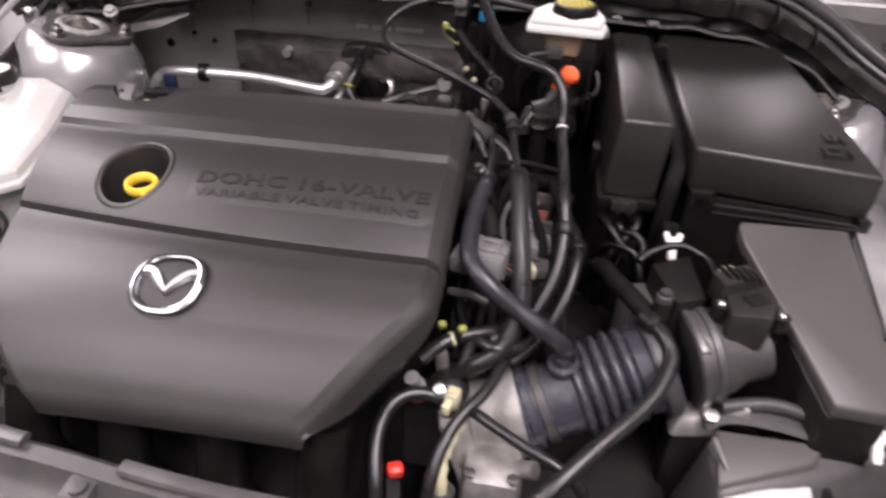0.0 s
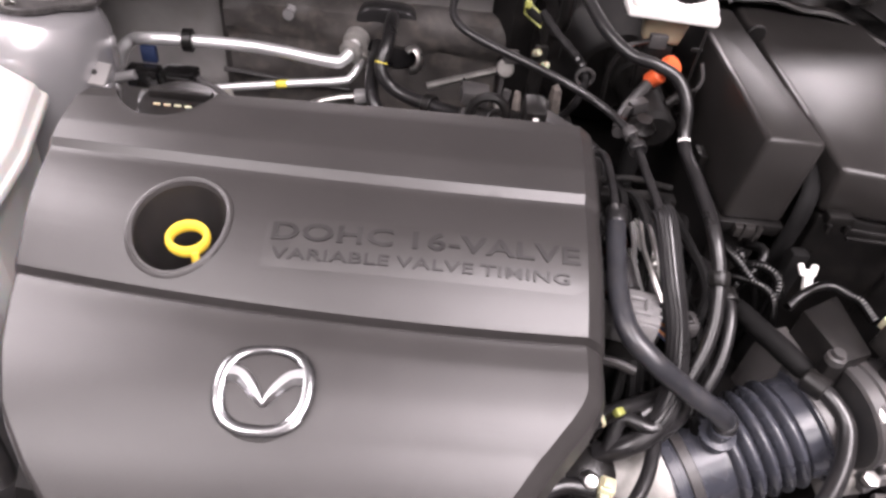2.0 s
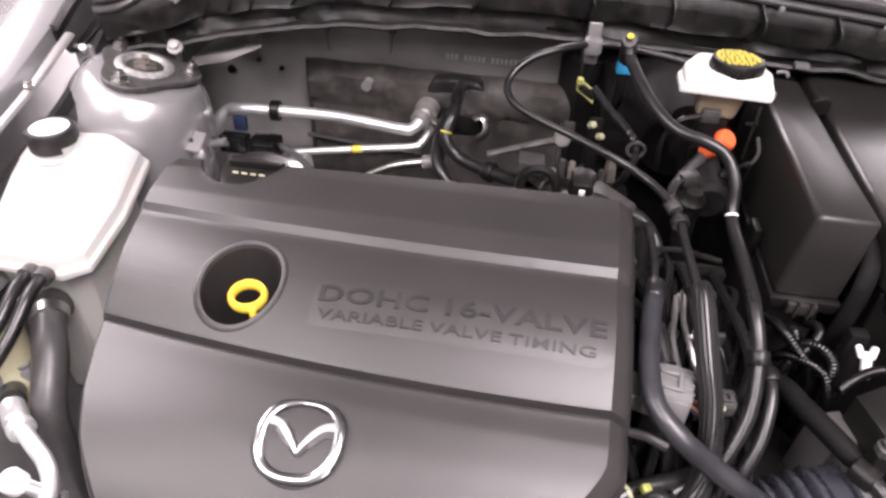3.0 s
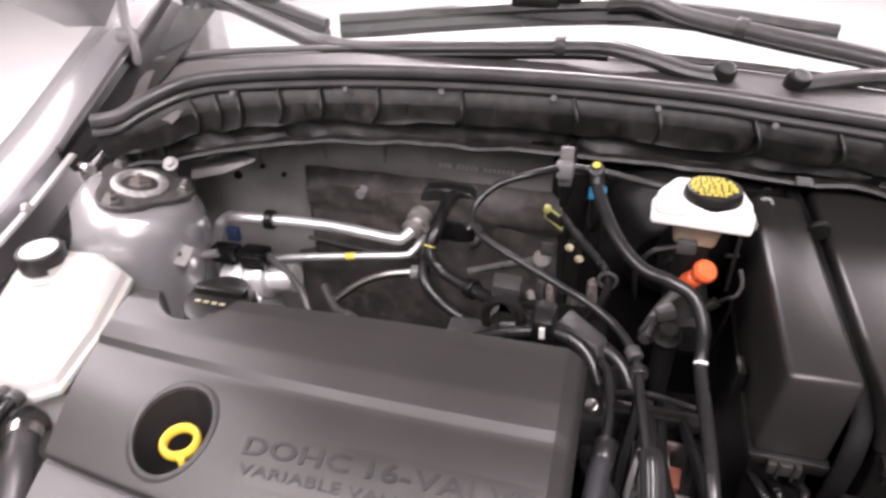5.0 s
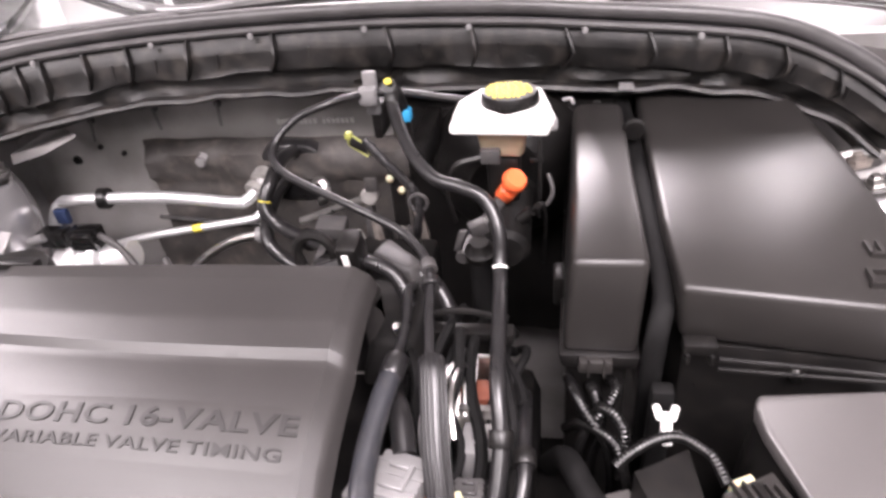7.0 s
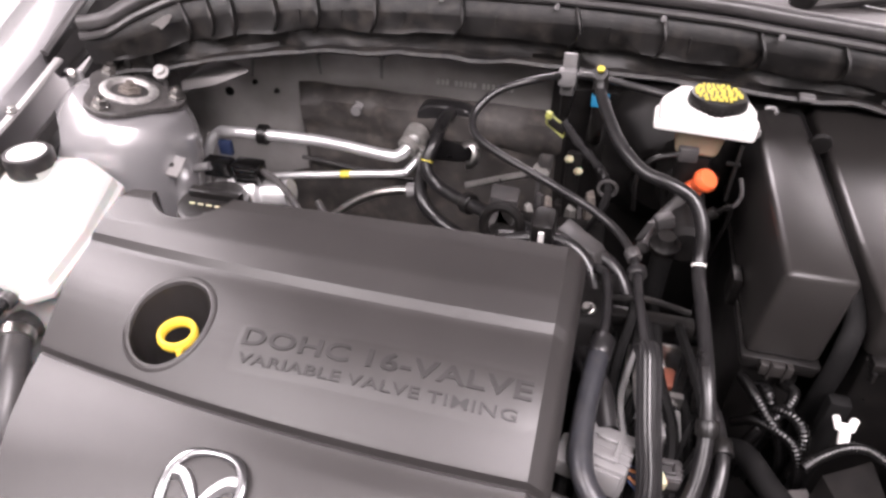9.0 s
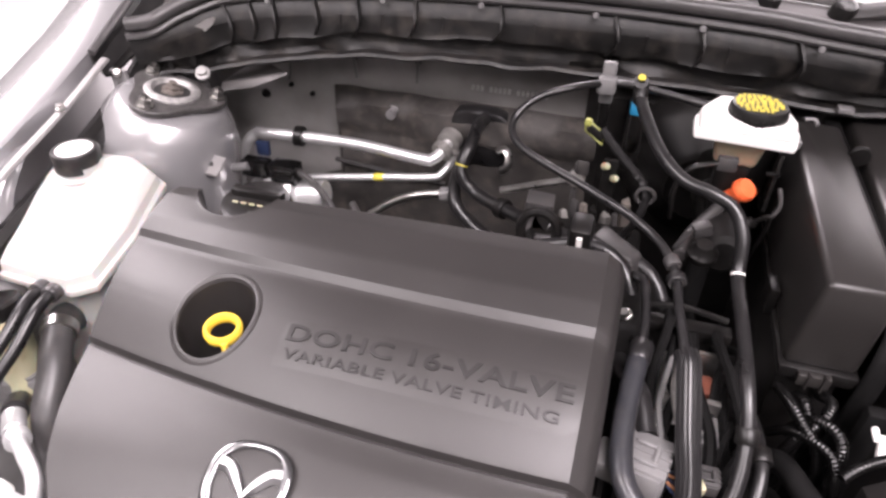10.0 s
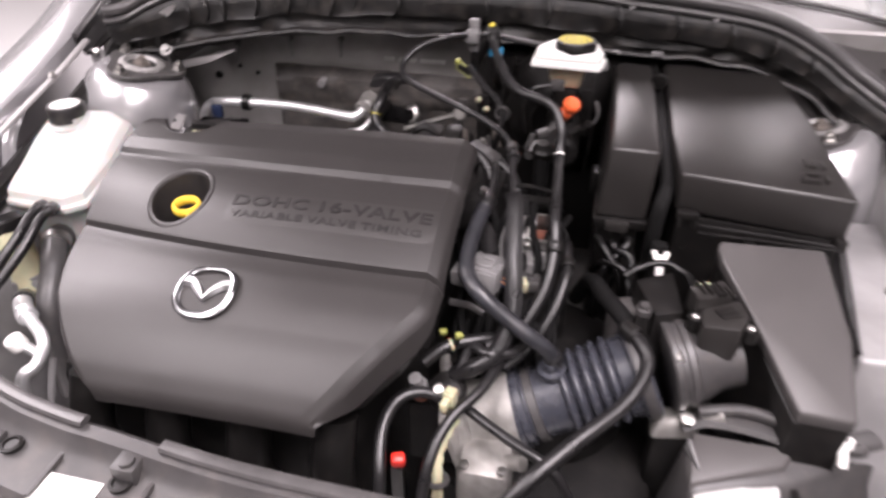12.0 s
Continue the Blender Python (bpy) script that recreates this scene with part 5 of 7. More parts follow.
def brake_reservoir():
    ob = thing("brake_reservoir", (0.04, 0.875, 0.86), "white plastic brake fluid reservoir with a black screw cap", "fluid reservoir")
    up = [(-0.007, 0.858), (0.080, 0.852), (0.086, 0.880), (0.076, 0.926), (0.013, 0.926), (-0.006, 0.892)]
    c = (0.038, 0.885)
    f = lambda k: [(c[0] + (x - c[0]) * k, c[1] + (y - c[1]) * k) for x, y in up]
    part("upper_tank", join(hexa([(x, y, 0.998) for x, y in f(0.95)], [(x, y, 1.010) for x, y in f(0.90)], 0.005, 3), slab(f(1.0), 0.990, 0.999, 0.003)), WHITE, ob)
    part("lower_tank", hexa([(x, y, 0.960) for x, y in f(0.42)], [(x, y, 0.991) for x, y in f(0.54)], 0.005, 3), AMBER, ob, "amber translucent lower half")
    part("spout", hexa([(x, y, 0.90) for x, y in f(0.30)], [(x, y, 0.960) for x, y in f(0.36)], 0.004), BLACK, ob)
    part("tab", box(0.080, 0.870, 0.986, 0.088, 0.886, 0.995, 0.003), GREY, ob)
    cap = part("cap", lathe([(0.024, 0), (0.0255, 0.002), (0.0255, 0.017), (0.024, 0.020), (0.022, 0.0205), (0, 0.021)], (0.046, 0.884, 1.000), (0, 0, 1), 36), BLACK, ob, "black knurled cap with yellow print")
    for k in range(30):
        part("knurl", turned(box(0.046 + 0.0248, 0.8831, 1.003, 0.046 + 0.0260, 0.8849, 1.014), (0.046, 0.884, 1.0), 0, 0, 12 * k), BLACK, cap)
    rnd = random.Random(7)
    for j in range(7):
        y = -0.0165 + 0.0055 * j
        half = math.sqrt(max(0, 0.0215 ** 2 - y * y))
        x = -half
        while x < half - 0.004:
            w = min(rnd.uniform(0.0035, 0.008), half - x)
            part("printed_bar", box(0.046 + x, 0.884 + y - 0.0019, 1.0206, 0.046 + x + w - 0.0016, 0.884 + y + rnd.uniform(0.0006, 0.0021), 1.0216), YELMARK, cap)
            x += w
    part("sensor_plug", box(0.020, 0.853, 0.963, 0.038, 0.862, 0.977, 0.002), DKGREY, ob, "dark grey sensor socket")
    part("sensor_cable", tube([(0.021, 0.856, 0.97), (-0.002, 0.848, 0.965), (-0.012, 0.85, 0.94), (-0.008, 0.86, 0.90)], 0.0026, 6, 6), BLACK, ob, "thin black cable")
    part("side_bracket", join(box(0.064, 0.857, 0.963, 0.076, 0.860, 0.967, 0.001), box(0.071, 0.857, 0.925, 0.0745, 0.860, 0.985, 0.001)), BLACK, ob, "thin black bracket")
    part("brake_pipe", tube([(0.080, 0.858, 0.952), (0.084, 0.852, 0.938), (0.080, 0.850, 0.926), (0.072, 0.854, 0.918), (0.072, 0.868, 0.90)], 0.0020, 8, 6), DKGREY, ob, "dark steel brake pipe")
    part("hook", tube([(0.092, 0.905, 1.002), (0.099, 0.902, 1.004), (0.101, 0.896, 1.002)], 0.0018, 6, 5), GREY, ob, "small pale hook")
    return ob


brake_reservoir().location.z -= 0.006


def brake_servo():
    ob = thing("brake_servo", (0.02, 1.05, 0.72), "black round brake servo with a grey master cylinder", "brake servo")
    part("drum", lathe([(0.085, 0), (0.095, 0.012), (0.095, 0.045), (0.08, 0.075), (0.045, 0.10), (0.04, 0.112), (0, 0.112)], (0.03, 1.085, 0.865), (0, -1, 0), 40), BLACK, ob)
    part("master_cylinder", lathe([(0.026, 0), (0.026, 0.06), (0.022, 0.064), (0.022, 0.16), (0.016, 0.165), (0, 0.165)], (0.04, 0.985, 0.890), (0.02, -1, -0.03), 24), ENGINE, ob, "near-black master cylinder")
    part("port", join(lathe([(0.0055, 0), (0.0055, 0.014), (0, 0.014)], (0.055, 0.845, 0.905), (0.6, 0, 0.6), 12), tube([(0.066, 0.845, 0.915), (0.075, 0.84, 0.925), (0.078, 0.85, 0.90), (0.075, 0.87, 0.84)], 0.0022, 6, 6)), BLACK, ob, "black brake line")


brake_servo()


def orange_cap():
    ob = thing("orange_cap", (0.045, 0.856, 0.89), "bright orange plastic cap on a dark grey vacuum elbow", "cap")
    part("knob", lathe([(0.0065, 0), (0.007, 0.006), (0.0105, 0.008), (0.0115, 0.010), (0.0115, 0.014), (0.0095, 0.0175), (0, 0.0185)], (0.044, 0.862, 0.930), (0.45, -0.40, 0.72), 24), ORANGE, ob)
    part("skirt", lathe([(0.0080, -0.012), (0.0088, -0.009), (0.0088, 0.003), (0.007, 0.005)], (0.043, 0.864, 0.925), (0.45, -0.40, 0.72), 20), ORANGE, ob)
    part("stem", tube([(0.040, 0.866, 0.922), (0.030, 0.862, 0.905), (0.020, 0.855, 0.893), (0.010, 0.835, 0.888), (0.004, 0.81, 0.885)], 0.0065, 10, 6), DKGREY, ob, "dark grey plastic elbow")


orange_cap()


def vacuum_valve():
    ob = thing("vacuum_valve", (0.02, 0.765, 0.84), "black round valve with a grey plug on top", "valve")
    part("disc", lathe([(0.013, 0), (0.014, 0.004), (0.014, 0.008), (0.010, 0.012), (0.008, 0.018), (0, 0.018)], (0.022, 0.778, 0.905), (0, -0.2, 1), 26), BLACK, ob)
    part("plug", turned(box(0.010, 0.788, 0.918, 0.027, 0.800, 0.931, 0.002), (0.018, 0.795, 0.925), 0, -15, 20), DKGREY, ob, "grey plug")
    part("ribbon", hexa([(-0.004, 0.785, 0.905), (0.002, 0.785, 0.905), (0.004, 0.788, 0.905), (-0.002, 0.788, 0.905)], [(0.003, 0.783, 0.928), (0.010, 0.783, 0.928), (0.011, 0.786, 0.928), (0.005, 0.786, 0.928)], 0.0005, 1), DKGREY, ob, "dark grey strap")
    part("stalk", lathe([(0.010, 0), (0.010, 0.07), (0, 0.07)], (0.022, 0.775, 0.838), (0, 0, 1), 16), TAPE, ob)
    return ob


vacuum_valve().location += V(0.0, 0.028, -0.014)


def shift_bracket():
    ob = thing("shift_bracket", (0.02, 0.72, 0.70), "black steel bracket plate beside the hoses", "bracket")
    part("plate", join(box(-0.025, 0.735, 0.850, 0.055, 0.750, 0.862, 0.002), box(-0.02, 0.738, 0.70, 0.05, 0.748, 0.852, 0.002)), BLACK, ob)
    part("lever", tube([(-0.02, 0.75, 0.868), (0.01, 0.752, 0.872), (0.05, 0.748, 0.868)], 0.003, 8, 5), BLACK, ob)
    # bracket in the shade-black, so the gap behind the cover reads dark
    ob = thing("engine_mount", (-0.035, 0.72, 0.70), "dark cast bracket behind the engine cover", "bracket")
    part("arm", hexa([(-0.07, 0.70, 0.83), (-0.015, 0.70, 0.83), (0.0, 0.78, 0.83), (-0.08, 0.80, 0.83)], [(-0.06, 0.715, 0.868), (-0.025, 0.715, 0.868), (-0.015, 0.775, 0.878), (-0.075, 0.79, 0.878)], 0.005), ENGINE, ob)
    part("leg", box(-0.07, 0.72, 0.70, -0.01, 0.77, 0.835, 0.008), ENGINE, ob)
    part("bright_bolt", lathe([(0.006, 0), (0.006, 0.006), (0.0045, 0.007), (0.0035, 0.012), (0, 0.012)], (-0.036, 0.728, 0.868), (-0.3, -0.4, 0.8), 10), STEEL, ob, "bright bolt")


shift_bracket()


# injector harness, connectors and a rusty relay between the hoses
def cable_bundle():
    ob = thing("cable_bundle", (0.02, 0.66, 0.70), "tangle of black cables deep between the hoses", "cables")
    rnd = random.Random(11)
    for k in range(15):
        x0 = -0.03 + 0.0065 * k
        z0 = 0.835 + rnd.uniform(-0.03, 0.02)
        pts = [(x0 + rnd.uniform(-0.008, 0.008), 0.78 + rnd.uniform(-0.02, 0.03), z0 - 0.02), (x0 + rnd.uniform(-0.01, 0.01), 0.73, z0 + 0.012), (x0 + rnd.uniform(-0.012, 0.012), 0.68, z0 + 0.008),
               (x0 + rnd.uniform(-0.015, 0.015), 0.63, z0 - 0.004), (x0 + rnd.uniform(-0.015, 0.015), 0.58, z0 - 0.03), (x0 + rnd.uniform(-0.02, 0.02), 0.53, z0 - 0.10)]
        part("cable", tube(pts, rnd.uniform(0.002, 0.005), 7, 5), TAPE, ob)
    for k in range(4):
        x0 = 0.008 + 0.006 * k
        part("white_wire", tube([(x0, 0.715, 0.852), (x0 + 0.002, 0.69, 0.856), (x0 + 0.003, 0.66, 0.846)], 0.0018, 5, 5), WHITE, ob, "thin pale wire")
    for k, pts in enumerate(([(0.018, 0.723, 0.855), (0.010, 0.690, 0.866), (0.006, 0.660, 0.866), (0.009, 0.637, 0.862), (0.018, 0.612, 0.848)], [(0.022, 0.715, 0.850), (0.016, 0.685, 0.868), (0.015, 0.655, 0.868), (0.020, 0.630, 0.856)],
                             [(0.006, 0.70, 0.858), (-0.001, 0.665, 0.866), (-0.004, 0.638, 0.862), (0.002, 0.61, 0.85)])):
        part("foil_wire", tube(pts, 0.0026, 6, 5, flat=0.7), STEEL if k < 2 else GREY, ob, "bright foil-wrapped wire")
    part("cream_plug", turned(box(0.020, 0.580, 0.838, 0.032, 0.592, 0.852, 0.002), (0.026, 0.586, 0.845), 10, 0, 25), CREAM, ob, "small cream plug")
    # plain block that fills the gap below the cables with shade-black
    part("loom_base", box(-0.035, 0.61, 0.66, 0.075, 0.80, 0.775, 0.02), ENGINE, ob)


cable_bundle()


def connector(name, at, size, rz, material, label, latch=True, pitch=0.0):
    x, y, z = at
    a, b, c = (s / 2 for s in size)
    ob = thing(name, (x, y, z - c), label, "connector")
    body = part("housing", turned(join(box(x - a, y - b, z - c, x + a, y + b, z + c, 0.002), box(x - a * 0.86, y - b * 1.12, z - c * 0.8, x + a * 0.86, y - b, z + c * 0.8, 0.001)), at, pitch, 0, rz), material, ob)
    if latch:
        part("latch", turned(join(box(x - a * 0.45, y - b * 0.7, z + c, x + a * 0.55, y - b * 0.5, z + c + 0.003, 0.0006, 1), box(x + a * 0.35, y - b * 0.5, z + c, x + a * 0.55, y + b * 0.4, z + c + 0.003, 0.0006, 1),
                                  box(x - a * 0.45, y + b * 0.2, z + c, x + a * 0.35, y + b * 0.4, z + c + 0.003, 0.0006, 1)), at, pitch, 0, rz), material, body)
    for k in range(3):
        part("ridge", turned(box(x - a * 1.04, y - b * 0.6 + b * 0.5 * k, z - c * 0.9, x + a * 1.04, y - b * 0.45 + b * 0.5 * k, z + c * 1.05), at, pitch, 0, rz), material, body)
    return ob


def main_plug():
    ob = connector("main_plug", (-0.012, 0.590, 0.852), (0.036, 0.040, 0.026), -12, GREY, "large pale grey cable connector beside the cover", pitch=-8)
    part("rear_shell", turned(box(-0.046, 0.575, 0.840, -0.028, 0.602, 0.858, 0.003), (-0.037, 0.588, 0.85), 0, 0, -12), GREY, ob)
    part("cable", tube([(-0.012, 0.612, 0.858), (-0.02, 0.64, 0.868), (-0.03, 0.66, 0.865), (-0.036, 0.69, 0.85)], 0.009, 10, 6), RUBBER, ob, "black cable sleeve")
    for k in range(5):
        part("wire", tube([(0.006, 0.590 - 0.003 * k, 0.850), (0.016, 0.588 - 0.004 * k, 0.852 - 0.002 * k), (0.026, 0.582 - 0.004 * k, 0.842)], 0.0012, 5, 4), COPPER if k % 2 else NAVY, ob, "thin copper or blue wire")
    part("pipe_stub", tube([(-0.045, 0.566, 0.826), (-0.025, 0.562, 0.828), (-0.008, 0.558, 0.824)], 0.004, 8, 5), DKGREY, ob)
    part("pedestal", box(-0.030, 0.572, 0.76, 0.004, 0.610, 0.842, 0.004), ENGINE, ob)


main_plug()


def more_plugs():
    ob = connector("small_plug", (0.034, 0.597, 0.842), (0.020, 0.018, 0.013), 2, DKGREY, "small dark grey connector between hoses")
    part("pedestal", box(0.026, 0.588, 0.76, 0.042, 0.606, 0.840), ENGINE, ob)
    ob = thing("relay", (0.033, 0.675, 0.76), "rust-red relay in a pale metal clip", "relay")
    part("body", box(0.022, 0.680, 0.765, 0.042, 0.702, 0.844, 0.002), RUST, ob)
    part("clip_front", box(0.018, 0.714, 0.760, 0.046, 0.718, 0.856, 0.001), STEEL, ob)
    part("clip_back", box(0.018, 0.662, 0.760, 0.046, 0.668, 0.852, 0.001), STEEL, ob)
    part("white_block", box(0.022, 0.630, 0.765, 0.046, 0.660, 0.842, 0.003), GREY, ob, "pale plastic block")
    part("screw", lathe([(0.004, 0), (0.004, 0.003), (0, 0.004)], (0.036, 0.640, 0.842), (0, 0, 1), 8), STEEL, ob)
    ob = thing("ignition_strip", (0.008, 0.69, 0.76), "pale stacked strip with brown bands between cables", "strip")
    for k in range(5):
        part("band", box(0.002, 0.658 + 0.013 * k, 0.762, 0.017, 0.668 + 0.013 * k, 0.846, 0.001), WHITE if k != 2 else RUST, ob)


more_plugs()


# ---- fuse box ----
def fuse_box():
    ob = thing("fuse_box", (0.12, 0.82, 0.70), "black satin plastic fuse box with a clipped lid", "fuse box")
    top = [(0.100, 0.717, 0.950), (0.1555, 0.722, 0.947), (0.1525, 1.0, 0.953), (0.112, 1.005, 0.953), (0.103, 0.995, 0.953)]
    low = [(0.094, 0.722, 0.858), (0.152, 0.722, 0.858), (0.152, 1.0, 0.86), (0.106, 1.005, 0.86), (0.098, 0.995, 0.86)]
    part("lid", hexa(low, top, 0.006, 3), BOXPL, ob)
    part("skirt", hexa([(x, y - 0.004 if y < 0.8 else y, 0.845) for x, y, z in low], [(x + (0.003 if x > 0.11 else -0.003), y - 0.005 if y < 0.8 else y, 0.859) for x, y, z in low], 0.003), BLACK, ob)
    part("base", slab([(0.097, 0.728), (0.146, 0.728), (0.148, 0.99), (0.102, 0.985)], 0.60, 0.847, 0.004), BLACK, ob)
    part("catch", join(box(0.107, 0.711, 0.846, 0.133, 0.719, 0.858, 0.0015), box(0.114, 0.709, 0.844, 0.1155, 0.713, 0.862), box(0.126, 0.709, 0.844, 0.1275, 0.713, 0.862)), BOXPL, ob, "black snap catch")
    part("side_catch", box(0.086, 0.79, 0.850, 0.095, 0.815, 0.88, 0.002), BLACK, ob)


fuse_box()


def corrugated(points, r, material, label, name="wire_conduit", waves=None):
    path = spline(points, 10)
    ln = sum((b - a).length for a, b in zip(path, path[1:]))
    n = waves or max(6, int(ln / 0.0030))
    ob = thing(name, tuple(min(path, key=lambda p: p.z)), label, "conduit")
    dense = spline(points, max(4, int(n * 4 / (len(points) - 1))))
    part("conduit_body", tube(dense, r, 10, 1, smooth=False, shape=lambda s: 1 + 0.08 * math.sin(2 * math.pi * n * s)), material, ob, angle=80)
    return ob


corrugated([(0.098, 0.695, 0.80), (0.108, 0.682, 0.822), (0.122, 0.668, 0.830), (0.134, 0.656, 0.828), (0.140, 0.646, 0.81), (0.145, 0.640, 0.78)], 0.0042, GLOSSBLACK, "ribbed black wire conduit under the fuse box")
corrugated([(0.112, 0.700, 0.80), (0.122, 0.686, 0.835), (0.134, 0.672, 0.842), (0.140, 0.660, 0.832), (0.138, 0.65, 0.80)], 0.0046, GLOSSBLACK, "ribbed black wire conduit under the fuse box")
corrugated([(0.130, 0.625, 0.845), (0.142, 0.634, 0.851), (0.160, 0.644, 0.854), (0.176, 0.647, 0.853), (0.188, 0.640, 0.851), (0.194, 0.632, 0.852), (0.200, 0.614, 0.848)], 0.0042, GLOSSBLACK, "thin ribbed conduit looping to the air sensor")


corrugated([(0.100, 0.722, 0.83), (0.104, 0.700, 0.838), (0.112, 0.680, 0.836), (0.126, 0.668, 0.822), (0.134, 0.664, 0.79), (0.134, 0.666, 0.75)], 0.0048, GLOSSBLACK, "glossy ribbed black wire conduit under the fuse box")
corrugated([(0.132, 0.722, 0.83), (0.136, 0.702, 0.842), (0.128, 0.684, 0.838), (0.112, 0.676, 0.818), (0.104, 0.676, 0.78), (0.106, 0.68, 0.74)], 0.0044, GLOSSBLACK, "glossy ribbed black wire conduit under the fuse box")
corrugated([(0.118, 0.724, 0.82), (0.120, 0.706, 0.830), (0.124, 0.692, 0.812), (0.118, 0.686, 0.78), (0.116, 0.69, 0.74)], 0.0056, GLOSSBLACK, "glossy ribbed black wire conduit under the fuse box")


def gap_seal():
    pts = [(0.152, 1.05, 0.960), (0.156, 0.995, 0.955), (0.159, 0.94, 0.951), (0.162, 0.856, 0.946), (0.165, 0.785, 0.938), (0.166, 0.742, 0.925), (0.161, 0.722, 0.905), (0.159, 0.718, 0.87), (0.159, 0.722, 0.83), (0.16, 0.73, 0.76)]
    ob = thing("battery_cable", (0.15, 0.70, 0.76), "thick black wrapped cable between the fuse box and battery", "cable")
    part("sleeve", tube([(x + 0.004, y, z - 0.024) for x, y, z in pts], 0.0085, 12, 8, flat=0.5), TAPE, ob)
    part("tie", lathe([(0.010, -0.003), (0.0115, -0.001), (0.0115, 0.001), (0.010, 0.003)], (0.160, 0.94, 0.950), (0, -1, -0.1), 12), BLACK, ob)
    part("tag", box(0.150, 1.02, 0.958, 0.166, 1.032, 0.964, 0.001), GREY, ob, "pale tag")


gap_seal()


# ---- battery ----
def battery_box():
    ob = thing("battery_box", (0.26, 0.87, 0.62), "satin black plastic battery box with a sloping lid", "battery box")
    fl, fr = (0.178, 0.722), (0.356, 0.703)
    bl, br = (0.172, 1.066), (0.326, 1.056)
    mr = (0.352, 0.93)
    zt, zf = 0.944, 0.925
    bm = bmesh.new()
    P = {"fl": (*fl, zf), "fr": (*fr, zf - 0.004), "r2": (*mr, zf - 0.004), "br": (*br, zt), "bl": (*bl, zt), "cl": (0.172, 0.80, zf + 0.010)}
    low = {"fl": (0.182, 0.725, 0.874), "fr": (0.357, 0.706, 0.868), "r2": (0.358, 0.935, 0.87), "br": (0.330, 1.062, 0.87), "bl": (0.172, 1.07, 0.87), "cl": (0.172, 0.80, 0.874)}
    t = {k: bm.verts.new(v) for k, v in P.items()}
    b = {k: bm.verts.new(v) for k, v in low.items()}
    bm.faces.new((t["fl"], t["fr"], t["cl"]))
    bm.faces.new((t["cl"], t["fr"], t["r2"], t["br"], t["bl"]))
    ring = ["fl", "fr", "r2", "br", "bl", "cl"]
    for p, q in zip(ring, ring[1:] + ring[:1]):
        bm.faces.new((b[p], b[q], t[q], t[p]))
    bm.faces.new([b[k] for k in ring][::-1])
    bmesh.ops.recalc_face_normals(bm, faces=bm.faces[:])
    soft = [e for e in bm.edges if {v for v in e.verts} != {t["fr"], t["cl"]}]
    bmesh.ops.bevel(bm, geom=soft, offset=0.006, segments=3, affect="EDGES", clamp_overlap=True, profile=0.5)
    lid = part("lid", bm, BOXPL, ob)
    part("ledge", join(tube([(0.209, 0.710, 0.868), (0.28, 0.704, 0.868), (0.350, 0.697, 0.868)], 0.0022, 8, 3), tube([(0.209, 0.708, 0.860), (0.28, 0.702, 0.862), (0.350, 0.695, 0.865)], 0.0018, 8, 3), box(0.182, 0.706, 0.874, 0.206, 0.719, 0.884, 0.0015), box(0.184, 0.704, 0.866, 0.187, 0.712, 0.876, 0.0008), box(0.201, 0.704, 0.866, 0.204, 0.712, 0.876, 0.0008)), BLACK, lid)
    part("hinge_lug", box(0.345, 0.695, 0.862, 0.357, 0.706, 0.876, 0.002), BLACK, lid)
    part("case", slab([(0.185, 0.725), (0.355, 0.708), (0.352, 0.93), (0.33, 1.045), (0.18, 1.045)], 0.62, 0.871, 0.004), BLACK, ob)
    part("case_screw", lathe([(0.005, 0), (0.005, 0.004), (0, 0.005)], (0.266, 0.716, 0.852), (0, -1, 0), 10), STEEL, ob)
    for x, y, w, d in ((0.316, 0.772, 0.003, 0.016), (0.324, 0.772, 0.003, 0.016), (0.332, 0.770, 0.003, 0.016), (0.320, 0.764, 0.010, 0.003), (0.312, 0.728, 0.018, 0.003), (0.314, 0.744, 0.018, 0.003), (0.306, 0.736, 0.003, 0.014), (0.330, 0.738, 0.003, 0.016)):
        part("moulded_mark", box(x - w / 2, y - d / 2, 0.920, x + w / 2, y + d / 2, 0.9295), BOXPL, lid, "raised unreadable mark")


battery_box()


# ---- air filter box, duct and sensor ----
def air_box():
    ob = thing("air_filter_box", (0.28, 0.60, 0.55), "grey plastic air filter box with a sloping lid", "air filter box")
    top = [(0.2245, 0.667, 0.879), (0.335, 0.690, 0.868), (0.352, 0.60, 0.825), (0.345, 0.515, 0.795), (0.294, 0.514, 0.798), (0.270, 0.572, 0.822), (0.250, 0.615, 0.844), (0.226, 0.645, 0.870), (0.2215, 0.660, 0.877)]
    low = [(x - 0.010 if x < 0.29 else x, y, 0.70) for x, y, z in top]
    part("lid", hexa([(x, y, z - 0.016) for x, y, z in top], top, 0.004, 3), AIRPL, ob)
    part("upper_case", hexa(low, [(x + (0.002 if x < 0.29 else -0.002), y + 0.001, z - 0.015) for x, y, z in top], 0.002, 1), BLACK, ob)
    part("case", slab([(0.214, 0.66), (0.335, 0.675), (0.355, 0.60), (0.35, 0.52), (0.275, 0.505), (0.24, 0.57)], 0.55, 0.705, 0.006), BLACK, ob)
    part("rim", tube([(x, y, 0.712) for x, y, z in top[3:] + top[:1]], 0.006, 6, 3), BLACK, ob)


air_box()


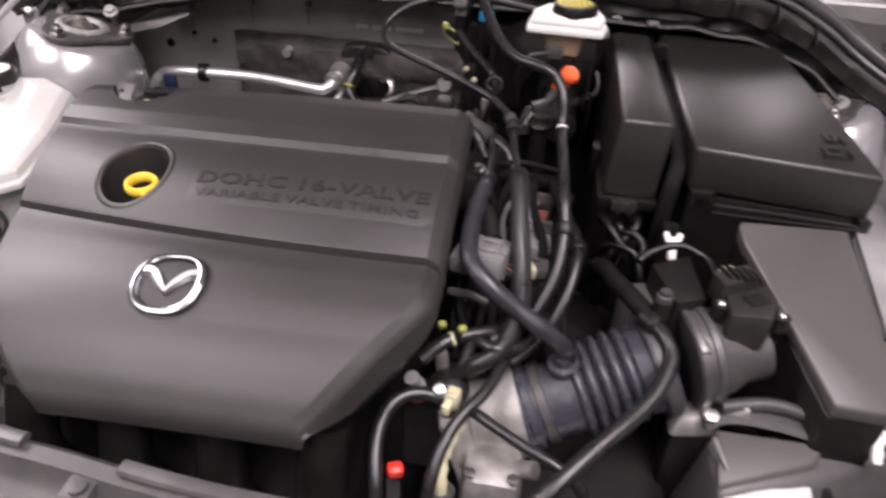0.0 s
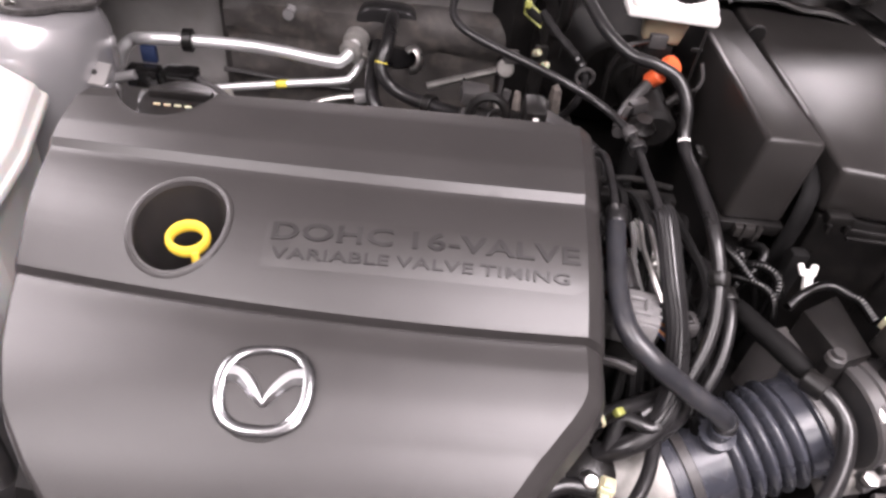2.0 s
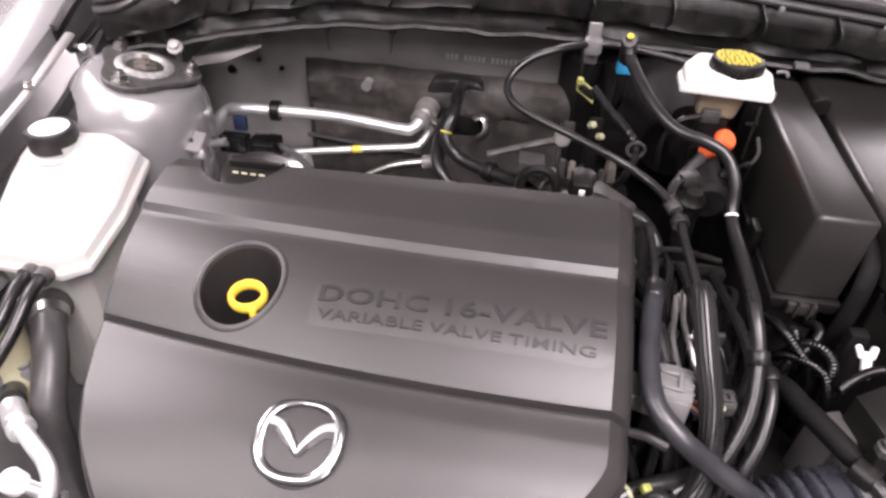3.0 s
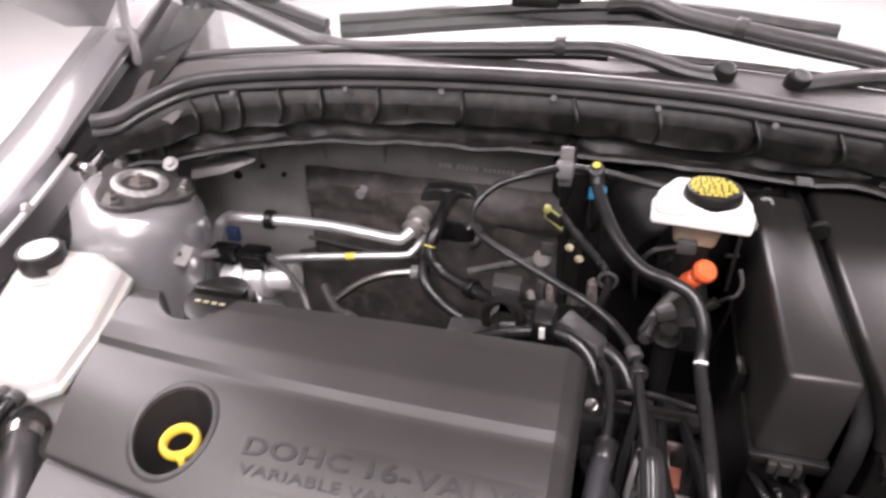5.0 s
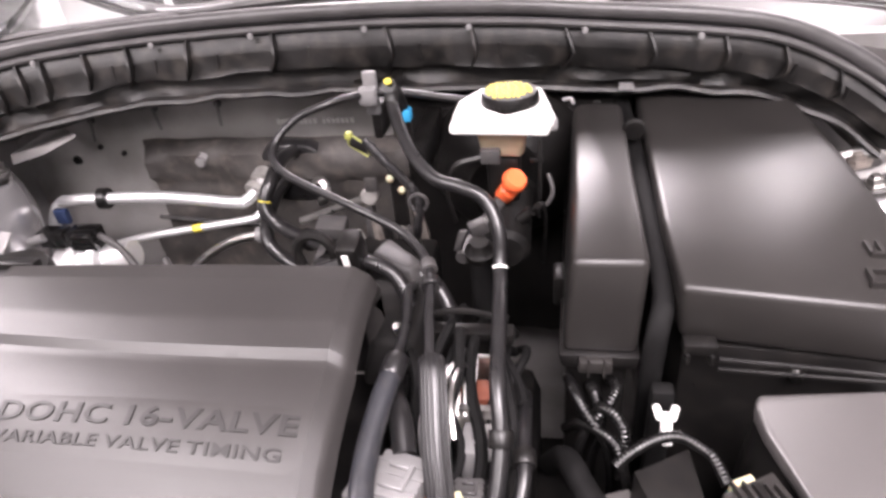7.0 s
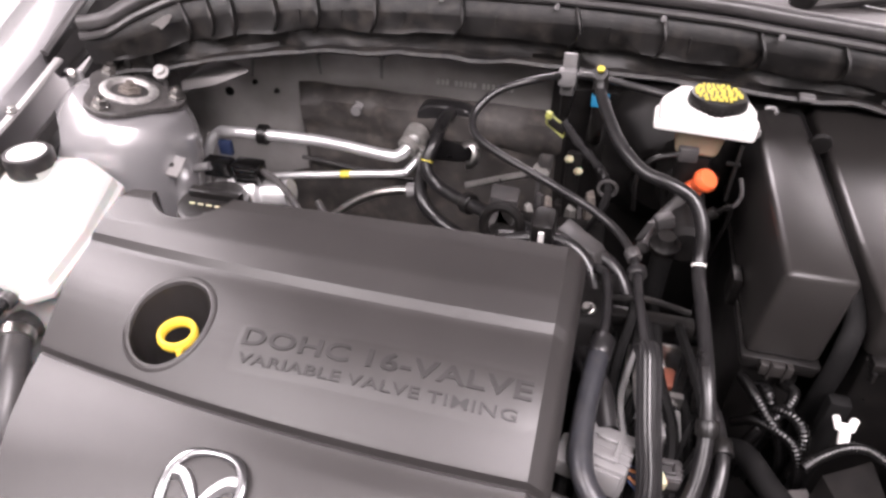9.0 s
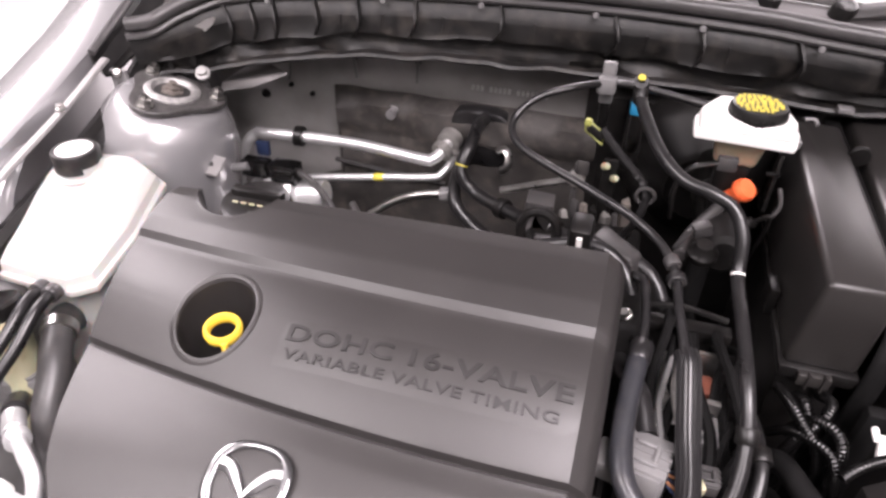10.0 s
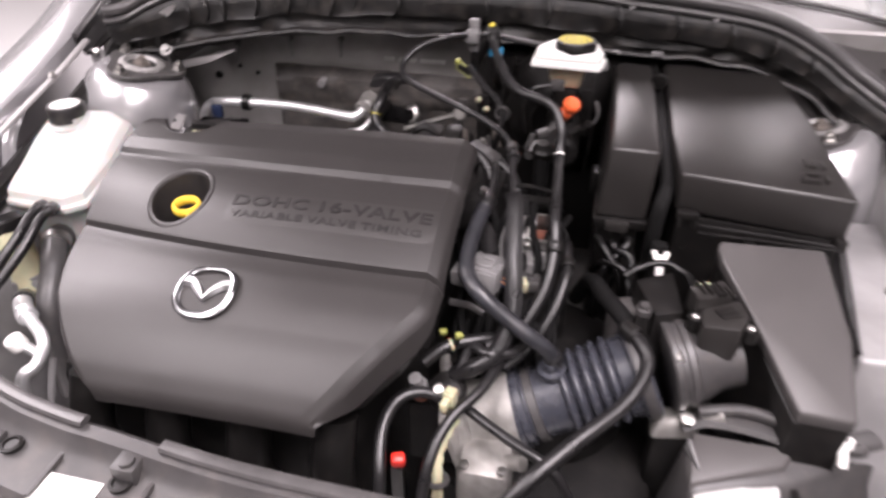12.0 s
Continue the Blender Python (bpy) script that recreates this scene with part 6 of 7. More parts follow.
def inner_guard():
    ob = thing("wheel_guard_panel", (0.44, 0.66, 0.55), "silver painted inner wing panel beside the air filter box", "panel")
    part("panel", hexa([(0.362, 0.56, 0.55), (0.50, 0.56, 0.55), (0.52, 0.90, 0.55), (0.41, 0.90, 0.55)], [(0.366, 0.60, 0.800), (0.45, 0.60, 0.800), (0.50, 0.88, 0.806), (0.412, 0.872, 0.806)], 0.006, 3), SHADEPAINT, ob)
    part("rim", tube([(0.367, 0.61, 0.797), (0.385, 0.72, 0.800), (0.409, 0.866, 0.803)], 0.005, 8, 6), BLACK, ob, "black rim strip")
    part("clip", lathe([(0.007, 0), (0.007, 0.003), (0, 0.004)], (0.43, 0.72, 0.803), (0, 0, 1), 12), BLACK, ob, "black push clip")


inner_guard()


def intake_duct():
    ob = thing("intake_duct", (0.10, 0.56, 0.66), "blue-black rubber bellows intake duct with clamps", "intake duct")
    a, b = V(0.035, 0.530, 0.722), V(0.176, 0.5685, 0.7795)
    d = (b - a).normalized()
    L = (b - a).length
    seg = 40
    # plain throat
    part("throat", lathe([(0.043, 0.0), (0.043, 0.006), (0.0385, 0.008), (0.0385, 0.056)], a, d, seg), DUCTBLUE, ob)
    part("throat_rim", lathe([(0.0385, 0.006), (0.0428, 0.007), (0.0428, 0.014), (0.0385, 0.015)], a, d, seg), DUCTBLUE, ob)
    prof = []
    n = 5
    for k in range(n * 12 + 1):
        s = k / (n * 12)
        prof.append((0.0365 + 0.0085 * abs(math.sin(math.pi * n * s)) ** 0.75 + 0.002 * s, 0.054 + 0.060 * s))
    part("bellows", lathe(prof, a, d, seg), DUCTBLUE, ob, "five deep rubber folds", 60)
    part("cuff", lathe([(0.038, 0.112), (0.0425, 0.115), (0.0435, L - 0.03), (0.049, L - 0.028), (0.049, L - 0.014), (0.046, L - 0.012)], a, d, seg), DUCTBLUE, ob)
    part("clamp", lathe([(0.0495, L - 0.027), (0.0505, L - 0.026), (0.0505, L - 0.017), (0.0495, L - 0.016)], a, d, seg), DKGREY, ob, "worm-drive clamp band")
    part("clamp", lathe([(0.0386, 0.018), (0.0408, 0.019), (0.0408, 0.027), (0.0386, 0.028)], a, d, seg), DKGREY, ob, "worm-drive clamp band")
    for x in (0.0, 0.7):
        way = Matrix.Rotation(x - 2.2, 3, d) @ d.orthogonal().normalized()
        part("clamp_lug", lathe([(0.004, -0.006), (0.005, -0.004), (0.005, 0.004), (0.004, 0.006)], a + d * 0.023 + way * 0.041, d.cross(way), 8), DKGREY, ob)
    n0 = a + d * 0.042
    part("nipple", lathe([(0.012, 0), (0.012, 0.010), (0.0145, 0.011), (0.0145, 0.015), (0.0095, 0.016), (0.0095, 0.026)], n0 + V(-0.004, -0.004, 0.033), (-0.1, -0.12, 1), 18), DUCTBLUE, ob)
    part("lug", turned(box(a.x - 0.002, a.y - 0.046, a.z - 0.012, a.x + 0.008, a.y - 0.036, a.z + 0.006, 0.002), a), DUCTBLUE, ob)


intake_duct()


def throttle_body():
    ob = thing("throttle_body", (0.0, 0.53, 0.60), "pale cast aluminium throttle body under the hoses", "throttle body")
    a, b = V(-0.026, 0.516, 0.704), V(0.037, 0.531, 0.723)
    d = (b - a).normalized()
    part("barrel", lathe([(0.040, 0), (0.050, 0.003), (0.050, 0.016), (0.046, 0.020), (0.044, 0.045), (0.047, 0.050), (0.047, 0.066)], a, d, 28), CAST, ob)
    part("flange", turned(box(-0.034, 0.465, 0.650, -0.018, 0.570, 0.758, 0.010), (-0.026, 0.517, 0.705), 0, -15, 12), CAST, ob)
    part("motor_housing", join(box(-0.012, 0.435, 0.66, 0.042, 0.49, 0.725, 0.012), box(-0.008, 0.42, 0.60, 0.036, 0.50, 0.67, 0.012)), CAST, ob)
    part("bright_stub", lathe([(0.008, 0), (0.008, 0.02), (0.006, 0.021), (0, 0.021)], (0.036, 0.462, 0.718), (0.8, -0.3, 0.5), 14), CAST, ob)
    for x, y in ((-0.004, 0.443), (0.034, 0.443), (0.034, 0.482)):
        part("screw", lathe([(0.005, 0), (0.005, 0.004), (0, 0.005)], (x, y, 0.7255), (0, 0, 1), 10), STEEL, ob)
    part("valve_cover", lathe([(0.03, 0), (0.03, 0.03), (0.026, 0.036), (0, 0.036)], (0.018, 0.40, 0.62), (0, -0.2, 1), 24), BLACK, ob)


throttle_body()


def air_sensor():
    ob = thing("air_flow_sensor", (0.205, 0.585, 0.72), "black air flow sensor housing with a plug and bright screws", "sensor")
    part("tube_body", lathe([(0.046, 0), (0.0485, 0.002), (0.0485, 0.007), (0.0455, 0.0085), (0.0455, 0.014), (0.0475, 0.0155), (0.0475, 0.021), (0.043, 0.024), (0.040, 0.036), (0.034, 0.050), (0.033, 0.070), (0, 0.070)], (0.1705, 0.567, 0.777), (0.92, 0.24, 0.20), 36), DKGREY, ob)
    part("clamp_screw", lathe([(0.0045, 0), (0.0045, 0.012), (0, 0.013)], (0.178, 0.535, 0.812), (-0.3, 0.9, 0.3), 10), STEEL, ob)
    top = [(0.193, 0.582), (0.233, 0.604), (0.239, 0.577), (0.228, 0.553), (0.192, 0.551)]
    part("cap", slab(top, 0.79, 0.846, 0.004), BOXPL, ob)
    part("label_plate", slab([(0.205, 0.578), (0.226, 0.588), (0.230, 0.574), (0.212, 0.566)], 0.845, 0.8475, 0.001), BLACK, ob)
    for k in range(3):
        part("ridge", turned(box(0.209, 0.5685 + 0.006 * k, 0.847, 0.227, 0.5705 + 0.006 * k, 0.8488), (0.218, 0.574, 0.848), 0, 0, 26), BOXPL, ob)
    socket = part("socket", hexa([(0.181, 0.597, 0.832), (0.188, 0.577, 0.832), (0.225, 0.596, 0.832), (0.216, 0.618, 0.832)], [(0.182, 0.597, 0.857), (0.189, 0.578, 0.857), (0.224, 0.596, 0.857), (0.216, 0.617, 0.857)], 0.002, 2), BOXPL, ob)
    for k, (w, hgt) in enumerate(((0.0018, 0.861), (0.0018, 0.862), (0.0050, 0.860), (0.0018, 0.862), (0.0018, 0.861))):
        u = 0.191 + 0.0065 * k
        part("rib", turned(box(u, 0.586, 0.856, u + w, 0.605, hgt, 0.0006), (u, 0.596, 0.858), 0, 0, 24), BLACK if k == 2 else BOXPL, socket)
    part("pale_plug", turned(box(0.190, 0.6075, 0.842, 0.206, 0.6135, 0.853, 0.001), (0.198, 0.61, 0.85), 0, 0, 27), CREAM, ob, "pale end of the plug")
    for x, y in ((0.188, 0.570), (0.238, 0.563)):
        part("screw", lathe([(0.0040, 0), (0.0040, 0.002), (0.003, 0.003), (0, 0.0035)], (x, y, 0.842), (0, 0, 1), 12), STEEL, ob, "bright screw")
        part("screw_boss", lathe([(0.0075, -0.014), (0.0075, 0.0), (0, 0.0)], (x, y, 0.842), (0, 0, 1), 12), BLACK, ob)
    return ob


air_sensor().location += V(0.009, 0.0, 0.006)


def resonator():
    ob = thing("resonator_box", (0.165, 0.62, 0.62), "black plastic resonator box behind the intake duct", "resonator")
    part("lid", hexa([(0.138, 0.620, 0.70), (0.158, 0.570, 0.70), (0.192, 0.584, 0.70), (0.182, 0.646, 0.70)], [(0.142, 0.622, 0.846), (0.161, 0.574, 0.840), (0.189, 0.586, 0.840), (0.181, 0.645, 0.846)], 0.002), BLACK, ob)
    part("flank", hexa([(0.126, 0.588, 0.62), (0.150, 0.596, 0.62), (0.142, 0.630, 0.62), (0.116, 0.624, 0.62)], [(0.128, 0.590, 0.812), (0.150, 0.598, 0.816), (0.142, 0.628, 0.820), (0.118, 0.622, 0.816)], 0.002), AIRPL, ob)
    part("bolt", lathe([(0.0075, 0), (0.0075, 0.006), (0.005, 0.007), (0.005, 0.011), (0, 0.012)], (0.149, 0.572, 0.842), (0, 0, 1), 14), DKGREY, ob)
    part("pillar", box(0.142, 0.565, 0.70, 0.156, 0.579, 0.843, 0.003), BLACK, ob)


resonator()
hose("breather_duct", [(0.085, 0.69, 0.76), (0.098, 0.655, 0.812), (0.112, 0.620, 0.822), (0.130, 0.590, 0.822), (0.146, 0.574, 0.815), (0.158, 0.562, 0.800)], 0.0095, TAPE, "thick matt black breather duct over the intake")
hose("drain_hose", [(0.135, 0.570, 0.822), (0.148, 0.552, 0.822), (0.157, 0.532, 0.814), (0.150, 0.508, 0.804), (0.132, 0.482, 0.794), (0.100, 0.449, 0.784), (0.064, 0.412, 0.768), (0.028, 0.382, 0.735)],
     0.0070, RUBBER, "thick black hose slanting down past the bellows", [(0.06, 0.018, 0.0100, BLACK, "collar")])


def white_clip(at, lean, label):
    x, y, z = at
    ob = thing("cable_clip", (x, y, z - 0.02), label, "clip", "white cable clips")
    part("stem", turned(box(x - 0.0040, y - 0.003, z - 0.020, x + 0.0040, y + 0.003, z + 0.004, 0.0016), at, lean), WHITE, ob)
    for w in (-1, 1):
        part("wing", turned(box(x + w * 0.0044 - 0.0028, y - 0.003, z - 0.001, x + w * 0.0044 + 0.0028, y + 0.003, z + 0.011, 0.002), at, lean, w * 24), WHITE, ob)


white_clip((0.170, 0.676, 0.840), -40, "white forked cable clip on a black post")
white_clip((0.345, 0.520, 0.758), -40, "white cable clip on the front conduit")
solo("clip_post", box(0.161, 0.694, 0.66, 0.179, 0.708, 0.846, 0.004), TAPE, "square black post behind the white clip", "post")


# ---- low front area ----
def front_right():
    ob = thing("headlamp_housing", (0.27, 0.48, 0.55), "grey moulded headlamp housing with a ledge and a pale tray", "headlamp housing")
    part("shell", hexa([(0.20, 0.40, 0.55), (0.42, 0.40, 0.55), (0.42, 0.55, 0.55), (0.19, 0.54, 0.55)], [(0.207, 0.460, 0.728), (0.30, 0.492, 0.728), (0.385, 0.535, 0.730), (0.205, 0.515, 0.738)], 0.008, 3), DKGREY, ob)
    part("ledge", tube([(0.200, 0.530, 0.742), (0.225, 0.537, 0.748), (0.265, 0.536, 0.748), (0.300, 0.531, 0.746), (0.330, 0.530, 0.744), (0.360, 0.538, 0.744), (0.386, 0.552, 0.742)], 0.012, 8, 6, flat=0.5), DKGREY, ob, "rounded ledge")
    part("sloping_panel", hexa([(0.206, 0.462, 0.722), (0.298, 0.500, 0.722), (0.310, 0.524, 0.734), (0.212, 0.522, 0.736)], [(0.207, 0.466, 0.734), (0.296, 0.503, 0.734), (0.306, 0.521, 0.742), (0.212, 0.519, 0.744)], 0.003), AIRPL, ob)
    part("fin", hexa([(0.204, 0.505, 0.735), (0.214, 0.478, 0.73), (0.218, 0.480, 0.73), (0.208, 0.508, 0.735)], [(0.205, 0.505, 0.749), (0.214, 0.479, 0.741), (0.217, 0.480, 0.741), (0.208, 0.507, 0.749)], 0.001, 1), GREY, ob)
    part("pale_tray", hexa([(0.212, 0.400, 0.70), (0.292, 0.420, 0.70), (0.294, 0.498, 0.715), (0.210, 0.462, 0.715)], [(0.214, 0.402, 0.708), (0.290, 0.422, 0.708), (0.292, 0.495, 0.726), (0.212, 0.460, 0.726)], 0.002), PALEPL, ob, "pale panel facing up")
    part("cavity_wall", box(0.302, 0.43, 0.60, 0.310, 0.50, 0.722, 0.002), BLACK, ob)
    ob = thing("duct_bracket", (0.19, 0.525, 0.60), "pale cast bracket below the intake clamp", "bracket")
    part("casting", join(hexa([(0.172, 0.518, 0.722), (0.222, 0.528, 0.722), (0.222, 0.560, 0.722), (0.172, 0.555, 0.722)], [(0.178, 0.523, 0.744), (0.215, 0.530, 0.750), (0.218, 0.552, 0.752), (0.180, 0.548, 0.744)], 0.006),
                         lathe([(0.010, 0), (0.010, 0.02), (0, 0.02)], (0.222, 0.540, 0.748), (0.9, 0, 0.3), 14)), CAST, ob)
    part("leg", box(0.178, 0.525, 0.60, 0.215, 0.555, 0.725, 0.004), ENGINE, ob)
    part("bolt", lathe([(0.007, 0), (0.007, 0.006), (0, 0.007)], (0.205, 0.525, 0.752), (0, -0.3, 1), 6), STEEL, ob)


front_right()
corrugated([(0.215, 0.535, 0.757), (0.26, 0.543, 0.760), (0.300, 0.535, 0.758), (0.331, 0.525, 0.752), (0.365, 0.530, 0.745), (0.38, 0.56, 0.72)], 0.0065, DKGREY, "dark conduit lying along the headlamp housing")
hose("small_hose", [(-0.024, 0.515, 0.78), (-0.015, 0.53, 0.80), (0.005, 0.522, 0.802), (0.029, 0.534, 0.80), (0.045, 0.562, 0.80)], 0.0058, RUBBER, "thin black hose looping over the throttle body")
hose("purge_hose", [(-0.060, 0.508, 0.79), (-0.035, 0.526, 0.803), (0.016, 0.552, 0.803), (0.050, 0.575, 0.80)], 0.0066, RUBBER, "dull black purge hose below the coolant hose", [(0.34, 0.004, 0.0069, CREAM, "pale_mark")])
hose("vent_hose", [(0.028, 0.560, 0.775), (0.016, 0.530, 0.785), (0.002, 0.492, 0.781), (-0.022, 0.455, 0.770), (-0.034, 0.420, 0.745), (-0.035, 0.39, 0.70), (-0.03, 0.38, 0.64)], 0.0056, RUBBER, "black rubber vent hose running down the front")
hose("breather_hose", [(-0.030, 0.488, 0.765), (-0.059, 0.488, 0.768), (-0.079, 0.475, 0.764), (-0.086, 0.445, 0.752), (-0.078, 0.405, 0.72), (-0.075, 0.39, 0.66)], 0.0062, RUBBER, "thin black hose arching below the cover")
hose("earth_cable", [(-0.010, 0.480, 0.765), (0.033, 0.457, 0.760), (0.078, 0.437, 0.752), (0.10, 0.43, 0.72)], 0.0052, RUBBER, "stiff black cable across the throttle body")


def small_plugs():
    ob = thing("yellow_plug", (-0.027, 0.482, 0.70), "yellow-cream cable plug under the cover's edge", "connector")
    part("housing", turned(join(box(-0.0335, 0.480, 0.760, -0.0215, 0.493, 0.779, 0.002), box(-0.032, 0.470, 0.762, -0.0245, 0.482, 0.774, 0.002)), (-0.027, 0.485, 0.77), 0, 0, -15), CREAM, ob)
    part("latch", turned(box(-0.0315, 0.482, 0.778, -0.0245, 0.490, 0.7815, 0.001), (-0.027, 0.485, 0.77), 0, 0, -15), CREAM, ob)
    part("stalk", box(-0.033, 0.475, 0.70, -0.022, 0.492, 0.758), BLACK, ob)
    ob = thing("red_plug", (-0.068, 0.436, 0.66), "small red plastic plug on a black hose end", "connector")
    part("cap", turned(box(-0.076, 0.430, 0.717, -0.061, 0.442, 0.732, 0.004), (-0.068, 0.436, 0.725), 10, 0, 20), RED, ob)
    part("stalk", box(-0.075, 0.431, 0.66, -0.063, 0.441, 0.717), BLACK, ob)
    ob = thing("coil_plug", (-0.055, 0.505, 0.70), "grey and rust-red round fitting under the cover's edge", "fitting")
    part("collar", lathe([(0.009, 0), (0.009, 0.022), (0.007, 0.024), (0.007, 0.034), (0, 0.034)], (-0.060, 0.507, 0.745), (-0.2, -0.3, 1), 18), GREY, ob)
    part("band", lathe([(0.0105, 0.004), (0.0105, 0.018), (0.009, 0.019)], (-0.060, 0.507, 0.740), (-0.2, -0.3, 1), 18), RUST, ob, "rust-red band")
    part("knob", lathe([(0.020, 0), (0.022, 0.01), (0.020, 0.03), (0.012, 0.036), (0, 0.037)], (-0.034, 0.515, 0.735), (0, -0.4, 1), 20), BLACK, ob)
    part("pin", lathe([(0.007, 0), (0.007, 0.012), (0.005, 0.016), (0, 0.017)], (-0.038, 0.497, 0.765), (-0.1, -0.6, 0.8), 12), STEEL, ob)
    part("base", box(-0.075, 0.49, 0.66, -0.02, 0.53, 0.748, 0.006), ENGINE, ob)
    ob = thing("tag_string", (-0.022, 0.44, 0.66), "pale yellow taped cable hanging by the throttle body", "cable")
    part("tape", tube([(-0.018, 0.468, 0.762), (-0.024, 0.452, 0.755), (-0.028, 0.438, 0.742), (-0.026, 0.424, 0.72), (-0.024, 0.42, 0.66)], 0.0055, 8, 6, shape=lambda s: 1 + 0.15 * math.sin(s * 60)), CREAM, ob)
    part("ring", tube([V(-0.028 + 0.011 * math.cos(a), 0.425 + 0.009 * math.sin(a), 0.722) for a in [2 * math.pi * k / 16 for k in range(17)]], 0.003, 6, 1, smooth=False), DKGREY, ob)


def lime_tips():
    for x, y, z in ((-0.047, 0.540, 0.806), (-0.026, 0.520, 0.822)):
        ob = thing("lime_tip", (x, y, z - 0.03), "small yellow-green plug tip beside the cover", "plug", "yellow-green plug tips")
        part("tip", turned(box(x - 0.0036, y - 0.003, z - 0.003, x + 0.0036, y + 0.003, z + 0.003, 0.001), (x, y, z), 15, 10, 30), LIME, ob)
        part("stalk", tube([(x, y, z - 0.002), (x - 0.004, y + 0.004, z - 0.015), (x - 0.006, y + 0.006, z - 0.04)], 0.003, 7, 4), BLACK, ob)


small_plugs()
lime_tips()


def dipstick_rod():
    ob = thing("drain_rod", (-0.50, 0.455, 0.655), "thin pale metal rod with a rusty end beside the engine", "rod")
    part("rod", tube([(-0.505, 0.487, 0.72), (-0.502, 0.470, 0.695), (-0.499, 0.456, 0.672)], 0.0042, 8, 4), GREY, ob)
    part("end", lathe([(0.007, -0.006), (0.009, -0.003), (0.009, 0.006), (0.005, 0.009), (0, 0.009)], (-0.498, 0.454, 0.668), (0.2, -0.6, -0.7), 12), RUSTY, ob, "rusty steel end")


dipstick_rod()


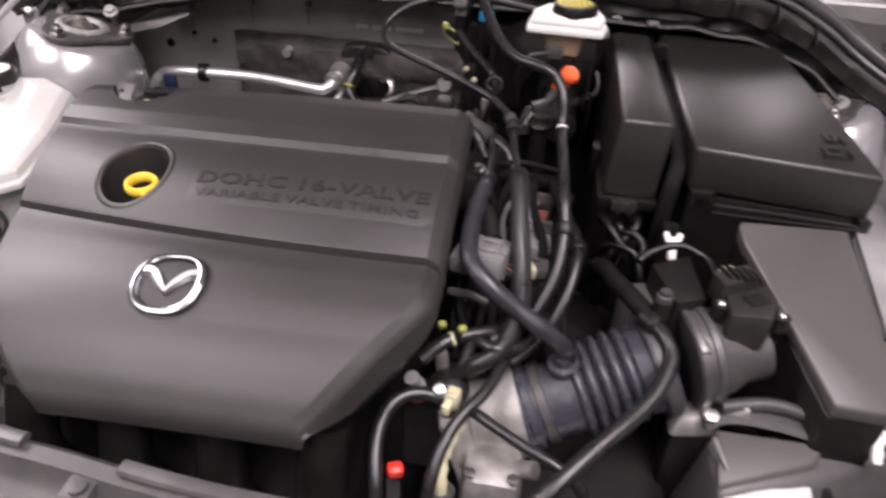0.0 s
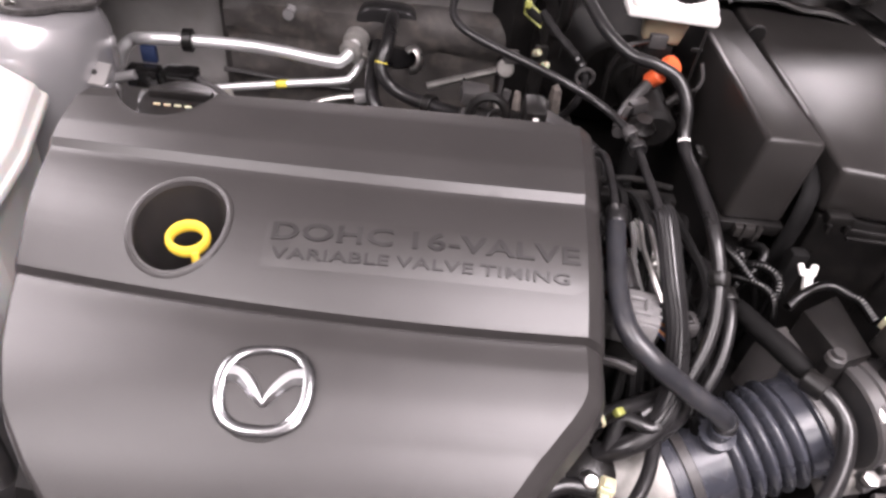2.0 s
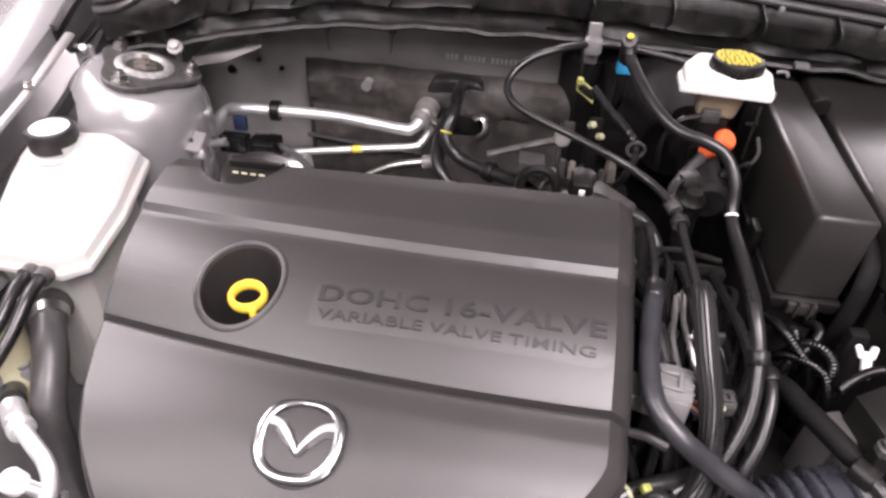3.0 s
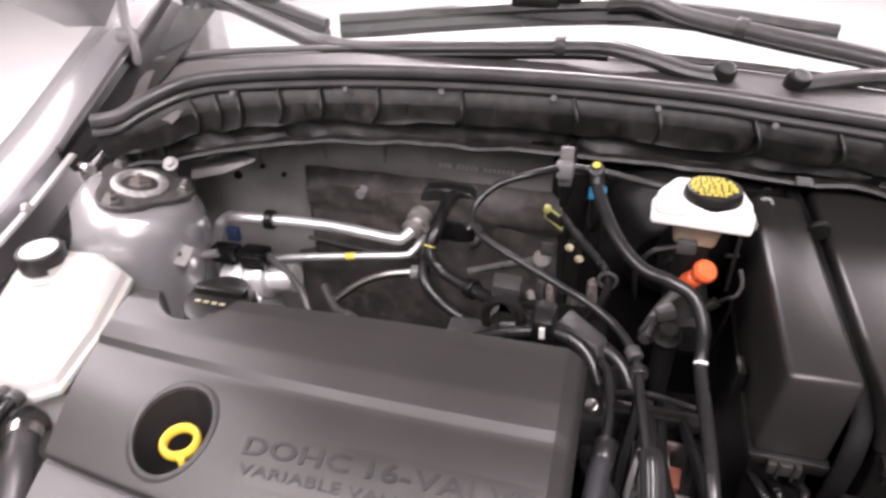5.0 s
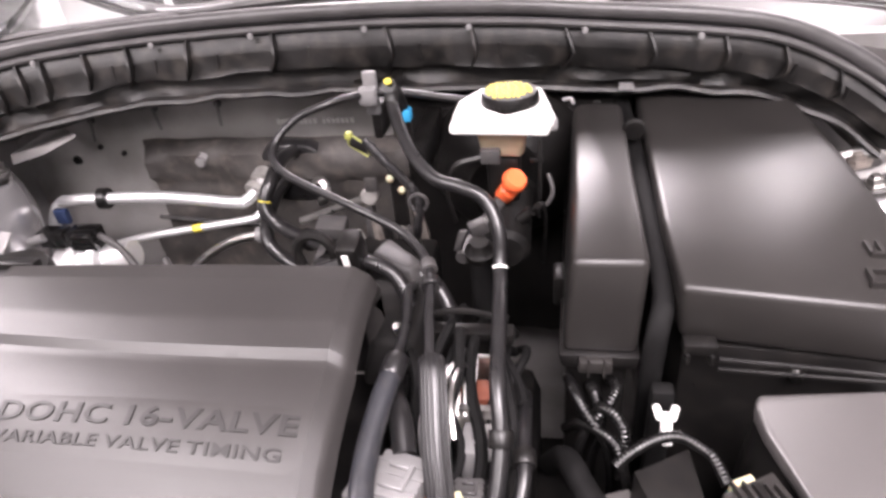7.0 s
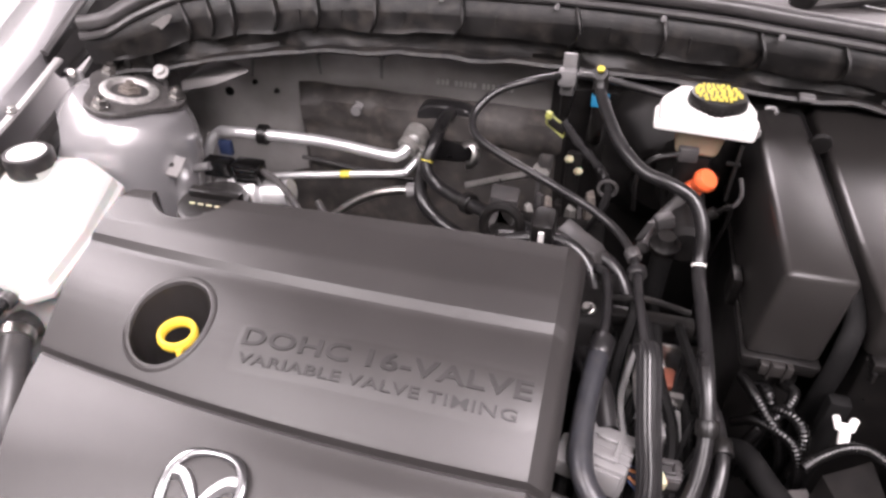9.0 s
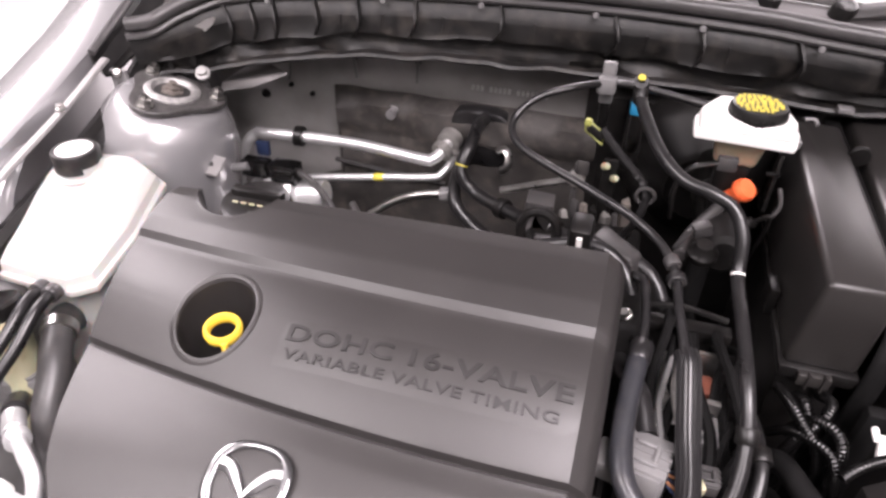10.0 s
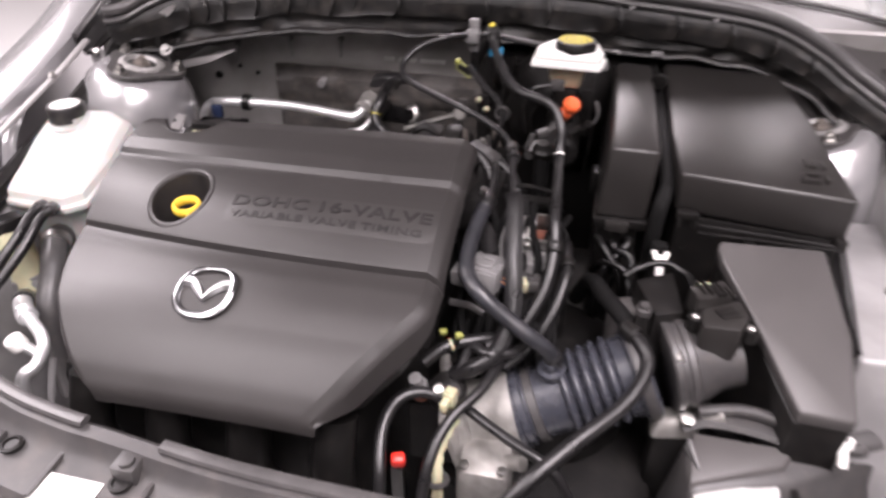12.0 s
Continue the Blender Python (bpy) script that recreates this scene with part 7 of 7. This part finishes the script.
# ---- fuel rail and small fittings behind the cover ----
def rail_fittings():
    ob = thing("fuel_rail", (-0.13, 0.86, 0.72), "dull cast rail with steel pipes behind the cover", "fuel rail")
    part("casting", join(box(-0.20, 0.835, 0.80, -0.05, 0.865, 0.835, 0.008), box(-0.155, 0.84, 0.83, -0.12, 0.875, 0.862, 0.006), box(-0.19, 0.82, 0.72, -0.06, 0.87, 0.805, 0.01)), DKGREY, ob)
    part("link_rod", tube([(-0.192, 0.915, 0.858), (-0.150, 0.915, 0.874), (-0.112, 0.915, 0.888)], 0.0042, 8, 5), STEEL, ob, "slanting bright steel rod")
    part("rod_end", lathe([(0.008, -0.006), (0.010, -0.004), (0.010, 0.004), (0.008, 0.006)], (-0.108, 0.915, 0.890), (0, -1, 0.2), 14), CAST, ob)
    part("upright", join(box(-0.112, 0.912, 0.80, -0.107, 0.925, 0.905, 0.001), box(-0.110, 0.908, 0.898, -0.096, 0.912, 0.915, 0.002)), DKGREY, ob, "thin grey bracket")
    part("rail_foot", box(-0.125, 0.86, 0.78, -0.098, 0.93, 0.805, 0.004), ENGINE, ob)
    for x, z in ((-0.080, 0.917), (-0.069, 0.904)):
        part("stud", lathe([(0.0042, 0), (0.0042, 0.008), (0.003, 0.011), (0, 0.012)], (x, 0.902, z), (0.3, -1, 0.6), 10), CREAM, ob)
    rnd = random.Random(31)
    for k in range(7):
        x, y, z = -0.112 + 0.010 * k + rnd.uniform(-0.003, 0.003), 0.885 + rnd.uniform(-0.008, 0.008), 0.866 + rnd.uniform(-0.010, 0.014)
        a, b = rnd.uniform(0.003, 0.006), rnd.uniform(0.004, 0.009)
        part("lug", turned(hexa([(x - a, y - b, z - 0.030), (x + a, y - b, z - 0.030), (x + a, y + b, z - 0.030), (x - a, y + b, z - 0.030)], [(x - a * 0.7, y - b * 0.6, z + b), (x + a * 0.8, y - b * 0.7, z + b * 0.8), (x + a * 0.6, y + b * 0.7, z + b), (x - a * 0.7, y + b * 0.5, z + b * 0.7)], 0.0012, 2), (x, y, z), rnd.uniform(-14, 14), rnd.uniform(-14, 14), rnd.uniform(0, 60)), (CAST, DKGREY, RUSTY, BLACK)[k % 4], ob)
    part("stud_plate", box(-0.082, 0.904, 0.80, -0.066, 0.91, 0.925, 0.003), BLACK, ob)
    ob = thing("hose_clip", (-0.088, 0.80, 0.86), "black hose clip block with a white mark", "clip")
    part("block", turned(box(-0.100, 0.770, 0.885, -0.078, 0.800, 0.925, 0.006), (-0.09, 0.785, 0.905), 12), BLACK, ob)
    part("mark", turned(box(-0.0915, 0.7672, 0.906, -0.0865, 0.7692, 0.920), (-0.09, 0.785, 0.905), 12), WHITE, ob, "white paint mark")
    part("loop", tube([V(-0.130 + 0.018 * math.cos(a), 0.80, 0.893 + 0.022 * math.sin(a)) for a in [math.radians(-30 + 15 * k) for k in range(17)]], 0.005, 8, 1, smooth=False), BLACK, ob, "black open loop")
    part("stem", box(-0.135, 0.79, 0.80, -0.08, 0.805, 0.888, 0.004), BLACK, ob)
    hose("bypass_hose", [(-0.16, 0.80, 0.86), (-0.12, 0.79, 0.885), (-0.075, 0.785, 0.897), (-0.045, 0.772, 0.885), (-0.030, 0.745, 0.855), (-0.028, 0.72, 0.80)], 0.0065, RUBBER, "black bypass hose bending down beside the cover")
    hose("bypass_hose", [(-0.15, 0.83, 0.84), (-0.10, 0.82, 0.868), (-0.06, 0.81, 0.878), (-0.02, 0.79, 0.872), (0.0, 0.765, 0.84), (0.0, 0.75, 0.78)], 0.0075, RUBBER, "black bypass hose bending down beside the cover")
    ob = thing("grey_plug", (-0.06, 0.83, 0.82), "grey cable plug behind the cover", "connector")
    part("housing", turned(box(-0.155, 0.862, 0.868, -0.125, 0.885, 0.884, 0.002), (-0.14, 0.87, 0.875), 8, 6, 5), DKGREY, ob)
    part("wedge", hexa([(-0.085, 0.80, 0.86), (-0.03, 0.775, 0.86), (-0.02, 0.80, 0.86), (-0.07, 0.84, 0.86)], [(-0.078, 0.808, 0.893), (-0.04, 0.785, 0.888), (-0.03, 0.80, 0.888), (-0.068, 0.832, 0.893)], 0.003), DKGREY, ob, "dark grey bracket wedge")
    part("stand", box(-0.15, 0.80, 0.80, -0.03, 0.88, 0.862, 0.006), ENGINE, ob)


rail_fittings()
